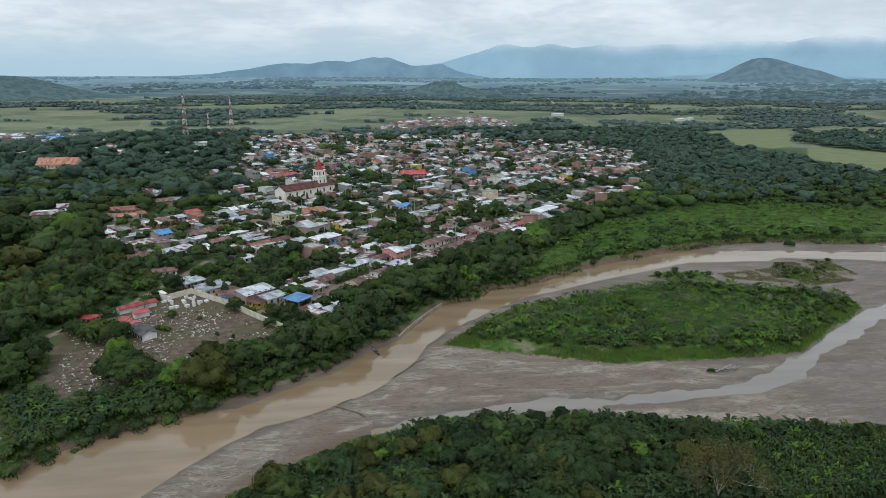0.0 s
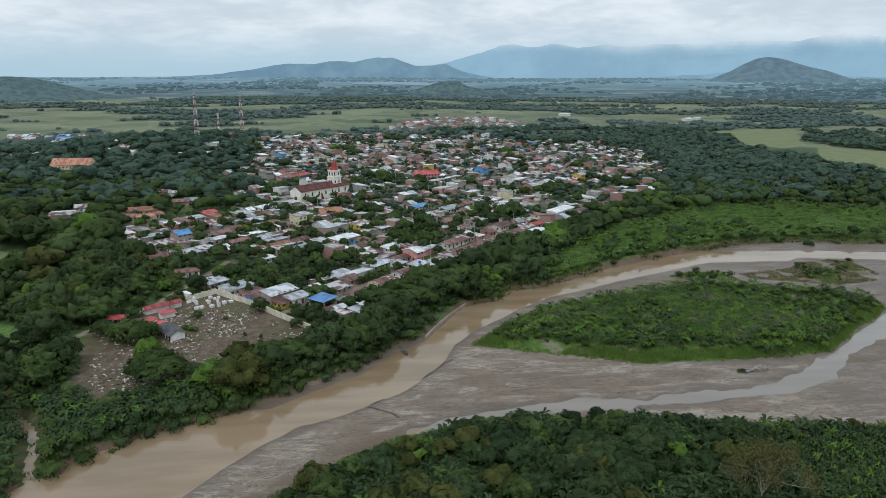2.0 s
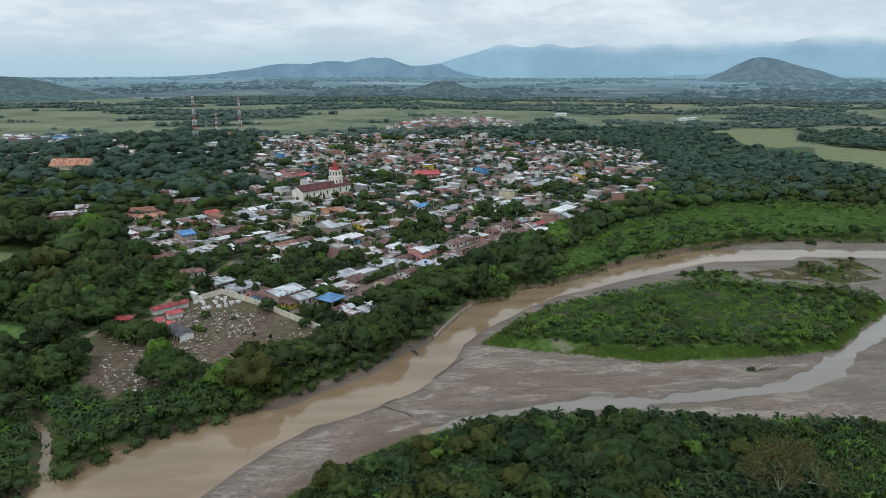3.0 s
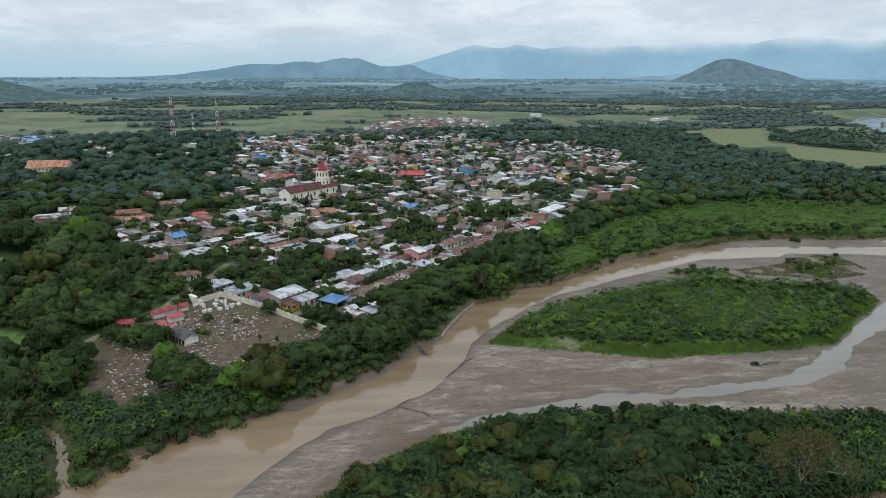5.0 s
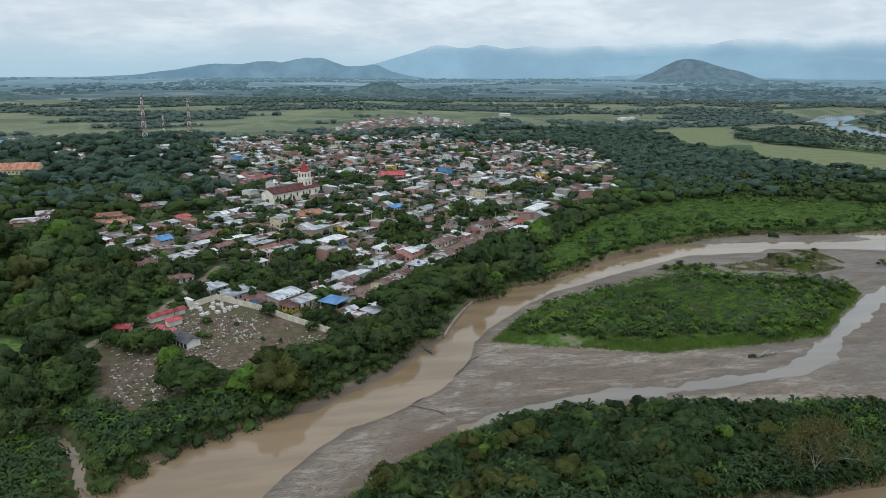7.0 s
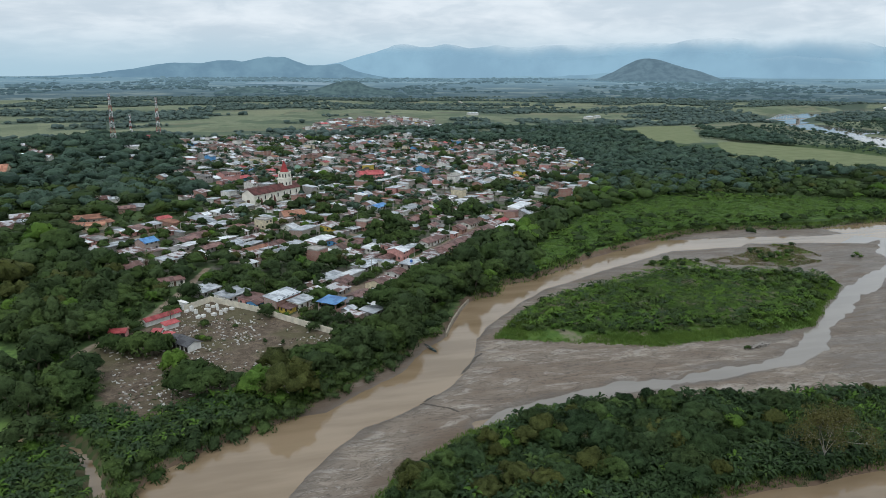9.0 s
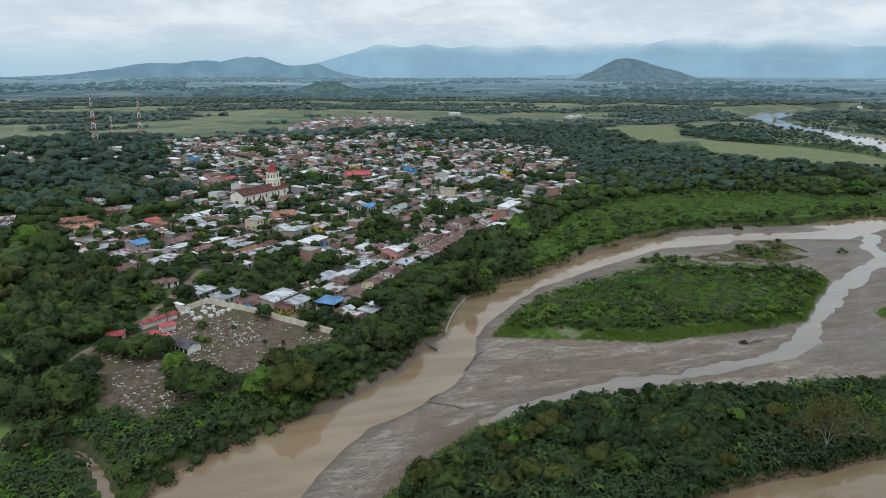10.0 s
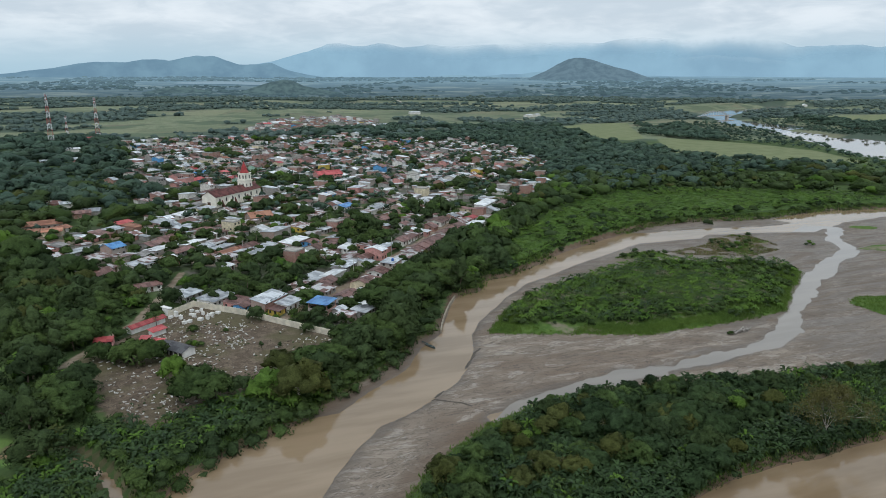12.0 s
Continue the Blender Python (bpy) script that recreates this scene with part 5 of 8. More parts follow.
def cemetery():
    cemetery_wall()
    simple_building("chapel", "small whitewashed burial chapel with a dark metal roof and arches", -71.8, 250.0, -51, 11.4, 5.1, 2.3, 1.1, WHITEWASH, BLACK_ROOF, "gable", 5, "chapel")
    simple_building("niche_block", "long whitewashed burial niche block with a red roof", -82.5, 278.2, 40, 14.5, 2.6, 2.3, 0.7, WHITEWASH, ROOFS["red"], "gable", 0, "building")
    simple_building("gate_lodge", "small open lodge with a bright red roof by a dirt road", -95.3, 265.4, -8, 5.6, 3.4, 2.3, 0.8, WALLS["pink"], ROOFS["red"], "gable", 3, "lodge")
    simple_building("niche_block", "small whitewashed burial niche block with a red roof", -78.5, 269.8, 38, 5.6, 2.2, 2.0, 0.4, WHITEWASH, ROOFS["red"], "shed", 0, "building")
    simple_building("niche_block", "low white and red burial niche block", -82.2, 262.6, -15, 3.2, 2.0, 1.7, 0.4, WHITEWASH, ROOFS["red"], "shed", 0, "building")
    simple_building("niche_block", "low white and red burial niche block", -78.1, 258.6, -28, 3.6, 2.0, 1.6, 0.4, WHITEWASH, ROOFS["red"], "shed", 0, "building")
    simple_building("niche_block", "tall plain white niche wall at a cemetery gate", -75.6, 289.2, 42, 1.2, 3.6, 3.0, 0.2, WHITEWASH, WHITEWASH, "shed", 0, "building")
    rng = np.random.default_rng(5)
    # mausoleums
    def tomb(w, d, h, label):
        root = tagged(new("mausoleum"), label, "tomb", "white mausoleums")
        part("body", box(-w / 2, w / 2, -d / 2, d / 2, -0.3, h), WHITEWASH, root)
        part("cornice", box(-w / 2 - 0.12, w / 2 + 0.12, -d / 2 - 0.12, d / 2 + 0.12, h, h + 0.14), WHITEWASH, root)
        part("headstone", ([(-0.4, -0.1, h + 0.14), (0.4, -0.1, h + 0.14), (0.4, 0.1, h + 0.14), (-0.4, 0.1, h + 0.14), (-0.3, -0.1, h + 0.7), (0.3, -0.1, h + 0.7), (0.3, 0.1, h + 0.7), (-0.3, 0.1, h + 0.7)],
                           box(0, 1, 0, 1, 0, 1)[1]), WHITEWASH, root)
        return root
    kinds = [tomb(2.4, 2.0, 1.7, "tall white mausoleum on bare earth"), tomb(2.0, 2.6, 1.2, "broad white mausoleum on bare earth"), tomb(1.4, 2.0, 2.1, "narrow white mausoleum with a headstone")]
    spots = [(-74.8, 285.2), (-73.8, 286.4), (-72.5, 286.9), (-68.0, 279.0), (-67.1, 286.6), (-66.3, 284.3), (-66.8, 290.5), (-64.4, 288.3), (-62.5, 284.7), (-63.1, 289.4), (-63.2, 279.0), (-61.6, 279.6), (-69.6, 277.9),
             (-57.4, 284.2), (-70.5, 283.0), (-60.0, 282.5)]
    for k, (x, y) in enumerate(spots):
        m = pose(x + rng.uniform(-0.6, 0.6), y + rng.uniform(-0.6, 0.6), ground_z(x, y), 0, 0, 48 + rng.uniform(-12, 12))
        if k < 3:
            kinds[k].matrix_basis = m
            q = kinds[k]
        else:
            q = copy_thing(kinds[k % 3], m)
        f = rng.uniform(0.42, 0.72)
        q.scale = (f, f, f * rng.uniform(0.8, 1.3))
    # graves
    def grave(kind):
        root = tagged(new("grave"), ("low white grave slab with a headstone on earth", "pale grey grave slab lying on earth", "white cross over a low earth grave")[kind], "grave", "graves")
        if kind < 2:
            part("slab", box(-0.38, 0.38, -0.85, 0.85, -0.2, 0.16 + 0.06 * kind), OLD_LIME if kind == 0 else CONCRETE, root)
        else:
            part("mound", ([(-0.5, -1, -0.1), (0.5, -1, -0.1), (0.5, 1, -0.1), (-0.5, 1, -0.1), (-0.2, -0.7, 0.28), (0.2, -0.7, 0.28), (0.2, 0.7, 0.28), (-0.2, 0.7, 0.28)], box(0, 1, 0, 1, 0, 1)[1]), GRAVE_EARTH, root)
        if kind != 1:
            part("cross" if kind == 2 else "headstone", join(box(-0.05, 0.05, 0.86, 0.94, 0, 0.8), box(-0.24, 0.24, 0.86, 0.94, 0.5, 0.6)) if kind == 2 else box(-0.3, 0.3, 0.7, 0.82, 0.1, 0.6), WHITEWASH, root)
        return root
    base = [grave(0), grave(1), grave(2)]
    xs, ys = jittered(-102, -14, 198, 292, 2.9, rng)
    keep = (depth(xs, ys, CEMETERY) > 2.0) & (rough(xs, ys, 14, 31) > 0.40)
    n = 0
    for x, y in zip(xs[keep], ys[keep]):
        if not free_spot(x, y, 1.0) or n >= 300 or rng.uniform() < 0.05:
            continue
        m = pose(x, y, ground_z(x, y), 0, 0, 45 + rng.choice([0, 90]) + rng.uniform(-25, 25))
        if n < 3:
            base[n].matrix_basis = m
        else:
            f = rng.uniform(0.38, 0.78)
            copy_thing(base[int(rng.choice([0, 1, 1, 2, 2]))], m).scale = (f, f, f)
        n += 1
    # broken stones, wreaths and bottles lying about
    pieces = []
    xs, ys = jittered(-102, -14, 198, 292, 1.5, rng)
    keep = (depth(xs, ys, CEMETERY) > 1.5) & (rough(xs, ys, 11, 37) > 0.50) & (rng.uniform(size=len(xs)) < 0.55)
    for x, y in zip(xs[keep], ys[keep]):
        if free_spot(x, y, 0.3):
            a, w, l, z = rng.uniform(0, 3.1), rng.uniform(0.08, 0.3), rng.uniform(0.15, 0.6), ground_z(x, y)
            c, s = math.cos(a), math.sin(a)
            v, f = box(-w, w, -l, l, -0.1, rng.uniform(0.08, 0.3))
            pieces.append(([(x + p * c - q * s, y + p * s + q * c, z + r) for p, q, r in v], f))
    rubble = part("grave_debris", join(*pieces), [OLD_LIME, CONCRETE, GRAVE_EARTH, LEAF_DARK], None)
    rubble.data.polygons.foreach_set("material_index", np.repeat(rng.choice(4, len(pieces), p=[0.25, 0.25, 0.35, 0.15]), 6).astype(np.int32))
    tagged(rubble, "broken stones and faded wreaths among graves", "debris", kind="stuff")


def lattice_mast(x, y, top, half, label):
    """A tapering lattice mast in red and white lengths, with dishes near its head."""
    z0 = ground_z(x, y)
    h = top - z0
    root = tagged(new("radio_mast"), label, "mast", "radio masts")
    root.matrix_basis = pose(x, y, z0)
    n = 9
    for k in range(n):
        a, b = k / n, (k + 1) / n
        wa, wb = half * (1 - 0.75 * a), half * (1 - 0.75 * b)
        t = 0.06
        pieces = []
        ca, cb = [(-wa, -wa), (wa, -wa), (wa, wa), (-wa, wa)], [(-wb, -wb), (wb, -wb), (wb, wb), (-wb, wb)]

        def bar(p, q):
            p, q = Vector(p), Vector(q)
            d = (q - p).normalized()
            s = d.cross(Vector((0.31, 0.22, 0.92))).normalized() * t
            u = d.cross(s).normalized() * t
            v = [tuple(e + i * s + j * u) for e in (p, q) for i, j in ((-1, -1), (1, -1), (1, 1), (-1, 1))]
            pieces.append((v, box(0, 1, 0, 1, 0, 1)[1]))
        for i in range(4):
            j = (i + 1) % 4
            bar((*ca[i], a * h), (*cb[i], b * h))
            bar((*ca[i], a * h), (*cb[j], b * h))
            bar((*cb[i], b * h), (*ca[j], a * h))
            bar((*cb[i], b * h), (*cb[j], b * h))
        part("section", join(*pieces), MAST_RED if k % 2 == 0 else MAST_WHITE, root, "red lattice length" if k % 2 == 0 else "white lattice length")
    for zz, yy in ((h * 0.93, -0.9), (h * 0.68, 1.0), (h * 0.45, -1.2)):
        ang = [6.283 * k / 10 for k in range(10)]
        v = [(0.9 * math.cos(a), yy - 0.5, zz + 0.9 * math.sin(a)) for a in ang] + [(0.5 * math.cos(a), yy, zz + 0.5 * math.sin(a)) for a in ang]
        f = [tuple(range(10)), tuple(range(19, 9, -1))] + [(k, 10 + k, 10 + (k + 1) % 10, (k + 1) % 10) for k in range(10)]
        part("dish", (v, f), MAST_WHITE, root, "white dish aerial")
    part("platform", join(box(-1.3, 1.3, -1.3, 1.3, h - 1.4, h - 1.2), box(-1.2, -0.9, -0.15, 0.15, h - 1.2, h + 1.2), box(0.9, 1.2, -0.15, 0.15, h - 1.2, h + 1.2), box(-0.15, 0.15, -1.2, -0.9, h - 1.2, h + 1.2)), STEEL, root)


def dirt_track(line):
    """A pale unpaved track over the pastures."""
    vs, fs = [], []
    for (ax, ay), (bx, by) in zip(line, line[1:]):
        run = math.hypot(bx - ax, by - ay)
        sx, sy = -(by - ay) / run * 3.2, (bx - ax) / run * 3.2
        for k in range(13):
            x, y = ax + (bx - ax) * k / 12, ay + (by - ay) * k / 12
            vs += [(x - sx, y - sy, ground_z(x - sx, y - sy) + 1.2), (x + sx, y + sy, ground_z(x + sx, y + sy) + 1.2)]
    fs = [(2 * k, 2 * k + 1, 2 * k + 3, 2 * k + 2) for k in range(len(vs) // 2 - 1)]
    tagged(mesh_object("road", vs, fs, TRACK_EARTH, smooth=True), "pale unpaved track across far pastures", "road", kind="structure")


def bridge():
    """A bowstring truss: arched top chords over a straight deck."""
    root = tagged(new("truss_bridge"), "grey steel arched truss bridge over a wide river far off", "bridge")
    root.matrix_basis = pose(1012, 1233, 6, 0, 0, 10)
    part("deck", box(-62, 62, -3, 3, -0.8, 0.5), CONCRETE, root)
    for y in (-3, 3):
        arch = [(x, 9.5 * (1 - (x / 40) ** 2)) for x in range(-40, 41, 8)]
        chord = []
        for (xa, za), (xb, zb) in zip(arch, arch[1:]):
            v = [(xa, y - 0.35, za), (xb, y - 0.35, zb), (xb, y + 0.35, zb), (xa, y + 0.35, za)]
            chord.append(slab([(p, q, r + 0.9) for p, q, r in v], 0.9))
        part("arch", join(*chord), STEEL, root)
        for x, z in arch[1:-1]:
            part("hanger", box(x - 0.25, x + 0.25, y - 0.25, y + 0.25, 0.4, z + 0.2), STEEL, root)
    for x in (-40, 40):
        part("pier", box(x - 2, x + 2, -3.2, 3.2, -9, -0.8), CONCRETE, root)


BOAT_AT = (11.0, 232.0)


def boat():
    root = tagged(new("boat"), "long narrow wooden canoe moored at the river bank", "boat")
    root.matrix_basis = pose(11.0, 232.0, 0.0, 0, 0, -72)
    vs, fs = [], []
    for k in range(9):
        s = k / 8 * 2 - 1
        w, lift = 0.62 * (1 - abs(s) ** 3), 0.25 * s * s
        vs += [(s * 4, -w, 0.42 + lift), (s * 4, -w * 0.6, -0.12), (s * 4, w * 0.6, -0.12), (s * 4, w, 0.42 + lift), (s * 4, w * 0.82, 0.40 + lift), (s * 4, -w * 0.82, 0.40 + lift), (s * 4, -w * 0.5, 0.0), (s * 4, w * 0.5, 0.0)]
    for k in range(8):
        a, b = 8 * k, 8 * k + 8
        for i, j in ((0, 1), (1, 2), (2, 3), (3, 4), (4, 7), (7, 6), (6, 5), (5, 0)):
            fs.append((a + i, a + j, b + j, b + i))
    part("hull", (vs, fs), BOAT_PAINT, root, "worn dark green-blue hull")
    for x in (-2, 0, 2):
        part("thwart", box(x - 0.12, x + 0.12, -0.5, 0.5, 0.28, 0.33), GREY_WOOD, root)


def driftwood():
    """Stranded dead wood: two trunks under a heap of broken limbs."""
    rng = np.random.default_rng(3)
    root = tagged(new("driftwood"), "tangled heap of bleached driftwood stranded on a sand bar", "driftwood")
    root.matrix_basis = pose(124, 203.5, ground_z(124, 203.5) + 0.2, 0, 0, 10)
    root.scale = (1.5, 1.5, 1.5)
    tubes = [((-3.2, -0.5, 0.25), (1.6, 0.7, 0.75), 0.26, 0.16), ((-2.6, 0.9, 0.2), (2.4, -0.6, 0.6), 0.2, 0.12)]
    for k in range(46):
        p = np.array([rng.uniform(-1.6, 2.6), rng.uniform(-0.9, 0.9), rng.uniform(0.1, 0.7)])
        a = rng.normal(0, 0.7) + (math.pi if rng.uniform() < 0.5 else 0)
        ln = rng.uniform(0.7, 1.9)
        q = p + [ln * math.cos(a), 0.7 * ln * math.sin(a), rng.uniform(-0.25, 0.45)]
        tubes.append((p, (q[0], q[1], max(0.05, q[2])), rng.uniform(0.05, 0.11), 0.03))
    shapes = []
    for p, q, ra, rb in tubes:
        p, q = np.array(p), np.array(q)
        d = unit(q - p)
        s = unit(np.cross(d, [0.2, 0.3, 0.9]))
        t = np.cross(d, s)
        ang = np.linspace(0, 6.283, 6, endpoint=False)
        ring = np.cos(ang)[:, None] * s + np.sin(ang)[:, None] * t
        v = np.concatenate([p + ring * ra, q + ring * rb]).tolist()
        shapes.append(([tuple(i) for i in v], [(k, (k + 1) % 6, 6 + (k + 1) % 6, 6 + k) for k in range(6)]))
    for k in (0, 1):
        part("trunk", shapes[k], GREY_WOOD, root)
    part("branch_tangle", join(*shapes[2:]), GREY_WOOD, root)


def sand_scarp():
    """The low cut edge of the sand bar where the current eats at it."""
    pts = [Vector(p) for p in [(27, 223), (24, 220), (19, 213), (14, 207), (9, 202), (3, 196), (-2, 192), (1, 190), (5, 187), (8, 183)]]
    vs, fs, walked = [], [], 0.0
    for a, b in zip(pts, pts[1:]):
        n = max(2, int((b - a).length / 0.8))
        for k in range(n):
            p = a.lerp(b, k / n)
            side = Vector((-(b - a).y, (b - a).x)).normalized()
            walked += 0.8
            w = 0.35 + 0.5 * float(lattice(walked, 3, 2.2, 6))
            p = p + side * (float(lattice(walked, 0, 3.0, 5)) - 0.5) * 1.2
            z = ground_z(p.x, p.y)
            for off, up in ((-w, -0.06), (-0.3 * w, 0.10), (0.2 * w, 0.12), (w, -0.05)):
                vs.append((p.x + side.x * off, p.y + side.y * off, z + up))
    rows = len(vs) // 4
    for r in range(rows - 1):
        fs += [(4 * r + c, 4 * r + c + 1, 4 * r + c + 5, 4 * r + c + 4) for c in range(3)]
    ob = mesh_object("sand_bar_edge", vs, fs, WET_SAND, smooth=True)
    tagged(ob, "low dark wet edge cut into a sand bar", "sand bar", kind="structure")


def revetment():
    """Low retaining wall along the outer bend of the river."""
    root = tagged(new("retaining_wall"), "low concrete retaining wall at the river's edge", "wall")
    pts = [(18.5, 242), (22, 250), (26, 258), (31.5, 268), (38, 278)]
    for (ax, ay), (bx, by) in zip(pts, pts[1:]):
        run, turn = along(ax, ay, bx, by)
        p = part("panel", box(-run / 2, run / 2, -0.3, 0.3, -1.4, 1.3), TAN_WALL, root)
        p.matrix_basis = pose((ax + bx) / 2 + 0.8, (ay + by) / 2 - 0.3, 0.2, 0, 0, math.degrees(turn))


PLOTS = {
    "west": [(-102, 447, 10, 8, "red white"), (-105, 430, 10, 6, "zinc brick"), (-80, 444, 12, 9, "zinc brick"), (-67, 463, 14, 9, "white white"), (-67, 424, 12, 7, "zinc brick"),
        (-59, 415, 10, 8, "zinc white"), (-78, 401, 10, 8, "white white"), (-83, 391, 12, 9, "rust grey"), (-101, 381, 8, 8, "blue brick", 5.0), (-108, 392, 8, 5, "zinc white"),
        (-117, 386, 14, 9, "zinc grey"), (-107, 373, 18, 9, "mixed brick"), (-95, 370, 9, 7, "mixed brick"), (-80, 381, 14, 8, "white brick"), (-86, 372, 12, 6, "grey brick"),
        (-65, 387, 15, 8, "white brick"), (-70, 374, 12, 6, "rust grey")],
    "west lane": [(-88, 356, 9, 8, "zinc white"), (-84, 360, 8, 6, "mixed brick"), (-115, 358, 9, 6, "zinc grey"), (-104, 346, 9, 7, "white white"), (-101, 354, 6, 6, "rust brick"),
        (-58, 361, 6, 5, "zinc brick"), (-134, 442, 12, 8, "tile white"), (-116, 398, 6, 5, "mixed grey"), (-43, 436, 12, 8, "zinc grey"), (-32, 429, 12, 7, "zinc brick"), (-16, 418, 9, 7, "zinc pink"),
        (-21, 394, 16, 9, "zinc brick", 4.4), (-5, 408, 12, 8, "rust yellow"), (-2, 391, 10, 6, "mixed grey"), (7, 400, 8, 5, "zinc grey"), (-40, 400, 9, 6, "mixed grey")],
    "middle": [(-52, 386, 9, 6, "white white"), (-49, 377, 10, 6, "zinc grey"), (-47, 367, 14, 7, "tile brick"), (-38, 373, 10, 7, "rust pink"), (-42, 366, 10, 6, "zinc grey"),
        (-29, 370, 14, 6, "zinc white"), (-14, 374, 17, 7, "white brick", 3.2), (-21, 368, 6, 5, "zinc white"), (-6, 373, 8, 6, "rust blue"), (-49, 357, 10, 6, "mixed white"),
        (-43, 348, 9, 6, "rust brick"), (-50, 341, 6, 4, "white white"), (4, 368, 8, 6, "white white"), (16, 368, 10, 7, "zinc brick"), (11, 358, 12, 6, "white white"), (22, 360, 12, 7, "white red"),
        (29, 354, 12, 9, "zinc pink")],
    "street": [(-22, 306, 7, 6, "rust brick"), (-14, 313, 12, 8, "zinc grey"), (-11, 306, 10, 7, "rust brick"), (-6, 315, 13, 6, "white white"), (-14, 296, 9, 7, "mixed grey"),
        (4, 330, 16, 7, "zinc grey"), (8, 341, 16, 6, "mixed brick"), (-1, 346, 10, 6, "rust brick"), (14, 337, 10, 6, "rust grey"), (-1, 324, 6, 5, "grey grey"), (16, 314, 11, 8, "zinc white"),
        (21, 321, 9, 6, "mixed brick"), (28, 314, 9, 5, "white grey"), (-6, 286, 10, 7, "rust grey"), (1, 288, 5, 4, "white grey"), (-9, 279, 10, 5, "grey grey"), (9, 304, 6, 6, "mixed brick")],
    "river side": [(41, 362, 9, 7, "rust white"), (46, 368, 9, 7, "rust white"), (51, 373, 9, 7, "rust brick"), (42, 438, 12, 8, "mixed white"), (52, 450, 14, 8, "zinc white"),
        (61, 462, 14, 7, "rust white"), (44, 414, 10, 7, "rust grey"), (63, 412, 14, 8, "mixed grey"), (53, 398, 7, 6, "white white"), (76, 400, 14, 9, "brown white"), (100, 437, 8, 8, "zinc white"),
        (95, 413, 12, 8, "mixed white"), (88, 394, 14, 8, "rust brick"), (97, 401, 8, 6, "red white"), (95, 387, 12, 8, "white white"), (107, 401, 10, 9, "white white"), (50, 320, 7, 5, "zinc white"),
        (26, 374, 10, 3, "grey grey")],
    "row": [(39, 338, 9, 8, "mixed white"), (43, 343, 9, 8, "rust white"), (48, 348, 9, 8, "rust brick"), (53, 353, 9, 8, "rust white"), (58, 359, 9, 8, "rust white"), (63, 364, 9, 8, "mixed cream"),
        (69, 371, 9, 8, "rust white"), (75, 377, 9, 8, "rust white"), (81, 384, 9, 8, "rust cream")],
    "square": [(-57, 496, 22, 7, "grey cream"), (-62, 535, 8, 6, "zinc white"), (-48, 542, 18, 8, "rust brick"), (-58, 604, 14, 8, "red blue"), (-54, 636, 14, 8, "blue white"),
        (-27, 608, 18, 9, "red pink"), (12, 515, 16, 8, "brown grey"), (22, 524, 8, 6, "white red"), (8, 438, 14, 8, "white grey"), (31, 459, 12, 9, "blue white"), (-1, 506, 12, 8, "brown grey"),
        (36, 535, 14, 8, "rust white"), (53, 511, 14, 9, "zinc pink", 5.5), (69, 543, 12, 9, "mixed brick", 5.5), (75, 512, 12, 8, "white white"), (12, 641, 12, 9, "zinc brick"),
        (-3, 707, 18, 9, "zinc grey"), (45, 697, 16, 9, "zinc pink", 5.5), (35, 751, 14, 9, "white brick", 5.5)],
}


WOOD_HOUSES = [(-418, 1024, 26, 11, "blue brick"), (-366, 920, 30, 9, "zinc white"), (-345, 832, 20, 9, "rust brick"), (-297, 778, 14, 8, "zinc grey"), (-310, 800, 14, 8, "zinc grey"), (-248, 700, 13, 8, "white white"), (-231, 702, 9, 7, "rust brick"),
               (-224, 683, 14, 8, "white white"), (-264, 726, 9, 7, "zinc grey"), (-263, 782, 12, 8, "zinc grey"), (-164, 755, 14, 8, "white white"), (-155, 702, 12, 7, "zinc pink"), (-175, 687, 10, 7, "zinc grey"),
               (-148, 515, 12, 7, "mixed pink"), (-138, 513, 8, 6, "zinc white"), (-187, 446, 12, 7, "white grey"), (-174, 449, 9, 6, "zinc grey"), (-163, 454, 8, 6, "red brick"), (-148, 436, 14, 8, "tile white"), (-135, 435, 10, 7, "tile cream")]


HAMLET_WEST = [(-506, 1062), (-500, 1085), (-472, 1030), (-472, 1003), (-364, 771), (-395, 846), (-327, 693), (-310, 687), (-355, 790)]
HAMLET_RISE = [(-445, 1018), (-452, 1056), (-434, 1044), (-405, 956), (-366, 879), (-392, 962), (-414, 1041), (-380, 948), (-356, 914), (-391, 1019)]
HAMLET_WOOD = [(-351, 979), (-246, 726), (-235, 709), (-224, 692), (-265, 779), (-316, 962), (-186, 441), (-181, 462), (-121, 488), (-126, 480)]


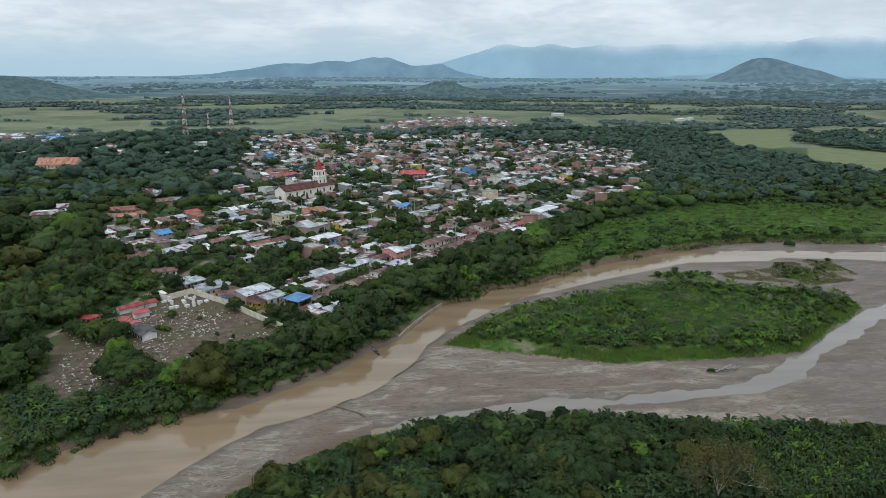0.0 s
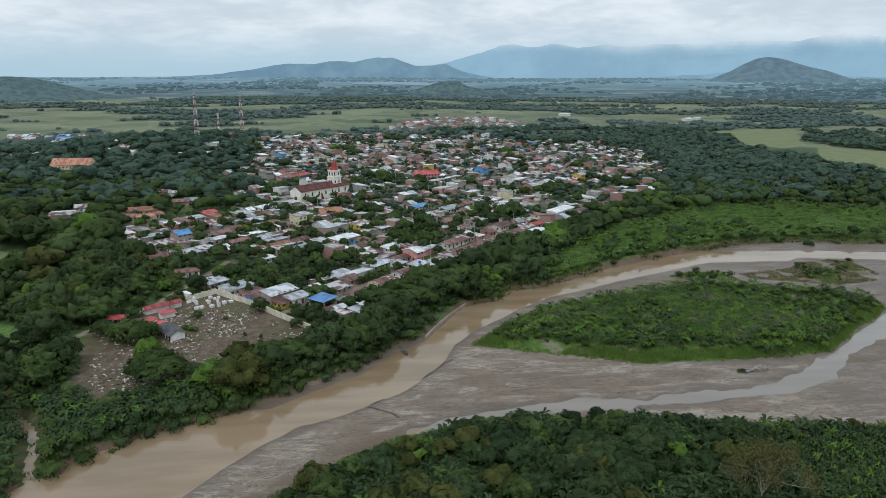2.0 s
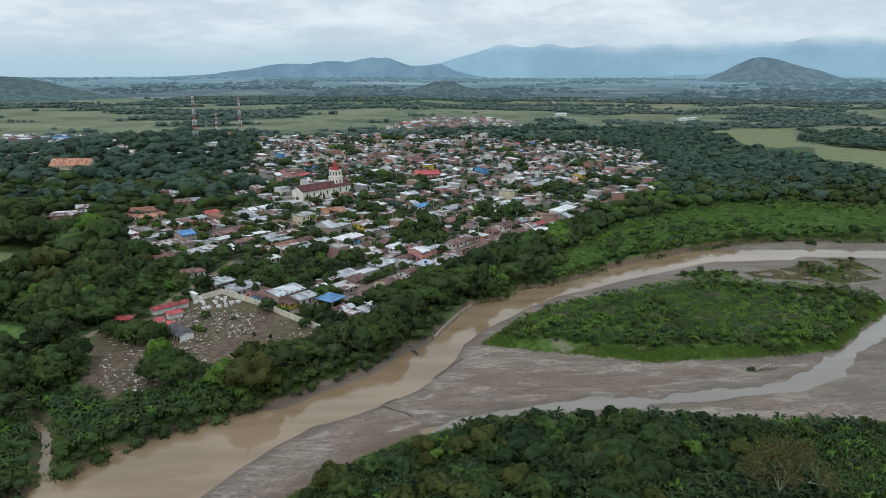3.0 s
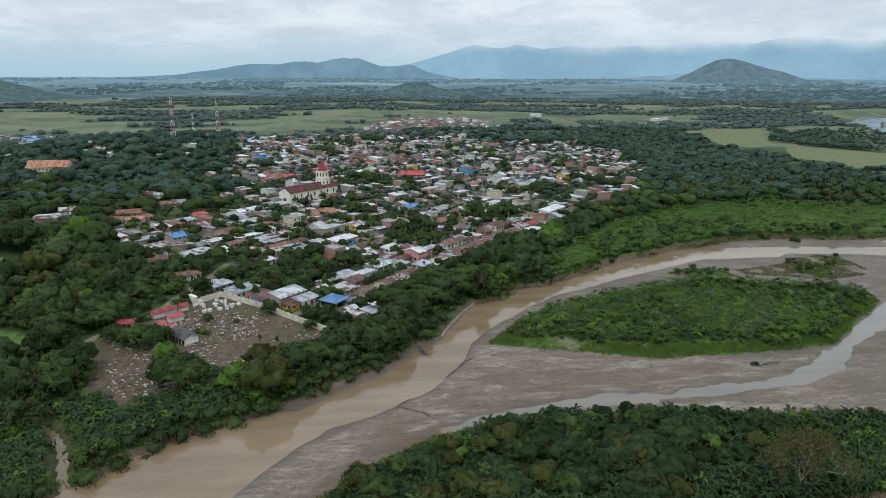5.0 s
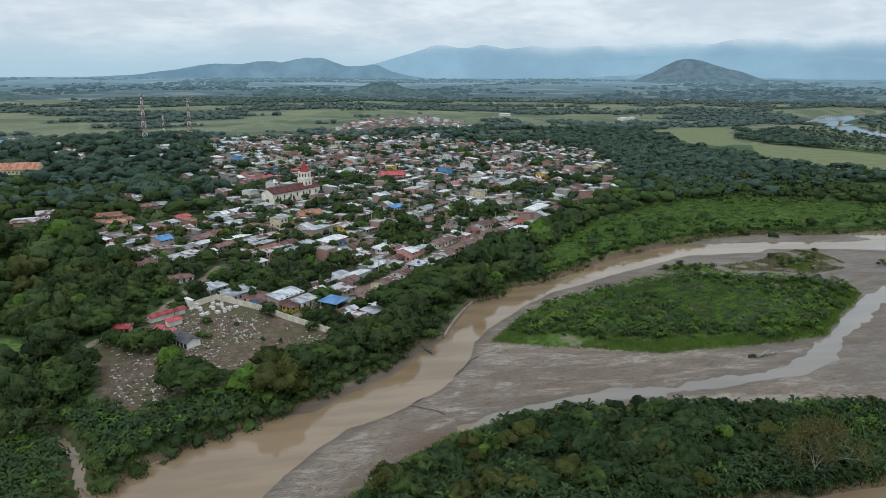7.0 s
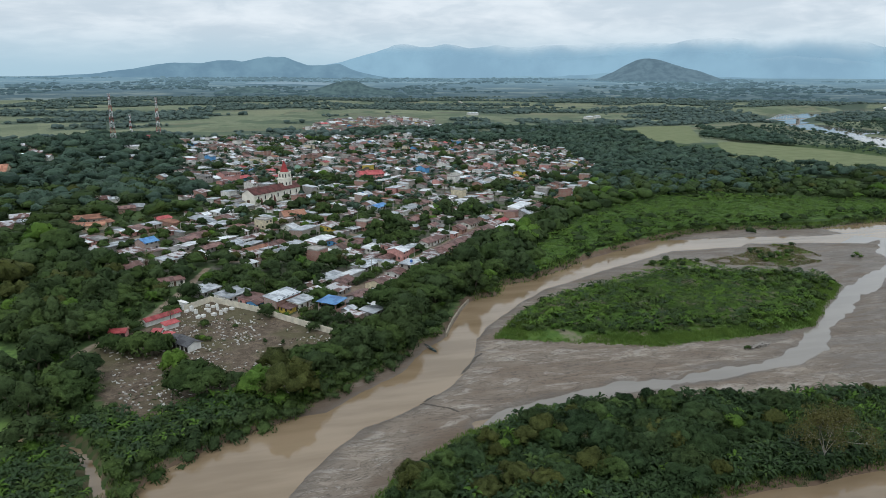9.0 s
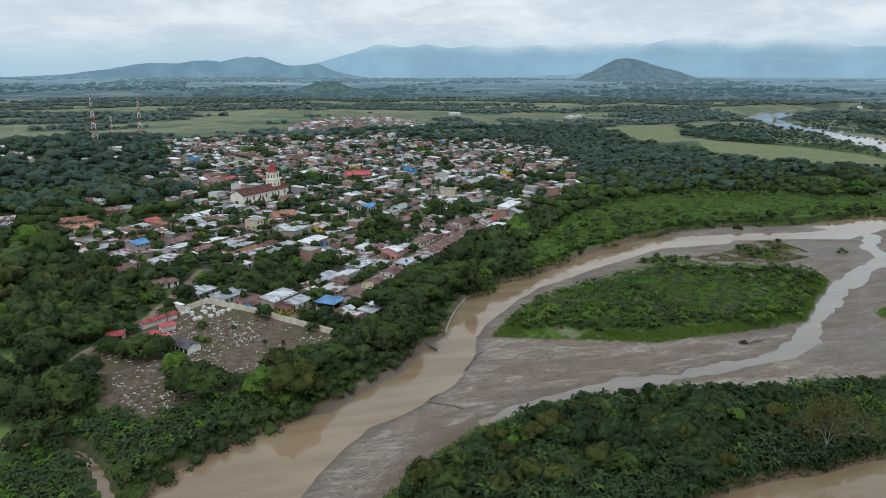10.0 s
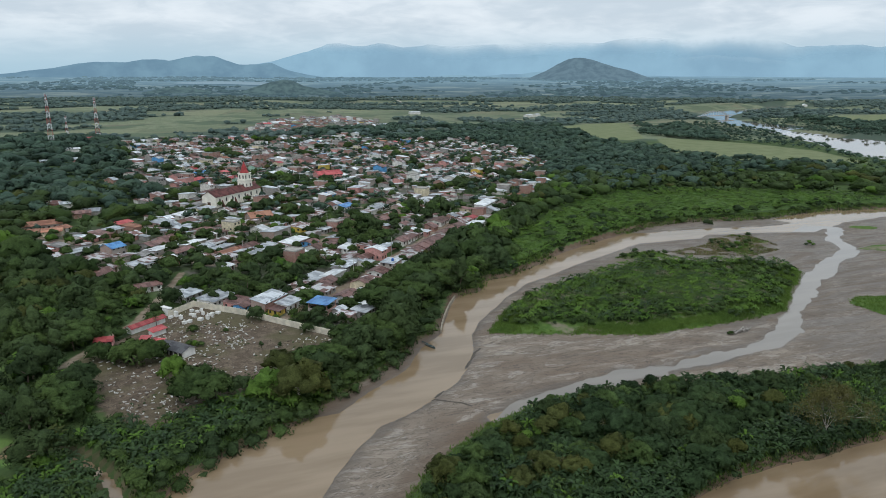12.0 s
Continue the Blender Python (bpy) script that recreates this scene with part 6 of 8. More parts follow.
def named_houses():
    rng = np.random.default_rng(11)
    t = TOWN_TURN
    house(-37.5, 285.0, t, 14.0, 6.5, 4.6, "shed", "brick", "zinc", rng, rise=1.0, z=2.5, label="two-storey raw brick house with a tilted grey metal roof")
    house(-30.0, 282.5, t, 10, 6, 2.8, "shed", "white", "zinc", rng, label="low house with patched grey metal roof behind a wall")
    house(-35.0, 277.6, t, 7, 4.5, 2.1, "shed", "yellow", "rust", rng, label="low yellow house with a rusty metal roof")
    house(-47.5, 284.5, t, 6, 5, 2.7, "gable", "blue", "rust", rng, label="low bright blue house with a dark rusty roof")
    house(-49.5, 290.5, t, 9, 6, 2.7, "shed", "pink", "rust", rng)
    house(-57.0, 297.5, t, 13, 8, 2.8, "shed", "white", "zinc", rng)
    house(-68.0, 305.0, t, 10, 7, 2.8, "shed", "grey", "zinc", rng)
    house(-84.0, 322.0, 0.3, 11, 7, 2.6, "gable", "white", "rust", rng, label="low house with a rusty roof beside a dirt road")
    # open upper floor under a blue roof
    root = tagged(new("house"), "brick house with an open upper floor under a blue metal roof", "house", "town houses")
    root.matrix_basis = pose(-19.0, 271.0, ground_z(-19, 271), 0, 0, -42)
    part("wall", shed_walls(8.5, 7, 3.4, 0), WALLS["brick"], root)
    for px in (-4, 4):
        for py in (-3.2, 3.2):
            part("post", box(px - 0.15, px + 0.15, py - 0.15, py + 0.15, 3.4, 5.6), WALLS["brick"], root)
    part("roof", shed_roof(8.7, 7.2, 5.5, 0.4), ROOFS["blue"], root, "bright blue sheet roof")
    BUILT.append((-19, 271, 5.5))
    house(-12.0, 262.0, t - 1.57, 7, 5, 2.6, "shed", "brick", "mixed", rng)
    house(-13.0, 268.5, t, 5, 4, 2.6, "gable", "grey", "zinc", rng)
    house(-4.0, 266.0, t, 8, 6, 2.5, "shed", "grey", "zinc", rng)
    tank = tagged(new("water_tank"), "blue plastic water tank standing on a flat roof", "tank")
    house(22.0, 316.5, t - math.pi / 2, 7, 8, 5.4, "shed", "brick", "zinc", rng, rise=0.3, label="two-storey raw brick house with a blue water tank")
    tank.matrix_basis = pose(22.5, 315.5, ground_z(22, 316.5) + 5.65)
    ang = [6.283 * k / 12 for k in range(12)]
    prof = [(0.62, 0.0), (0.68, 0.3), (0.66, 0.9), (0.4, 1.15), (0.2, 1.25)]
    part("body", ([(r * math.cos(a), r * math.sin(a), zz) for r, zz in prof for a in ang], [(12 * i + k, 12 * i + (k + 1) % 12, 12 * i + 12 + (k + 1) % 12, 12 * i + 12 + k) for i in range(4) for k in range(12)] + [tuple(range(48, 60))]), TANK_BLUE, tank)
    house(121, 432, t, 24, 7, 4.2, "shed", "white", "white", rng, label="long white-walled hall with a bright white metal roof")
    house(-247, 617, 0.03, 31, 17, 3.6, "gable", "cream", "tile", rng, label="large hall with an orange clay tile roof among trees", rise=4.6)
    house(47, 592, t - 0.6, 21, 13, 5.2, "gable", "pink", "red", rng, label="large hall with a bright red metal roof", rise=2.6)
    house(-25, 441, 0.25, 14, 11, 3.2, "gable", "brick", "tile", rng, rise=2.4)
    house(-143, 452, 0.3, 20, 10, 3.2, "gable", "brick", "tile", rng, label="long house with an orange clay tile roof among trees")
    for lane in PLOTS.values():
        for x, y, w, d, look_, *high in lane:
            roof, wall = look_.split()
            wall = "pink" if wall == "red" else wall
            roof = str(rng.choice(["mixed", "rust"])) if roof in ("zinc", "white") and rng.uniform() < 0.3 else "mixed" if roof == "rust" and rng.uniform() < 0.4 else roof
            h = high[0] if high else rng.uniform(2.2, 2.7)
            style = "gable" if roof in ("rust", "red", "tile", "brown", "blue") else "shed"
            house(x, y, t + rng.uniform(-0.06, 0.06) + (math.pi if style == "shed" and rng.uniform() < 0.4 else 0), w, d, h, style, wall, roof, rng, detail=y < 480)
    # houses along the wood's edge and on the rise
    for x, y, w, d, look_ in WOOD_HOUSES:
        roof, wall = look_.split()
        house(x, y, rng.uniform(-0.3, 0.3), w, d, 2.8, "gable", wall, roof, rng, False, "houses in the wood")
    for row, looks in ((HAMLET_WEST, ("zinc brick", "rust brick", "mixed grey", "white white")), (HAMLET_RISE, ("zinc white", "blue brick", "zinc brick", "mixed brick")), (HAMLET_WOOD, ("zinc grey", "mixed brick", "rust brick"))):
        for k, (x, y) in enumerate(row):
            for dx, dy in ((0, 0), (rng.uniform(11, 17), rng.uniform(-5, 5)), (rng.uniform(-9, 4), rng.uniform(10, 16)))[:1 if row is HAMLET_WOOD else 3]:
                roof, wall = looks[int(rng.integers(0, len(looks)))].split()
                house(x + dx, y + dy, rng.uniform(-0.3, 0.3), rng.uniform(9, 15), rng.uniform(7, 9), 5.2 if rng.uniform() < 0.25 else rng.uniform(2.6, 3.2), "gable" if rng.uniform() < 0.5 else "shed", wall, roof, rng, joined=True)
    for x, y in ((60, 1190), (85, 1205), (660, 1420), (690, 1440), (420, 1500), (1500, 1450), (-160, 845)):
        house(x, y, rng.uniform(0, 1), 24, 11, 4.5, "gable", "white", "red" if x in (60, -160) else "white", rng, False, "far sheds", joined=True)


def white_sheet():
    bm = bmesh.new()
    bmesh.ops.create_grid(bm, x_segments=8, y_segments=8, size=1.5)
    for v in bm.verts:
        v.co.z = 0.5 * float(rough(v.co.x + 9, v.co.y + 4, 1.2, 2)) + 0.25 * abs(v.co.x)
        v.co.x *= 1.0 + 0.25 * math.sin(2.3 * v.co.y)
    me = bpy.data.meshes.new("plastic_sheet")
    bm.to_mesh(me), bm.free()
    me.materials.append(TARP)
    ob = tagged(new("plastic_sheet", me), "crumpled white plastic sheet thrown over a shed roof", "sheet")
    ob.matrix_basis = pose(-4.0, 266.0, ground_z(-4, 266) + 4.2, 4, 0, 20)
    ob.scale = (1.0, 1.0, 1.3)


church()
cemetery()
named_houses()
white_sheet()
lattice_mast(-184, 781, 74.0, 2.6, "tall red and white lattice radio mast on a wooded rise")
lattice_mast(-151, 863, 67.4, 2.6, "red and white lattice radio mast on a wooded rise")
lattice_mast(-186, 901, 47.0, 1.8, "shorter red and white lattice radio mast")
dirt_track([(720, 2820), (666, 2546), (597, 2221), (537, 1932)])
bridge()
boat()
driftwood()
revetment()
sand_scarp()

# ---- rows of houses along the street grid ----
LAST_SINGLE = 530.0


def town_rows():
    rng = np.random.default_rng(21)
    roof_names = ["zinc", "white", "mixed", "rust", "brown", "grey", "tile", "blue", "red"]
    roof_odds = np.array([0.29, 0.16, 0.21, 0.18, 0.06, 0.06, 0.014, 0.012, 0.012])
    roof_odds = roof_odds / roof_odds.sum()
    wall_names = ["brick", "white", "cream", "grey", "blue", "pink", "yellow", "green"]
    wall_odds = [0.36, 0.24, 0.06, 0.18, 0.015, 0.12, 0.008, 0.017]
    for bu in range(-4, 15):
        for bv in range(-6, 15):
            u0, v0 = bu * BLOCK_U, bv * BLOCK_V
            row_roof = rng.choice(roof_names, p=roof_odds)
            # two rows back to back, yards between them
            for su, sv, du, turn in ((u0 + STREET / 2, v0 + STREET / 2, 1, 0.0), (u0 + BLOCK_U - STREET / 2, v0 + BLOCK_V - STREET / 2, -1, math.pi)):
                s = rng.uniform(0, 2)
                while s < BLOCK_U - STREET - 4:
                    w, d = rng.uniform(4.6, 8.4), rng.uniform(6.5, 10.5)
                    cu, cv = su + du * (s + w / 2), sv + du * (d / 2 + rng.uniform(0, 0.8))
                    s += w + (0.05 if rng.uniform() < 0.75 else rng.uniform(0.5, 4))
                    x, y = from_town(cu, cv)
                    spot = np.array(x), np.array(y)
                    if y > 480 and x < 60:
                        # the town frays out at its edge
                        spot = spot[0] + 55 * (rough(x, y, 46, 61, 2) - 0.5), spot[1] + 55 * (rough(x, y, 46, 62, 2) - 0.5)
                    if rng.uniform() > (0.45 if y > 1050 else 0.93) or not (inside(*spot, TOWN) or inside(*spot, SUBURB)) or in_grove(*spot) or in_clump(x, y):
                        continue
                    if not free_spot(x, y, math.hypot(w, d) / 2 * 0.8):
                        continue
                    roof = row_roof if rng.uniform() < 0.35 else rng.choice(roof_names, p=roof_odds)
                    tall = rng.uniform() < (0.0 if y < 330 else 0.09 if y < 480 else 0.27)
                    style = "flat" if tall and rng.uniform() < 0.3 else ("gable" if rng.uniform() < 0.5 else "shed")
                    single = y < LAST_SINGLE
                    front = y < 430
                    house(x, y, TOWN_TURN + turn, w, d, rng.uniform(5.2, 5.8) if tall else rng.uniform(2.2, 2.7), style, str(rng.choice(wall_names, p=wall_odds)), str(roof), rng, detail=front, joined=not single)
                    # sheds behind, roof after roof
                    deep = d / 2 + rng.uniform(0.1, 1.5)
                    for k in range(2):
                        if rng.uniform() < (0.85, 0.45)[k]:
                            back = rng.uniform(3, 6.5)
                            ww = w * rng.uniform(0.5, 1.0)
                            off = rng.uniform(-1, 1) * (w - ww) / 2
                            bx, by = from_town(cu + off, cv + du * (deep + back / 2))
                            deep += back + rng.uniform(0.1, 1.0)
                            if in_clump(bx, by, 0.8):
                                continue
                            lean = str(rng.choice(["zinc", "mixed", "grey", "rust", "white"], p=[0.25, 0.30, 0.08, 0.27, 0.1]))
                            house(bx, by, TOWN_TURN + turn + math.pi * int(rng.integers(0, 2)), ww, back, rng.uniform(1.9, 2.3), "shed", str(rng.choice(["brick", "grey", "white"])), lean, rng, False,
                                  "back sheds", label=f"low lean-to shed with a {ROOF_WORDS[lean]} roof", name="shed", joined=not single)


town_rows()
join_far_houses()

# ---- trees, plantain groves, grass ----
HOUSE_XY = np.array([(a, b) for a, b, c in BUILT])
HOUSE_R = np.array([c for a, b, c in BUILT])


def clear_of_houses(x, y, r, share=0.72):
    ok = np.ones(len(x), bool)
    for k in range(0, len(x), 400):
        d = np.hypot(x[k:k + 400, None] - HOUSE_XY[None, :, 0], y[k:k + 400, None] - HOUSE_XY[None, :, 1])
        ok[k:k + 400] = np.all(d > (HOUSE_R * share)[None] + (r if np.isscalar(r) else r[k:k + 400, None]) * 0.5, axis=1)
    return ok


def vista(x, y):
    """Open ground before the houses of the wood and the long tiled roof."""
    shut = np.zeros(np.shape(x), bool)
    for a, b, w in [(h[0], h[1], h[2]) for h in WOOD_HOUSES] + [(x_, y_, 18) for x_, y_ in HAMLET_WEST + HAMLET_RISE + HAMLET_WOOD] + [(-251, 621, 34), (-216, 559, 20), (-95, 519, 26), (-120, 470, 16)]:
        n = math.hypot(a + 40, b)
        ux, uy = (-40 - a) / n, -b / n
        along_, off = (x - a) * ux + (y - b) * uy, np.abs((x - a) * uy - (y - b) * ux)
        shut |= (along_ > -5) & (along_ < 0.036 * b) & (off < w * 0.5)
    return shut


def clump_trees(rng):
    """Trees of the clumps: places and scales."""
    xs, ys, ss = [], [], []
    for a, b, r in CLUMPS:
        n = 1 if r < 5.6 else int(round((r / 4.6) ** 2 * 1.25))
        for k in range(n):
            t, q = rng.uniform(0, 6.283), (0 if n == 1 else r * 0.72 * math.sqrt(rng.uniform()))
            xs.append(a + q * math.cos(t)), ys.append(b + q * math.sin(t))
            ss.append(r / 4.6 if n == 1 else rng.uniform(0.75, 1.45))
    return np.array(xs), np.array(ys), np.array(ss)


def on_street(x, y):
    u, v = to_town(x, y)
    du = np.abs((u + BLOCK_U / 2) % BLOCK_U - BLOCK_U / 2)
    dv = np.abs((v + BLOCK_V / 2) % BLOCK_V - BLOCK_V / 2)
    return np.minimum(du, dv) < 1.5


TREES = [tree_template("tree", "broad dark green tree with a dense uneven crown", DARK, 101, 5.4, 5.8, 1.4, 36, 1250, 0.28),
         tree_template("tree", "spreading mid-green tree with a wide loose crown", MID, 102, 6.0, 4.8, 1.6, 40, 1300, 0.28),
         tree_template("tree", "tall narrow dark green tree", DARK, 103, 3.4, 7.6, 1.0, 28, 900, 0.26),
         tree_template("tree", "rounded bright green tree", BRIGHT, 104, 4.8, 5.2, 1.0, 32, 1100, 0.27),
         tree_template("tree", "olive-brown thinly leaved tree", OLIVE, 105, 5.2, 5.2, 1.6, 32, 1100, 0.24, bark=BARK_PALE)]
BUSHES = [tree_template("bush", "rounded dense dark green bush", MID, 111, 2.6, 2.6, 0.2, 15, 480, 0.21, 0.10, level=2),
          tree_template("bush", "loose bright green bush", BRIGHT, 112, 2.4, 2.4, 0.2, 15, 480, 0.21, 0.10, level=2),
          tree_template("bush", "loose grey-green feathery bush", OLIVE, 113, 2.8, 3.2, 0.3, 15, 480, 0.21, 0.10, level=2)]
SPIT_TREES = [tree_template("tree", "broad deep green tree on a river spit", DEEP, 121, 5.0, 5.0, 0.6, 34, 1500, 0.24), tree_template("tree", "loose deep green tree hung with creepers", DARK, 122, 4.2, 6.0, 0.5, 33, 1400, 0.24),
              tree_template("tree", "feathery yellow-green tree on a river spit", OLIVE, 123, 4.2, 4.6, 0.5, 32, 1700, 0.19), tree_template("tree", "rounded mid-green tree on a river spit", MID, 124, 4.4, 4.8, 0.5, 32, 1400, 0.22)]
SPIT_BUSHES = [tree_template("bush", "dense deep green bush on a river spit", DEEP, 131, 2.6, 2.8, 0.2, 15, 620, 0.20, 0.10, level=2), tree_template("bush", "loose mid-green bush on a river spit", MID, 132, 2.4, 2.6, 0.2, 15, 620, 0.20, 0.10, level=2),
               tree_template("bush", "grey-green feathery bush on a river spit", OLIVE, 133, 2.6, 3.2, 0.2, 15, 700, 0.17, 0.10, level=2), tree_template("bush", "bright green leafy bush on a river spit", BRIGHT, 134, 2.4, 2.4, 0.2, 15, 620, 0.20, 0.10, level=2)]
USED = set()


def set_tree(kind, x, y, scale, turn, tall=1.0):
    m = pose(x, y, ground_z(x, y) - 0.1, 0, 0, turn)
    if kind.name in USED:
        ob = copy_thing(kind, m)
    else:
        USED.add(kind.name)
        ob = kind
        ob.matrix_basis = m
    ob.scale = (scale, scale, scale * tall)
    return ob


def shapes_for(seed, count, n, leaves, size, wide=5.0, tall=5.6, base=1.2, level=2, body=0.84):
    out = []
    for k in range(count):
        v1, f1, n1, v2, f2, n2 = crown_shape(np.random.default_rng(seed + k), n, wide, tall, base, leaves, size, level, body)
        out.append([(v1, f1, n1), (v2, f2, n2)])
    return out


def limb_tubes(rng, levels, length, girth, spread):
    """Forking limbs as (start, end, girth, girth) from the ground up."""
    tubes, tips = [], [(np.zeros(3), np.array([0, 0, 1.0]), length, girth)]
    ends = []
    for lv in range(levels):
        nxt = []
        for p, d, ln, g in tips:
            q = p + d * ln
            tubes.append((p, q, g, g * 0.66))
            for k in range(3 if lv else 4):
                e = unit(d + rng.normal(scale=spread, size=3) + np.array([0, 0, 0.30]))
                nxt.append((q, e, ln * rng.uniform(0.62, 0.85), g * 0.6))
        tips = nxt
    ends = [p + d * ln for p, d, ln, g in tips]
    tubes += [(p, p + d * ln, g, g * 0.3) for p, d, ln, g in tips]
    return tubes, np.array(ends)


def tube_mesh(name, tubes, mat, sides=4):
    vs, fs = [], []
    for n, (p, q, ra, rb) in enumerate(tubes):
        d = unit(q - p)
        s = unit(np.cross(d, [0.31, 0.87, 0.2]))
        t = np.cross(d, s)
        ang = np.linspace(0, 2 * math.pi, sides, endpoint=False)
        ring = np.cos(ang)[:, None] * s + np.sin(ang)[:, None] * t
        vs.append(np.concatenate([p + ring * ra, q + ring * rb]))
        fs += [(n * 2 * sides + k, n * 2 * sides + (k + 1) % sides, n * 2 * sides + sides + (k + 1) % sides, n * 2 * sides + sides + k) for k in range(sides)]
    return raw_mesh(name, [(np.concatenate(vs), np.array(fs), 0)], [mat])


def bare_tree(name, label, x, y, seed, length, girth, leaves, size, spread=0.5, levels=4, sunk=0.1):
    """A pale-limbed tree with little foliage left."""
    rng = np.random.default_rng(seed)
    root = tagged(new(name), label, "tree")
    tubes, ends = limb_tubes(rng, levels, length, girth, spread)
    limbs = new("branch_frame", tube_mesh("branch_frame", tubes, BARK_PALE))
    limbs.parent = root
    if leaves:
        v, f = leaf_quads(rng, ends, np.full(len(ends), length * 0.30), leaves, size)
        crown = new("crown", raw_mesh("crown", [(v, f, 0)], [LEAF_DRY]))
        crown.parent = root
    root.matrix_basis = pose(x, y, ground_z(x, y) - sunk)


def palm(label, height, seed, dry=False):
    """A palm: slender ringed trunk and a head of drooping feather leaves."""
    rng = np.random.default_rng(seed)
    root = tagged(new("palm"), label, "palm")
    v, f = stalk_shape(height, 0.20, 7)
    t = new("trunk", raw_mesh("trunk", [(v, f, 0)], [BARK]))
    t.parent = root
    frond = None
    for k in range(18):
        if frond is None:
            vs, fs = [], []
            for j in range(11):
                s = j / 10
                c = np.array([3.6 * s, 0, 1.0 * s - 2.1 * s * s])
                ln = 0.95 * math.sin(math.pi * (0.15 + 0.8 * s))
                for side in (-1, 1):
                    n = len(vs)
                    vs += [c + [-0.10, 0, 0], c + [0.12, 0, 0], c + [0.30, side * ln, -0.35 * ln]]
                    fs.append((n, n + 1, n + 2))
            frond = raw_mesh("frond", [(np.array(vs), np.array(fs), 0)], [LEAF_OLIVE if dry else LEAF_MID])
        o = new("frond", frond)
        o.parent = root
        o.matrix_basis = pose(0, 0, height, 0, rng.uniform(-48, 38), k * 137.5)
    return root


def room_beside(x, y, big, reach):
    """Which trees stand clear of the great crowns."""
    ok = np.ones(len(x), bool)
    gx, gy = x[big], y[big]
    for k in range(0, len(x), 400):
        d = np.hypot(x[k:k + 400, None] - gx[None], y[k:k + 400, None] - gy[None])
        ok[k:k + 400] = np.all((d > reach) | (d < 0.01), axis=1)
    return ok | big


def woods():
    rng = np.random.default_rng(77)
    mid, low, tiny = shapes_for(200, 7, 30, 300, 0.38, level=3), shapes_for(300, 9, 22, 90, 0.50, base=0.8), shapes_for(400, 9, 16, 44, 0.75, base=0.4, level=1)
    grand = shapes_for(350, 8, 60, 280, 0.66, 10.5, 8.0, 0.6)

    def tree_slots(n, odds):
        return rng.choice([DARK, MID, BRIGHT, OLIVE], n, p=odds)

    # marked trees of the cemetery and the bank below it: kind, place, scale, height
    for k, x, y, s, tall in ((1, -67, 213, 1.05, 0.95), (3, -72.5, 228, 0.8, 1.0), (1, -63, 209, 0.95, 0.9), (0, -54, 211, 0.6, 0.9), (3, -47, 205, 0.95, 1.0), (4, -39, 200, 1.15, 1.05), (0, -30, 212, 1.0, 1.0),
                             (1, -25, 220, 1.05, 0.95), (0, -33, 221, 0.8, 0.9), (0, -28, 254, 0.55, 1.0), (2, -58, 297, 0.75, 0.95), (2, -51, 292, 0.75, 0.9), (0, -23, 263, 0.6, 1.0), (2, -18, 259, 0.55, 1.0), (2, -14, 258, 0.6, 1.0),
                             (0, -44, 274, 0.75, 0.95), (2, -45, 245, 0.28, 1.1), (2, -39, 243, 0.28, 1.0), (0, -74, 300, 0.6, 1.1), (1, -71, 306, 0.6, 1.0), (0, -14, 228, 1.1, 1.0), (1, -7, 239, 1.1, 1.0), (0, 4, 250, 1.15, 1.05), (1, -16, 234, 1.1, 0.95), (0, -20, 223, 1.0, 1.0)):
        set_tree(TREES[k], x, y, s * (1.5 if y < 240 and x < -35 else 1.35 if y < 240 else 1.0), rng.uniform(0, 360), tall)
    for k, x, y, s in ((0, -95.5, 251.5, 2.1), (0, -90, 248, 1.9), (0, -86, 246, 2.8), (0, -79.5, 245, 2.7), (1, -77, 249, 0.7), (0, -66.4, 267.6, 1.0), (0, -68.0, 255.6, 0.65), (1, -66.2, 254.6, 0.7), (0, -64.3, 253.4, 0.65), (0, -55.4, 264.5, 0.5), (0, -81, 284, 0.9), (0, -78, 289, 0.8)):
        set_tree(BUSHES[k], x, y, s, rng.uniform(0, 360))

    # single trees near the river and the nearest streets
    x, y = jittered(-135, 135, 186, 430, 7.8, rng)
    s = survey(x, y)
    bank = -depth(x, y, BED)
    wood_left = (x < -103) | ((x < -98) & (y < 262)) | (depth(x, y, ROAD + [(-300, 343), (-300, 250)]) > 3.5)
    riverside = (bank > np.where(x > 12, 6.0, 2.0)) & (bank < 24) & (y > 216) & (y < 310)
    yards = inside(x, y, TOWN) & (rough(x, y, 25, 17) > 0.38)
    ok = (bank > 2.0) & (s["creek"] < -2.5) & (depth(x, y, CEMETERY) < -1.5) & (line_dist(x, y, ROAD) > 4.2) & (line_dist(x, y, HIGH_STREET) > 3.8)
    ok &= (depth(x, y, PLANTAIN) < 2) & ~in_glade(x, y) & (riverside | in_grove(x, y) | wood_left | yards | (y > 300))
    ok &= line_dist(x, y, [(19, 241.5), (27, 257.5), (39, 277)]) > 7.0
    ok &= ~((y < 212) & (x < -45) & (bank < 40) & (x > -100))
    ok &= ~(on_street(x, y) & inside(x, y, TOWN) & ~in_grove(x, y))
    ok &= clear_of_houses(x, y, np.where(yards, 0.3, 3.6), 0.6)
    ok &= line_dist(x, y, [(-75, 287), (-65.6, 295.5), (-16.6, 244.3)]) > 5.0
    ok &= (line_dist(x, y, [(-4, 266), (-6, 252)]) > 4.5) & (np.hypot(x - BOAT_AT[0], y - BOAT_AT[1]) > 9)
    x, y, bank = x[ok], y[ok], bank[ok]
    near = np.argsort(np.hypot(x + 25, y - 10))
    cx, cy, cs = clump_trees(rng)
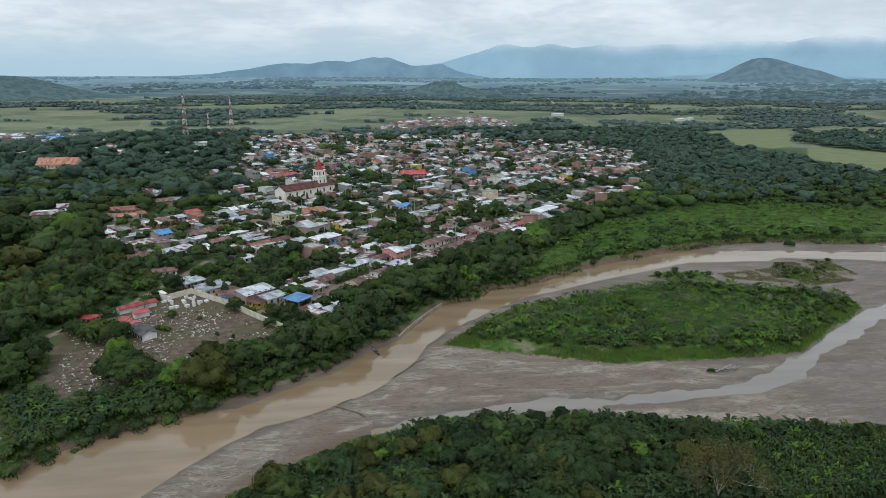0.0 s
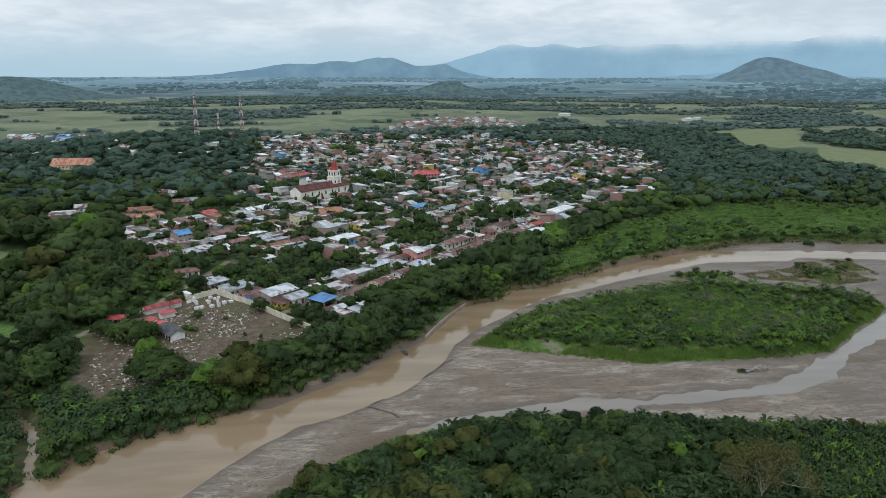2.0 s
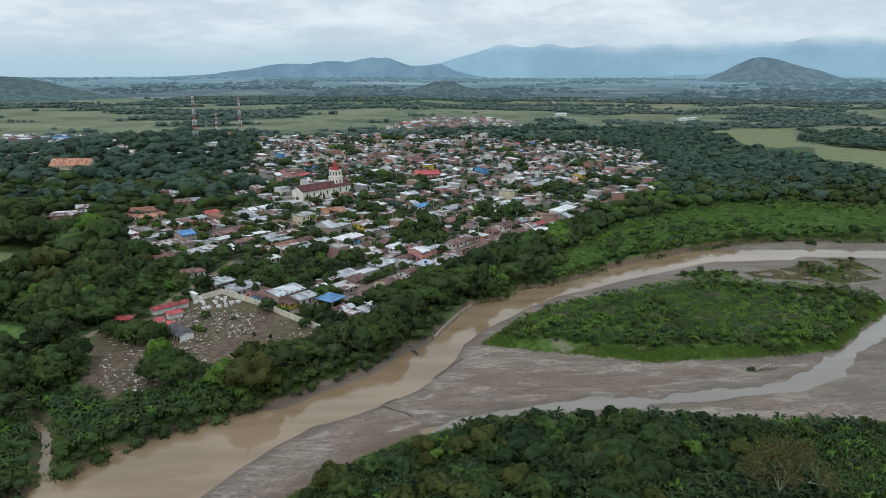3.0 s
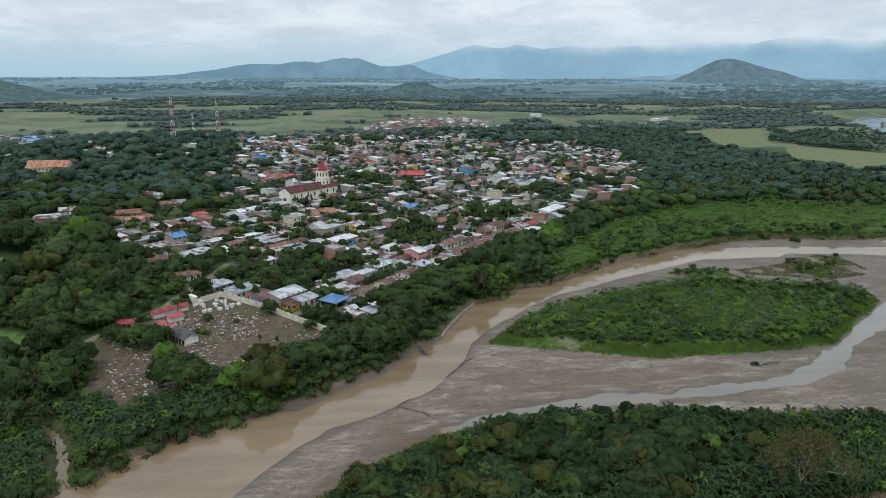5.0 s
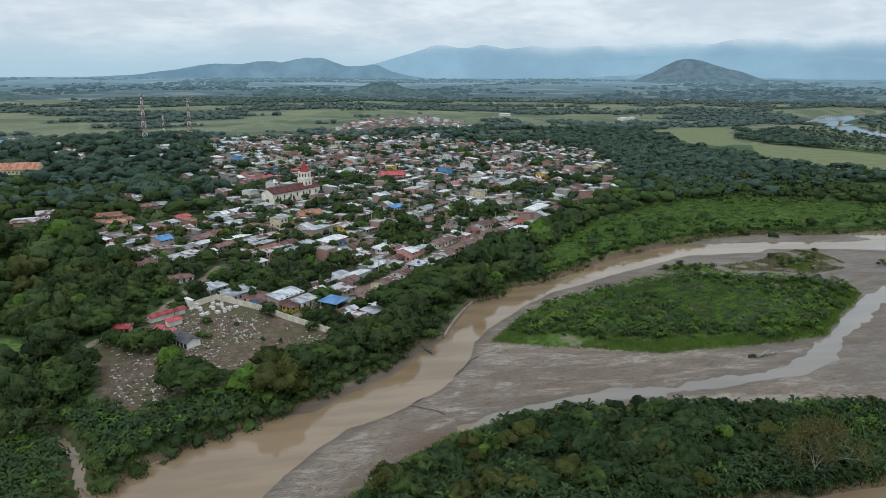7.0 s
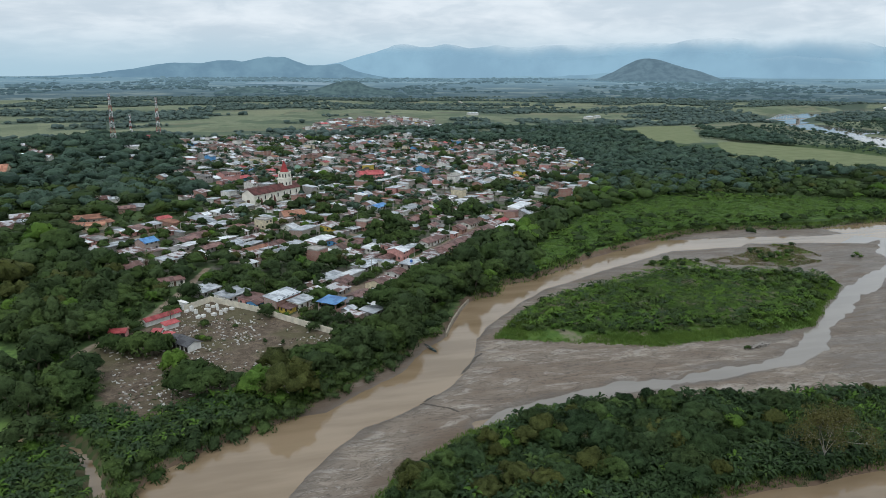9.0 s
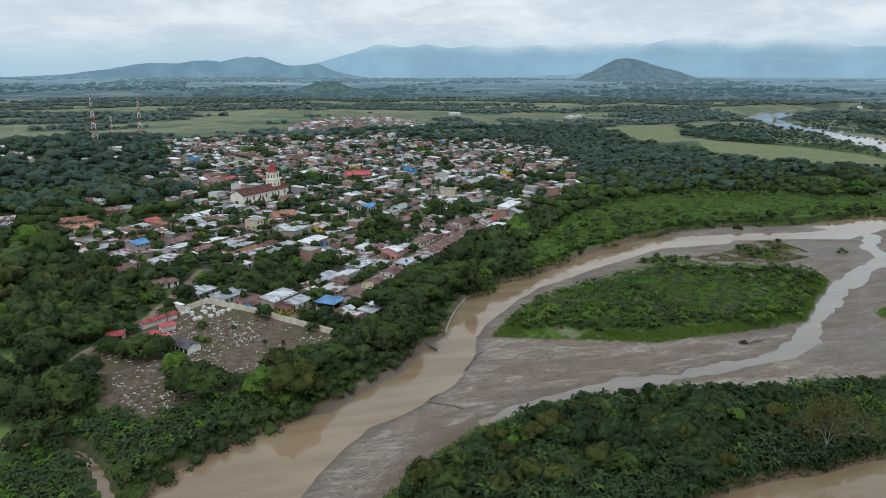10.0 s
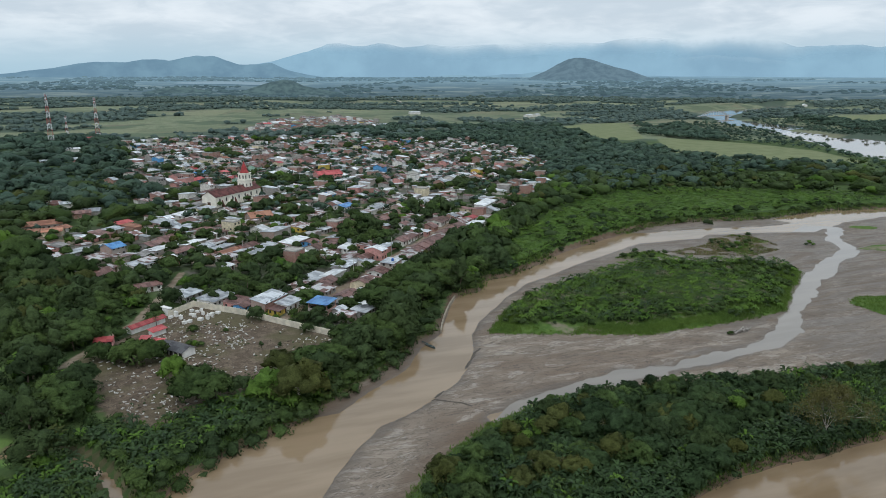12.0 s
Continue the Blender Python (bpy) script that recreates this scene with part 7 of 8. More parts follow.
    for k in np.nonzero(cy < 330)[0]:
        set_tree(TREES[int(rng.choice(5, p=[0.45, 0.40, 0.05, 0.08, 0.02]))], cx[k], cy[k], cs[k], rng.uniform(0, 360), rng.uniform(0.75, 1.0))
    for sel, shape, n in (((cy >= 330) & (cy < 480), mid, 0), (cy >= 480, low, 0)):
        n = int(sel.sum())
        scatter_mesh("woodland", shape, cx[sel], cy[sel], survey(cx[sel], cy[sel])["z"], cs[sel], tree_slots(n, [0.46, 0.46, 0.04, 0.04]), rng, "clumps of dark green trees among town houses", "trees", tall=rng.uniform(0.75, 1.0, n))
    things, rest = near[:150], near[150:]
    yard = inside(x, y, TOWN) & ~in_grove(x, y)
    for k in things:
        kind = TREES[int(rng.choice(5, p=[0.40, 0.40, 0.10, 0.06, 0.04]))]
        size = rng.uniform(0.4, 0.8) if yard[k] else rng.uniform(0.65, 1.05) if x[k] < -5 and y[k] > 292 and x[k] > -100 else rng.uniform(1.1, 1.9) if x[k] > 0 and bank[k] > 6 else rng.uniform(0.95, 1.6)
        set_tree(kind, x[k], y[k], size, rng.uniform(0, 360), rng.uniform(0.85, 1.1))
    n = len(rest)
    scatter_mesh("woodland", mid, x[rest], y[rest], survey(x[rest], y[rest])["z"], np.where(yard[rest], rng.uniform(0.45, 0.8, n), rng.uniform(0.9, 1.7, n) * np.where((x[rest] < -5) & (x[rest] > -105), 0.68, 1.0)), tree_slots(n, [0.46, 0.42, 0.06, 0.06]), rng,
                 "dense dark green trees between the houses and the river", "trees")

    # town and the woods behind it
    x, y = jittered(-560, 420, 390, 1040, 9.6, rng)
    keep = ~((x > -135) & (x < 135) & (y < 430))
    x, y = x[keep], y[keep]
    town = inside(x, y, TOWN)
    bank = -depth(x, y, BED)
    open_land = (depth(x, y, PLANTAIN) > -2) | (depth(x, y, FIELD_B) > -3) | (depth(x, y, FIELD_A) > -3) | ((y - 0.15 * x > 915 + 90 * (rough(x, y, 120, 19) - 0.5)) & ~town)
    ok = (bank > 6) & ~open_land & ~vista(x, y) & clear_of_houses(x, y, np.where(town, 0.2, 4.2), 0.5) & ~(town & on_street(x, y) & ~in_grove(x, y)) & (~town | in_grove(x, y) | (rough(x, y, 30, 23) > 0.29))
    ok &= (town | (rng.uniform(size=len(x)) < 0.93 + 0.3 * (rough(x, y, 70, 27) - 0.5))) & (x > -0.53 * y - 25)
    x, y, town = x[ok], y[ok], town[ok]
    n = len(x)
    size = np.where(town & ~in_grove(x, y), rng.uniform(0.45, 0.85, n), np.where(rng.uniform(size=n) < 0.34, rng.uniform(1.75, 2.7, n) * (1 - 0.35 * (x > 60)), rng.uniform(0.75, 1.55, n)))
    close = np.hypot(x + 25, y) < 560
    big = size > 1.7
    size = np.where(big, size / 2.1, size)
    free = room_beside(x, y, big, 7.5)
    for sel, shape in ((close & ~big & free, low), (~close & ~big & free, tiny), (big, grand)):
        m = int(sel.sum())
        # the farther a tree, the likelier the leaf with haze in its colour
        scatter_mesh("woodland", shape, x[sel], y[sel], survey(x[sel], y[sel])["z"], size[sel], np.where(rng.uniform(size=m) < step(430, 620, y[sel]), HAZED, tree_slots(m, [0.40, 0.54, 0.02, 0.04])), rng,
                     "dark green trees of yards and woods around a town", "trees", tall=rng.uniform(0.7, 1.05, m))
    # taller trees over the yards
    x, y = jittered(-140, 320, 425, 1030, 10.5, rng)
    ok = inside(x, y, TOWN) & (rng.uniform(size=len(x)) < 0.56 * step(0.36, 0.58, rough(x, y, 60, 29))) & (np.hypot(x + 36, y - 508) > 27) & (np.hypot(x + 44, y - 490) > 22)
    x, y = x[ok], y[ok]
    n = len(x)
    scatter_mesh("woodland", tiny, x, y, survey(x, y)["z"] + 0.6, rng.uniform(0.6, 1.1, n), np.where(rng.uniform(size=n) < 0.5, HAZED, tree_slots(n, [0.5, 0.44, 0.02, 0.04])), rng, "dark green trees standing over town yards", "trees", tall=rng.uniform(0.75, 1.05, n))
    # wood beside the dirt road
    x, y = jittered(-330, -100, 150, 392, 9.8, rng)
    s = survey(x, y)
    ok = (x < -135) | (y < 186)
    ok &= (-depth(x, y, BED) > 3) & (line_dist(x, y, ROAD) > 4) & (s["creek"] < -2) & (rough(x, y, 45, 29) > 0.28) & ~((y < 200) & (x > -118)) & (x > -0.53 * y - 40) & ~in_glade(x, y)
    x, y = x[ok], y[ok]
    n = len(x)
    scatter_mesh("woodland", mid, x, y, survey(x, y)["z"], np.where(rng.uniform(size=n) < 0.35, rng.uniform(1.8, 2.5, n), rng.uniform(0.9, 1.6, n)), tree_slots(n, [0.42, 0.44, 0.06, 0.08]), rng, "dense dark green wood beside a dirt road", "trees", tall=rng.uniform(0.75, 1.0, n))
    # woods round the meadows
    x, y = jittered(95, 1250, 330, 1150, 12.0, rng)
    s = survey(x, y)
    ok = (-depth(x, y, BED) > 8) & (depth(x, y, PLANTAIN) < 4) & (depth(x, y, FIELD_A) < -2) & (depth(x, y, FIELD_B) < -2) & (depth(x, y, FIELD_C) < -2) & (s["farriver"] < -8) & ~inside(x, y, TOWN) & ~inside(x, y, SUBURB)
    ok &= (x < 0.85 * y + 420) & ((x > 418) | (y > 925) | (x > 0.4 * y)) & (0.7 * rough(x, y, 110, 33) + 0.3 * rough(x, y, 34, 34, 2) > 0.405) & clear_of_houses(x, y, 4)
    x, y = x[ok], y[ok]
    d = -s["farriver"][ok]
    n = len(x)
    size = np.where(rng.uniform(size=n) < 0.40, rng.uniform(1.8, 2.5, n), rng.uniform(0.8, 1.6, n)) * np.where(d < 110, 0.5, 1.0)
    near_ = np.hypot(x, y) < 760
    big = size > 1.75
    size = np.where(big, size / 2.1, size)
    free = room_beside(x, y, big, 7.5)
    for sel, shape in ((near_ & ~big & free, low), (~near_ & ~big & free, tiny), (big, grand)):
        m = int(sel.sum())
        # far trees here too take the leaf with painted haze
        scatter_mesh("woodland", shape, x[sel], y[sel], survey(x[sel], y[sel])["z"], size[sel], np.where(rng.uniform(size=m) < step(430, 620, y[sel]), HAZED, tree_slots(m, [0.42, 0.44, 0.06, 0.08])), rng, "dark green woods beside meadows on the river plain", "trees", tall=rng.uniform(0.7, 1.0, m))
    # trees of the plain beyond
    n = 40000
    r = np.sqrt(rng.uniform(880 ** 2, 2640 ** 2, n))
    az = np.radians(rng.uniform(-33, 57, n))
    x, y = r * np.sin(az), r * np.cos(az)
    lines = wooded(x, y)
    ok = (depth(x, y, FIELD_A) < -3) & (depth(x, y, FIELD_C) < -3) & (depth(x, y, FAR_RIVER) < -20) & (y - 0.15 * x > 900)
    ok &= (lines > np.where(x > 0.35 * y, 0.50, 0.525)) & ~((x > 95) & (y < 1150) & (x < 1250) & (x > 0.4 * y)) & ~inside(x, y, TOWN) & ~inside(x, y, SUBURB)
    x, y = x[ok], y[ok]
    n = len(x)
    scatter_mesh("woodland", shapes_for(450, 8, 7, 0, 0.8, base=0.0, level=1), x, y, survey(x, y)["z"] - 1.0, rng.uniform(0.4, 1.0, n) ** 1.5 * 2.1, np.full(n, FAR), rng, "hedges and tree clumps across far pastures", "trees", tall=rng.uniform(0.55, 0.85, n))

    # clumps and hedges of the plain before the mountains, hazed by an added glow
    n = 9500
    r = np.sqrt(rng.uniform(2560 ** 2, 4600 ** 2, n))
    az = np.radians(rng.uniform(-33, 57, n))
    x, y = r * np.sin(az), r * np.cos(az)
    ok = (rough(x, y, 420, 93, 4) > 0.47) & (np.abs(r - 3560) > np.where((az > radians(-4)) & (az < radians(9)), 300, 0))
    x, y, r = x[ok], y[ok], r[ok]
    n = len(x)
    # each band farther off emits more blue to imitate haze
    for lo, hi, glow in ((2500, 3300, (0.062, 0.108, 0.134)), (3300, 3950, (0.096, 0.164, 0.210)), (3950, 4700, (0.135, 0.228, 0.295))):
        sel = (r >= lo) & (r < hi)
        m = int(sel.sum())
        ob = scatter_mesh("far_woods", shapes_for(470, 6, 5, 0, 1.0, base=0.0, level=1), x[sel], y[sel], far_z(x[sel], y[sel]) - 1.5, rng.uniform(1.4, 4.5, m), 0, rng, "hazy blue-green woods across a far plain", "trees", tall=rng.uniform(0.3, 0.5, m))
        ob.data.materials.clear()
        ob.data.materials.append(haze_material("far_woods_haze", (0.036, 0.054, 0.050), glow, 0.8, 60))


def plantain_groves():
    rng = np.random.default_rng(91)
    rich = [[plantain_shape(np.random.default_rng(500 + k), 11, 2.3, 3)] + [stalk_shape(2.3)] for k in range(4)]
    poor = [[plantain_shape(np.random.default_rng(520 + k), 8, 2.0, 2)] for k in range(4)]
    # the spit of land below the eye
    x, y = jittered(-45, 190, 108, 182, 2.1, rng)
    s = survey(x, y)
    ok = ((s["bed"] < -4.0) & (s["back"] < -1.5) & spit_open(x, y)) | (spit_edge(x, y) & (rough(x, y, 8, 77) > 0.5)) | ((s["back"] < -0.7) & (s["back"] > -6) & (x > 20) & (x < 140) & (s["bed"] < -4))
    x, y = x[ok], y[ok]
    n = len(x)
    scatter_mesh("plantain_grove", rich, x, y, survey(x, y)["z"], rng.uniform(0.65, 1.1, n) * np.where(spit_edge(x, y), 1.25, 1.0), rng.choice([PLANT, MID, DEEP, BRIGHT], n, p=[0.38, 0.06, 0.51, 0.05]), rng, "tall green plantain plants with long arching leaves", "plants")
    # the lower town bank
    x, y = jittered(-125, -22, 150, 222, 2.2, rng)
    s = survey(x, y)
    ok = (s["bed"] < -5.5) & (s["creek"] < -2.0) & (depth(x, y, CEMETERY) < -1) & (y < 214 + 0.12 * x) & (rough(x, y, 16, 53) > 0.26) & ~in_glade(x, y)
    x, y = x[ok], y[ok]
    n = len(x)
    scatter_mesh("plantain_grove", rich, x, y, survey(x, y)["z"], rng.uniform(0.7, 1.15, n), rng.choice([PLANT, MID, BRIGHT], n, p=[0.58, 0.20, 0.22]), rng, "plantain plants on the bank below a cemetery", "plants")
    # the island
    x, y = jittered(30, 220, 208, 302, 2.4, rng)
    ok = (depth(x, y, ISLAND) > 3.0) & (rough(x, y, 22, 57) > 0.36) & (line_dist(x, y, ISLAND[14:] + ISLAND[:1]) > 10)
    x, y = x[ok], y[ok]
    n = len(x)
    scatter_mesh("plantain_grove", poor, x, y, survey(x, y)["z"], rng.uniform(0.7, 1.2, n), rng.choice([PLANT, MID, BRIGHT], n, p=[0.26, 0.32, 0.42]), rng, "plantain plants covering a river island", "plants")
    # bushes standing in the plantation
    x, y = jittered(75, 430, 298, 480, 9.0, rng)
    ok = (depth(x, y, PLANTAIN) > 0) & (rough(x, y, 45, 81) + 0.10 * step(200, 120, x) > 0.53)
    marked = np.array([(269, 432), (211, 400), (202, 420), (171, 398), (130, 382), (232, 372), (232, 416), (244, 361), (264, 365), (150, 372)], float)
    x, y = np.append(x[ok], marked[:, 0]), np.append(y[ok], marked[:, 1])
    n = len(x)
    scatter_mesh("woodland", shapes_for(640, 6, 14, 90, 0.42), x, y, survey(x, y)["z"] - 1.0, rng.uniform(0.4, 1.0, n), rng.choice([DARK, MID, DEEP], n), rng, "dark green bushes standing in a plantation", "trees", tall=rng.uniform(0.6, 0.9, n))
    # the plantation beyond the river
    x, y = jittered(75, 430, 298, 480, 3.7, rng)
    ok = (depth(x, y, PLANTAIN) > -1) & (rough(x, y, 30, 59) > 0.25)
    x, y = x[ok], y[ok]
    n = len(x)
    scatter_mesh("plantain_grove", poor, x, y, survey(x, y)["z"], rng.uniform(0.9, 1.5, n), rng.choice([PLANT, MID, BRIGHT], n, p=[0.0, 0.25, 0.75]), rng, "bright green plantation of plantain beyond the river", "plants")


def plantain_things():
    """The plants nearest to the eye, each with its stem and leaves."""
    rng = np.random.default_rng(92)
    made = []
    for kind in range(3):
        root = tagged(new("plantain_plant"), ("tall plantain plant with long arching green leaves", "plantain plant with broad torn green leaves", "young plantain plant with upright green leaves")[kind], "plant", "plantain plants")
        v, f = stalk_shape(2.3)
        stem = new("stem", raw_mesh("stem", [(v, f, 0)], [LEAF_PLANTAIN]))
        stem.parent = root
        for k in range(9):
            v, f = plantain_leaf(rng, rng.uniform(1.7, 2.6), rng.uniform(0.5, 0.75), rng.uniform(0.5, 1.2), rng.uniform(0.5, 1.05), 4)
            blade = new("leaf", raw_mesh("leaf", [(v, f, 0)], [LEAF_DEEP if rng.uniform() < 0.45 else LEAF_PLANTAIN]))
            blade.parent = root
            blade.matrix_basis = pose(0, 0, 2.3 * rng.uniform(0.85, 1.05), 0, 0, k * 137.5 + rng.uniform(-20, 20))
        made.append(root)
    x, y = jittered(0, 140, 118, 150, 2.6, rng)
    s = survey(x, y)
    ok = np.nonzero((s["bed"] < -4.0) & (s["back"] < -1.2) & spit_open(x, y))[0]
    ok = ok[np.argsort(-s["back"][ok])][:110]
    for n, k in enumerate(ok):
        m = pose(x[k], y[k], float(s["z"][k]), 0, 0, rng.uniform(0, 360))
        q = made[n] if n < 3 else copy_thing(made[n % 3], m)
        q.matrix_basis = m
        f = rng.uniform(0.7, 1.1)
        q.scale = (f, f, f)


def spit_edge(x, y):
    """The far rim of the spit, where the growth is tall and ragged."""
    s, far = survey(x, y), survey(x, y + 6.5)
    return (x > 28) & (s["bed"] < -3.2) & (s["back"] < -1.5) & ((far["bed"] > -3.2) | (far["back"] > -1.5))


def cane_land(x, y):
    """The patch of cane at the broad end of the spit."""
    return (x + 0.4 * (y - 140) > 94) & (rough(x, y, 22, 74) > 0.30)


def spit_open(x, y):
    """Where plantain stands among the trees of the spit."""
    return ((rough(x, y, 19, 51) > 0.60) & ~cane_land(x, y)) | ((x > 58) & (x < 82) & (y > 127) & (y < 143)) | ((x > 12) & (x < 34) & (y < 139) & (y > 118))


def scrub():
    rng = np.random.default_rng(95)
    bare_tree("tree", "pale-limbed half-bare olive-brown tree above a river bank", 84.0, 132.0, 31, 5.4, 0.22, 8500, 0.20, 0.80, 5, 2.2)
    for k, (x, y) in enumerate(((31, 161), (8, 146), (13, 143), (33, 155), (110, 156))):
        bare_tree("bush", "grey leafless bush among green scrub", x, y, 40 + k, 1.2, 0.09, 160, 0.14, 0.55, 4)
    # bushes and small trees on the spit, the island and the banks
    x, y = jittered(-45, 190, 108, 182, 5.0, rng)
    s = survey(x, y)
    ok = (s["bed"] < -4.5) & (s["back"] < -1.6) & ~spit_open(x, y) & ~cane_land(x, y) & (np.hypot(x - 84, y - 134) > 7)
    for px, py, inland in zip(x[ok], y[ok], -s["bed"][ok]):
        if rng.uniform() < (0.0 if inland < 5.5 else 0.4 if inland < 9 else 0.5):
            set_tree(SPIT_TREES[int(rng.choice(4, p=[0.22, 0.22, 0.28, 0.28] if px < 26 else [0.55, 0.29, 0.08, 0.08]))], px, py, rng.uniform(0.7, 1.45), rng.uniform(0, 360), rng.uniform(0.6, 0.95))
        else:
            set_tree(SPIT_BUSHES[int(rng.choice(4, p=[0.25, 0.28, 0.27, 0.20] if px < 26 else [0.66, 0.16, 0.12, 0.06]))], px, py, rng.uniform(0.6, 1.0) if inland < 9 else rng.uniform(0.9, 1.7), rng.uniform(0, 360))
    for k, px, py, f, tall in ((2, 9, 144, 1.25, 0.75), (2, 16, 141, 1.1, 0.75), (2, 1, 141, 1.15, 0.7), (0, 37, 151, 1.3, 1.0), (2, 54, 147, 0.9, 1.15), (1, 49, 135, 1.2, 1.1), (0, 68, 158, 1.2, 0.9), (1, 92, 158, 1.2, 0.85), (3, 24, 157, 1.0, 0.9)):
        set_tree(SPIT_TREES[k], px, py, f, rng.uniform(0, 360), tall)
    # the taller, ragged growth along the far edge
    x, y = jittered(28, 175, 118, 182, 2.9, rng)
    ok = spit_edge(x, y) & (rough(x, y, 8, 77) < 0.56)
    for px, py in zip(x[ok], y[ok]):
        set_tree(SPIT_BUSHES[int(rng.choice(4, p=[0.46, 0.40, 0.08, 0.06]))], px, py, rng.uniform(0.65, 1.3), rng.uniform(0, 360), rng.uniform(0.8, 1.45))
    set_tree(SPIT_BUSHES[1], 118.6, 203.2, 0.62, 40, 0.8)
    cane = [[maize_shape(np.random.default_rng(740 + k), 9, 2.1)] for k in range(5)]
    x, y = jittered(88, 190, 118, 170, 1.15, rng)
    s = survey(x, y)
    ok = (s["bed"] < -3) & (s["back"] < -1.5) & cane_land(x, y)
    x, y = x[ok], y[ok]
    n = len(x)
    scatter_mesh("cane", cane, x, y, survey(x, y)["z"], rng.uniform(0.75, 1.3, n), rng.choice([PLANT, MID, BRIGHT, DEEP], n, p=[0.35, 0.35, 0.15, 0.15]), rng, "tall green cane at the end of a river spit", "plants")
    small = shapes_for(600, 6, 9, 120, 0.26, 2.4, 2.2, 0.1, level=1, body=0.74)
    # undergrowth that closes the spit
    x, y = jittered(-45, 190, 108, 182, 3.3, rng)
    s = survey(x, y)
    ok = (s["bed"] < -2.5 - 4 * rough(x, y, 12, 73)) & (s["back"] < -0.6) & ~(cane_land(x, y) & (rough(x, y, 9, 75) < 0.58))
    x, y = x[ok], y[ok]
    n = len(x)
    scatter_mesh("scrub", small, x, y, survey(x, y)["z"] - 0.1, rng.uniform(0.5, 0.95, n), rng.choice([DEEP, DARK, MID, BRIGHT], n, p=[0.52, 0.28, 0.15, 0.05]), rng, "dense green undergrowth on a spit of land", "shrubs")
    x, y = jittered(30, 330, 208, 335, 4.0, rng)
    ok = ((depth(x, y, ISLAND) > 2.5) & (rough(x, y, 22, 57) < 0.46) & (line_dist(x, y, ISLAND[14:] + ISLAND[:1]) > 8)) | ((depth(x, y, ISLET_A) > 1.5) & (rough(x, y, 14, 61) > 0.55)) | (depth(x, y, ISLET_B) > 1) | ((depth(x, y, ISLET_C) > 2) & (rough(x, y, 14, 61) > 0.5)) | (np.hypot(x - 260, y - 295) < 4) | (np.hypot(x - 117, y - 205) < 2.4)
    x, y = x[ok], y[ok]
    n = len(x)
    scatter_mesh("scrub", small, x, y, survey(x, y)["z"], rng.uniform(0.45, 1.15, n), rng.choice([DARK, MID, BRIGHT], n, p=[0.3, 0.5, 0.2]), rng, "low green scrub on river islands", "shrubs")
    x, y = jittered(-150, 420, 150, 480, 3.5, rng)
    s = survey(x, y)
    bank = -s["bed"]
    ok = (bank > np.where(x < 40, -1.3, 0.2)) & (bank < 9) & (np.hypot(x - BOAT_AT[0], y - BOAT_AT[1]) > 7) & (line_dist(x, y, [(19, 241.5), (27, 257.5), (39, 277)]) > 3.2) & (s["creek"] < -0.8) & (y > 0.2 * x + 180 - 60 * (x < 0)) & ~((x > -30) & (y < 185)) & (depth(x, y, CEMETERY) < 0)
    ok &= (x < 60) | (rough(x, y, 20, 63) > 0.55)
    x, y = x[ok], y[ok]
    n = len(x)
    scatter_mesh("scrub", small, x, y, survey(x, y)["z"], rng.uniform(0.6, 1.3, n) * np.where(x < 60, 1.35, 1.0), rng.choice([DARK, MID, BRIGHT], n, p=[0.52, 0.46, 0.02]), rng, "green scrub along the river bank", "shrubs")
    # undergrowth round the cemetery and along the road
    x, y = jittered(-160, -20, 180, 320, 4.8, rng)
    s = survey(x, y)
    ok = (s["bed"] < -6) & (depth(x, y, CEMETERY) < -2.0) & (line_dist(x, y, ROAD) > 3.2) & (s["creek"] < -1.2) & clear_of_houses(x, y, 1.5) & (rough(x, y, 18, 71) > 0.25) & ~in_glade(x, y) & (line_dist(x, y, [(-75, 287), (-65.6, 295.5), (-16.6, 244.3)]) > 3.0)
    x, y = x[ok], y[ok]
    n = len(x)
    scatter_mesh("scrub", small, x, y, survey(x, y)["z"], rng.uniform(0.5, 1.7, n), rng.choice([DARK, MID, BRIGHT], n, p=[0.30, 0.58, 0.12]), rng, "green undergrowth beside a cemetery and a dirt road", "shrubs")
    # tussocks
    tuft = [[grass_shape(np.random.default_rng(700 + k), 14, 0.8, 0.55)] for k in range(4)]
    reed = [[grass_shape(np.random.default_rng(720 + k), 22, 1.0, 0.75)] for k in range(4)]
    # tall grass along the island's near shore, and down the town bank to the water
    x, y = jittered(28, 222, 205, 300, 1.15, rng)
    d = depth(x, y, ISLAND) + 2.5 * (rough(x, y, 7, 66) - 0.5)
    shore = line_dist(x, y, ISLAND[10:] + ISLAND[:2])
    ok = (d > 0.6) & (shore < 8.5) & (rough(x, y, 15, 68) > np.where(x > 120, 0.2, 0.33))
    x, y = x[ok], y[ok]
    n = len(x)
    scatter_mesh("grass", reed, x, y, survey(x, y)["z"] - 0.1, rng.uniform(0.6, 1.15, n), np.full(n, BLADE), rng, "tall bright green grass along an island's shore", "grass")
    x, y = jittered(-130, 20, 148, 250, 1.2, rng)
    s = survey(x, y)
    ok = (s["bed"] > -6.5) & (s["bed"] < np.where(x < -38, 1.6, -0.6)) & (s["river"] < 0.6) & (depth(x, y, NEAR_BANK + [(-250, -120), (-250, -200), (800, -200)]) < 0) & (np.hypot(x - BOAT_AT[0], y - BOAT_AT[1]) > 4)
    x, y = x[ok], y[ok]
    n = len(x)
    scatter_mesh("grass", reed, x, y, survey(x, y)["z"] - 0.1, rng.uniform(0.5, 1.0, n), rng.choice([BLADE, MID], n, p=[0.65, 0.35]), rng, "rank green grass hanging over a river bank", "grass")
    x, y = jittered(40, 420, 280, 385, 1.7, rng)
    s = survey(x, y)
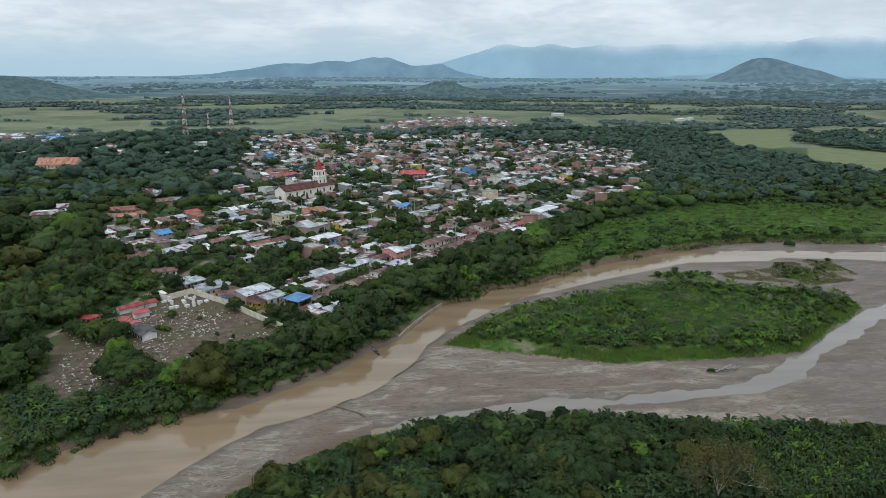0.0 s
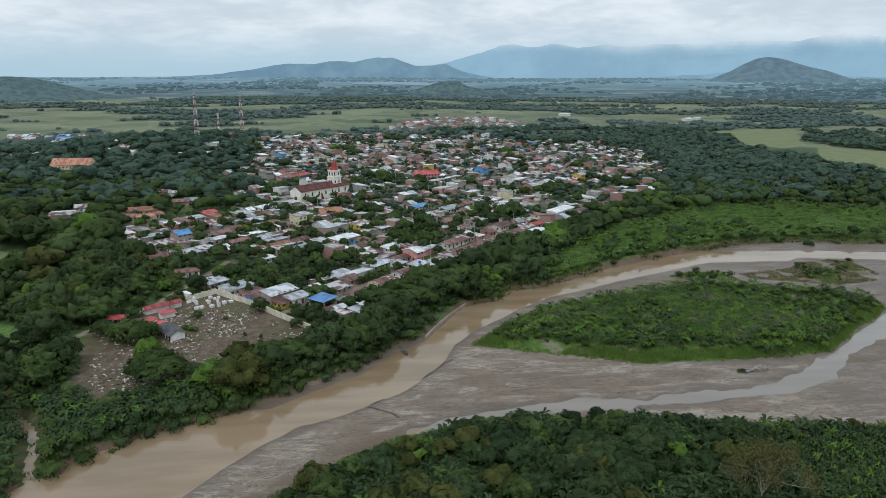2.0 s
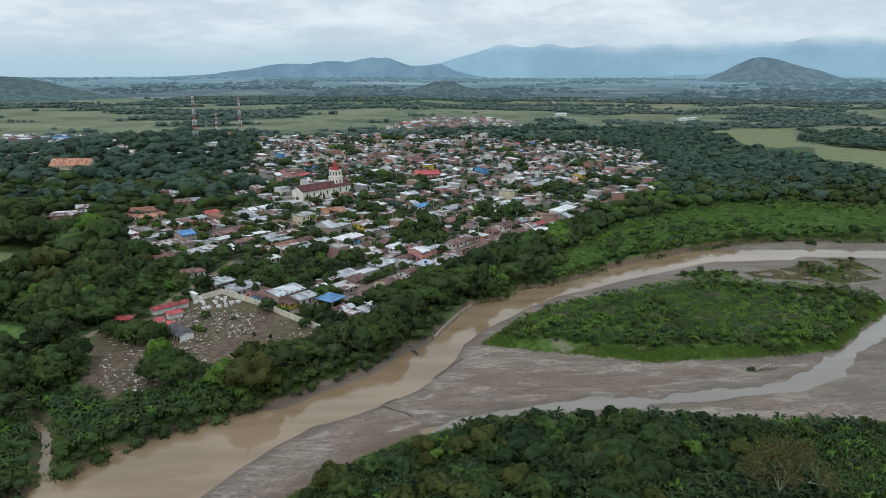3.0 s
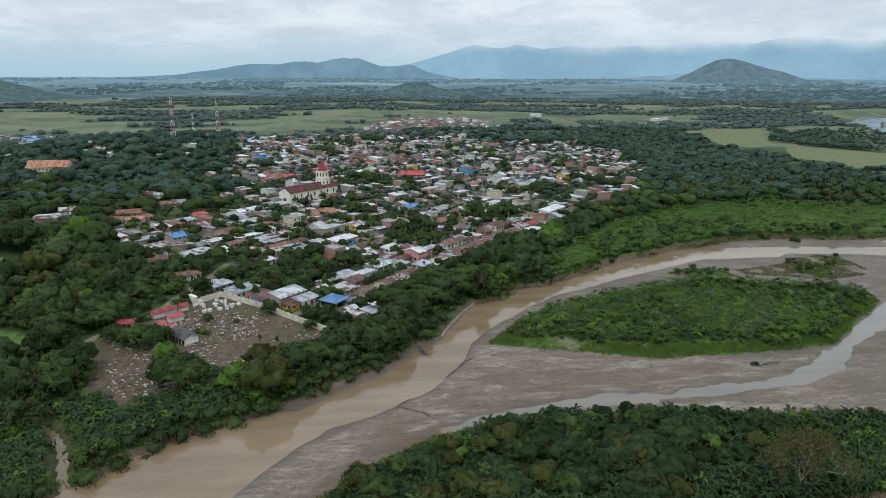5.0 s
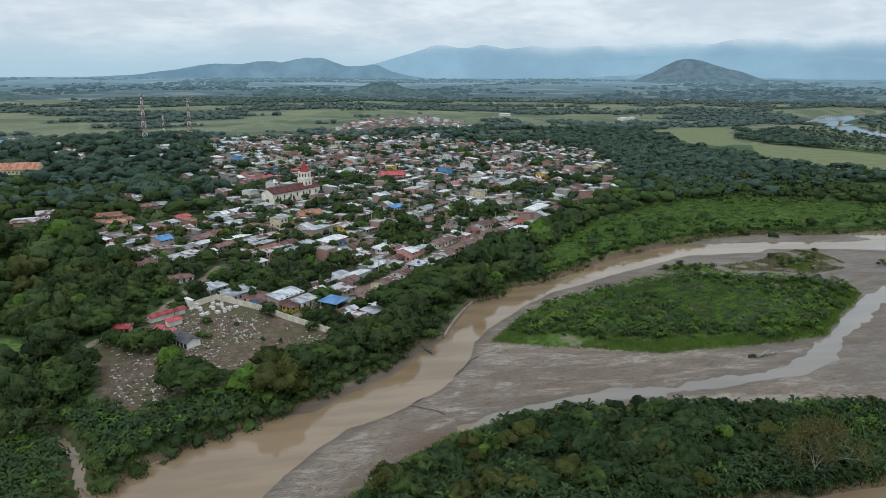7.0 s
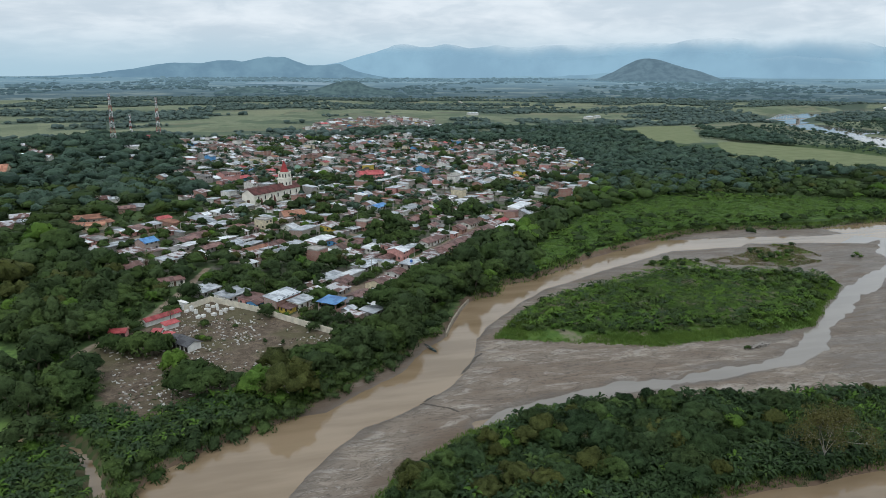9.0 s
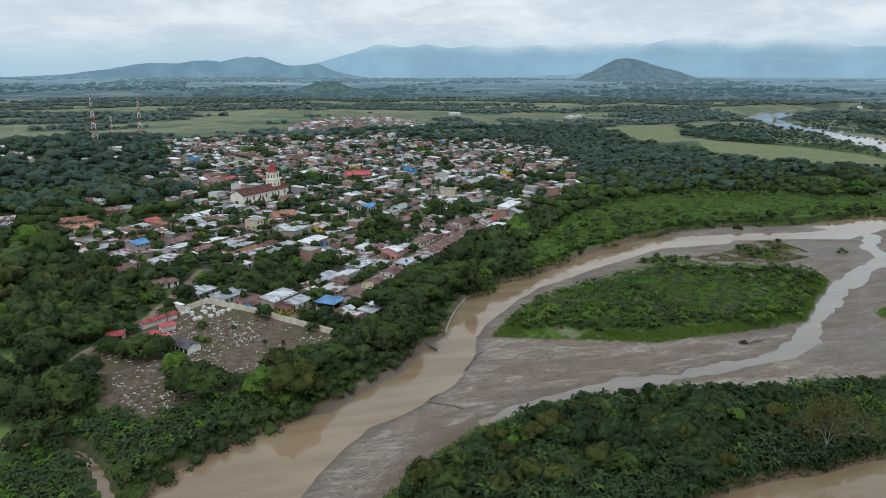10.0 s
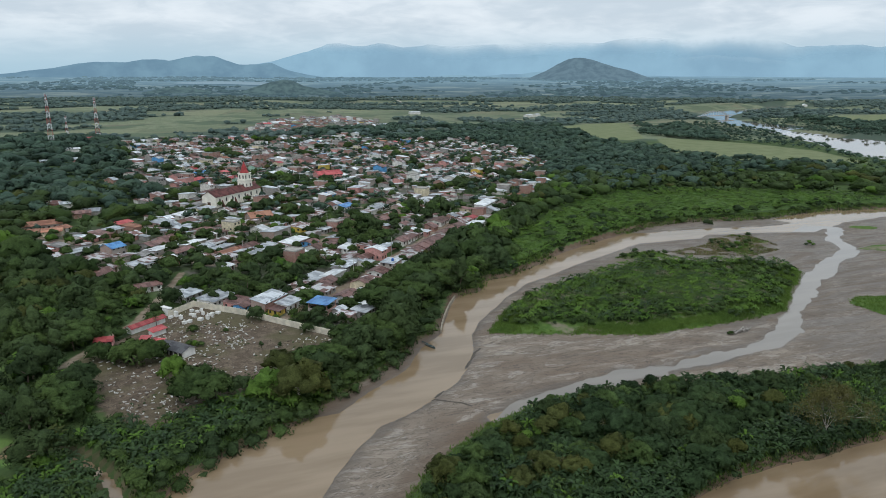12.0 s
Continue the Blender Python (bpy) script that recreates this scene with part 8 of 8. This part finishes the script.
    off = line_dist(x, y, TOWN_BANK)
    ok = (off < 5.5) & (s["bed"] < 1.2) & (s["river"] < 0.8) & (rough(x, y, 24, 69) > 0.36)
    x, y = x[ok], y[ok]
    n = len(x)
    scatter_mesh("grass", reed, x, y, survey(x, y)["z"] - 0.1, rng.uniform(0.9, 1.7, n), rng.choice([BLADE, MID, DARK], n, p=[0.5, 0.35, 0.15]), rng, "rank grass along the bank of a plantation", "grass")
    x, y = jittered(5, 150, 100, 140, 0.8, rng)
    s = survey(x, y)
    ok = (s["back"] < -0.35) & (s["back"] > -2.6) & (rough(x, y, 7, 83) > 0.34)
    x, y = x[ok], y[ok]
    n = len(x)
    scatter_mesh("grass", reed, x, y, survey(x, y)["z"] - 0.1, rng.uniform(0.4, 0.9, n), rng.choice([MID, DARK, BLADE], n, p=[0.45, 0.40, 0.15]), rng, "rank green grass hanging over a muddy backwater", "grass")
    x, y = jittered(140, 262, 280, 335, 0.85, rng)
    ok = (depth(x, y, ISLET_A) > 0.5) & (rough(x, y, 10, 79) > 0.36)
    x, y = x[ok], y[ok]
    n = len(x)
    scatter_mesh("grass", tuft, x, y, survey(x, y)["z"] - 0.1, rng.uniform(0.4, 0.9, n), rng.choice([STRAW, BLADE, MID], n, p=[0.78, 0.14, 0.08]), rng, "dry straw-coloured grass on a low sandy islet", "grass")
    x, y = jittered(28, 250, 195, 335, 1.4, rng)
    d = survey(x, y)["isle"]
    ok = (d > 0.3) & (d < 14) & (rough(x, y, 12, 67) > 0.42)
    x, y = x[ok], y[ok]
    n = len(x)
    scatter_mesh("grass", tuft, x, y, survey(x, y)["z"], rng.uniform(0.5, 1.1, n), np.full(n, BLADE), rng, "bright green tussock grass on river islands", "grass")
    x, y = jittered(-60, 190, 95, 182, 1.3, rng)
    s = survey(x, y)
    ok = ((s["bed"] < -0.2) & (s["bed"] > -8.5) & (s["back"] < -0.5)) | ((s["back"] < -0.6) & (s["back"] > -3))
    x, y = x[ok], y[ok]
    n = len(x)
    scatter_mesh("grass", tuft, x, y, survey(x, y)["z"], rng.uniform(0.5, 1.2, n), np.full(n, BLADE), rng, "bright green grass fringe above a sand flat", "grass")


def palms():
    rng = np.random.default_rng(15)
    big = palm("large ragged palm with grey drooping leaves by a creek", 4.5, 5, True)
    big.matrix_basis = pose(-101.5, 191.0, ground_z(-101.5, 191.0))
    big.scale = (1.5, 1.5, 1.25)
    p = palm("tall slender palm above the yards", 9.0, 6)
    for k, (x, y, h) in enumerate(((-94, 333, 1.15), (72, 421, 1.0), (87, 497, 1.1), (-33, 376, 0.9), (-6, 330, 0.8), (-79, 276, 0.55), (-44, 305, 0.7), (14, 350, 0.8), (-120, 300, 0.9), (60, 470, 1.0), (118, 450, 1.0))):
        m = pose(x, y, ground_z(x, y), 0, 0, rng.uniform(0, 360))
        q = p if k == 0 else copy_thing(p, m)
        q.matrix_basis = m
        q.scale = (max(h, 0.75), max(h, 0.75), h)


def poles():
    rng = np.random.default_rng(16)
    root = tagged(new("utility_pole"), "pale concrete utility pole with a crossarm", "pole", "utility poles")
    v, f = stalk_shape(9.5, 0.16, 6)
    part("pole", (v.tolist(), f.tolist()), CONCRETE, root)
    part("crossarm", box(-0.9, 0.9, -0.06, 0.06, 8.7, 8.85), GREY_WOOD, root)
    spots = [(42, 501), (52, 511), (36, 431), (94, 521), (90, 539), (-35, 515), (77, 466), (21, 577)] + [tuple(from_town(u, v + 3.2)) for u in (-58, -20, 18, 58) for v in (0, 62, 124)]
    for k, (x, y) in enumerate(spots):
        m = pose(x, y, ground_z(x, y), 0, 0, rng.uniform(30, 60))
        if k == 0:
            root.matrix_basis = m
        else:
            copy_thing(root, m)


woods()
plantain_groves()
plantain_things()
scrub()
palms()
poles()

# kinds that no spot took
for kind in TREES + BUSHES + SPIT_TREES + SPIT_BUSHES:
    if kind.name not in USED:
        for piece in list(kind.children) + [kind]:
            bpy.data.objects.remove(piece)
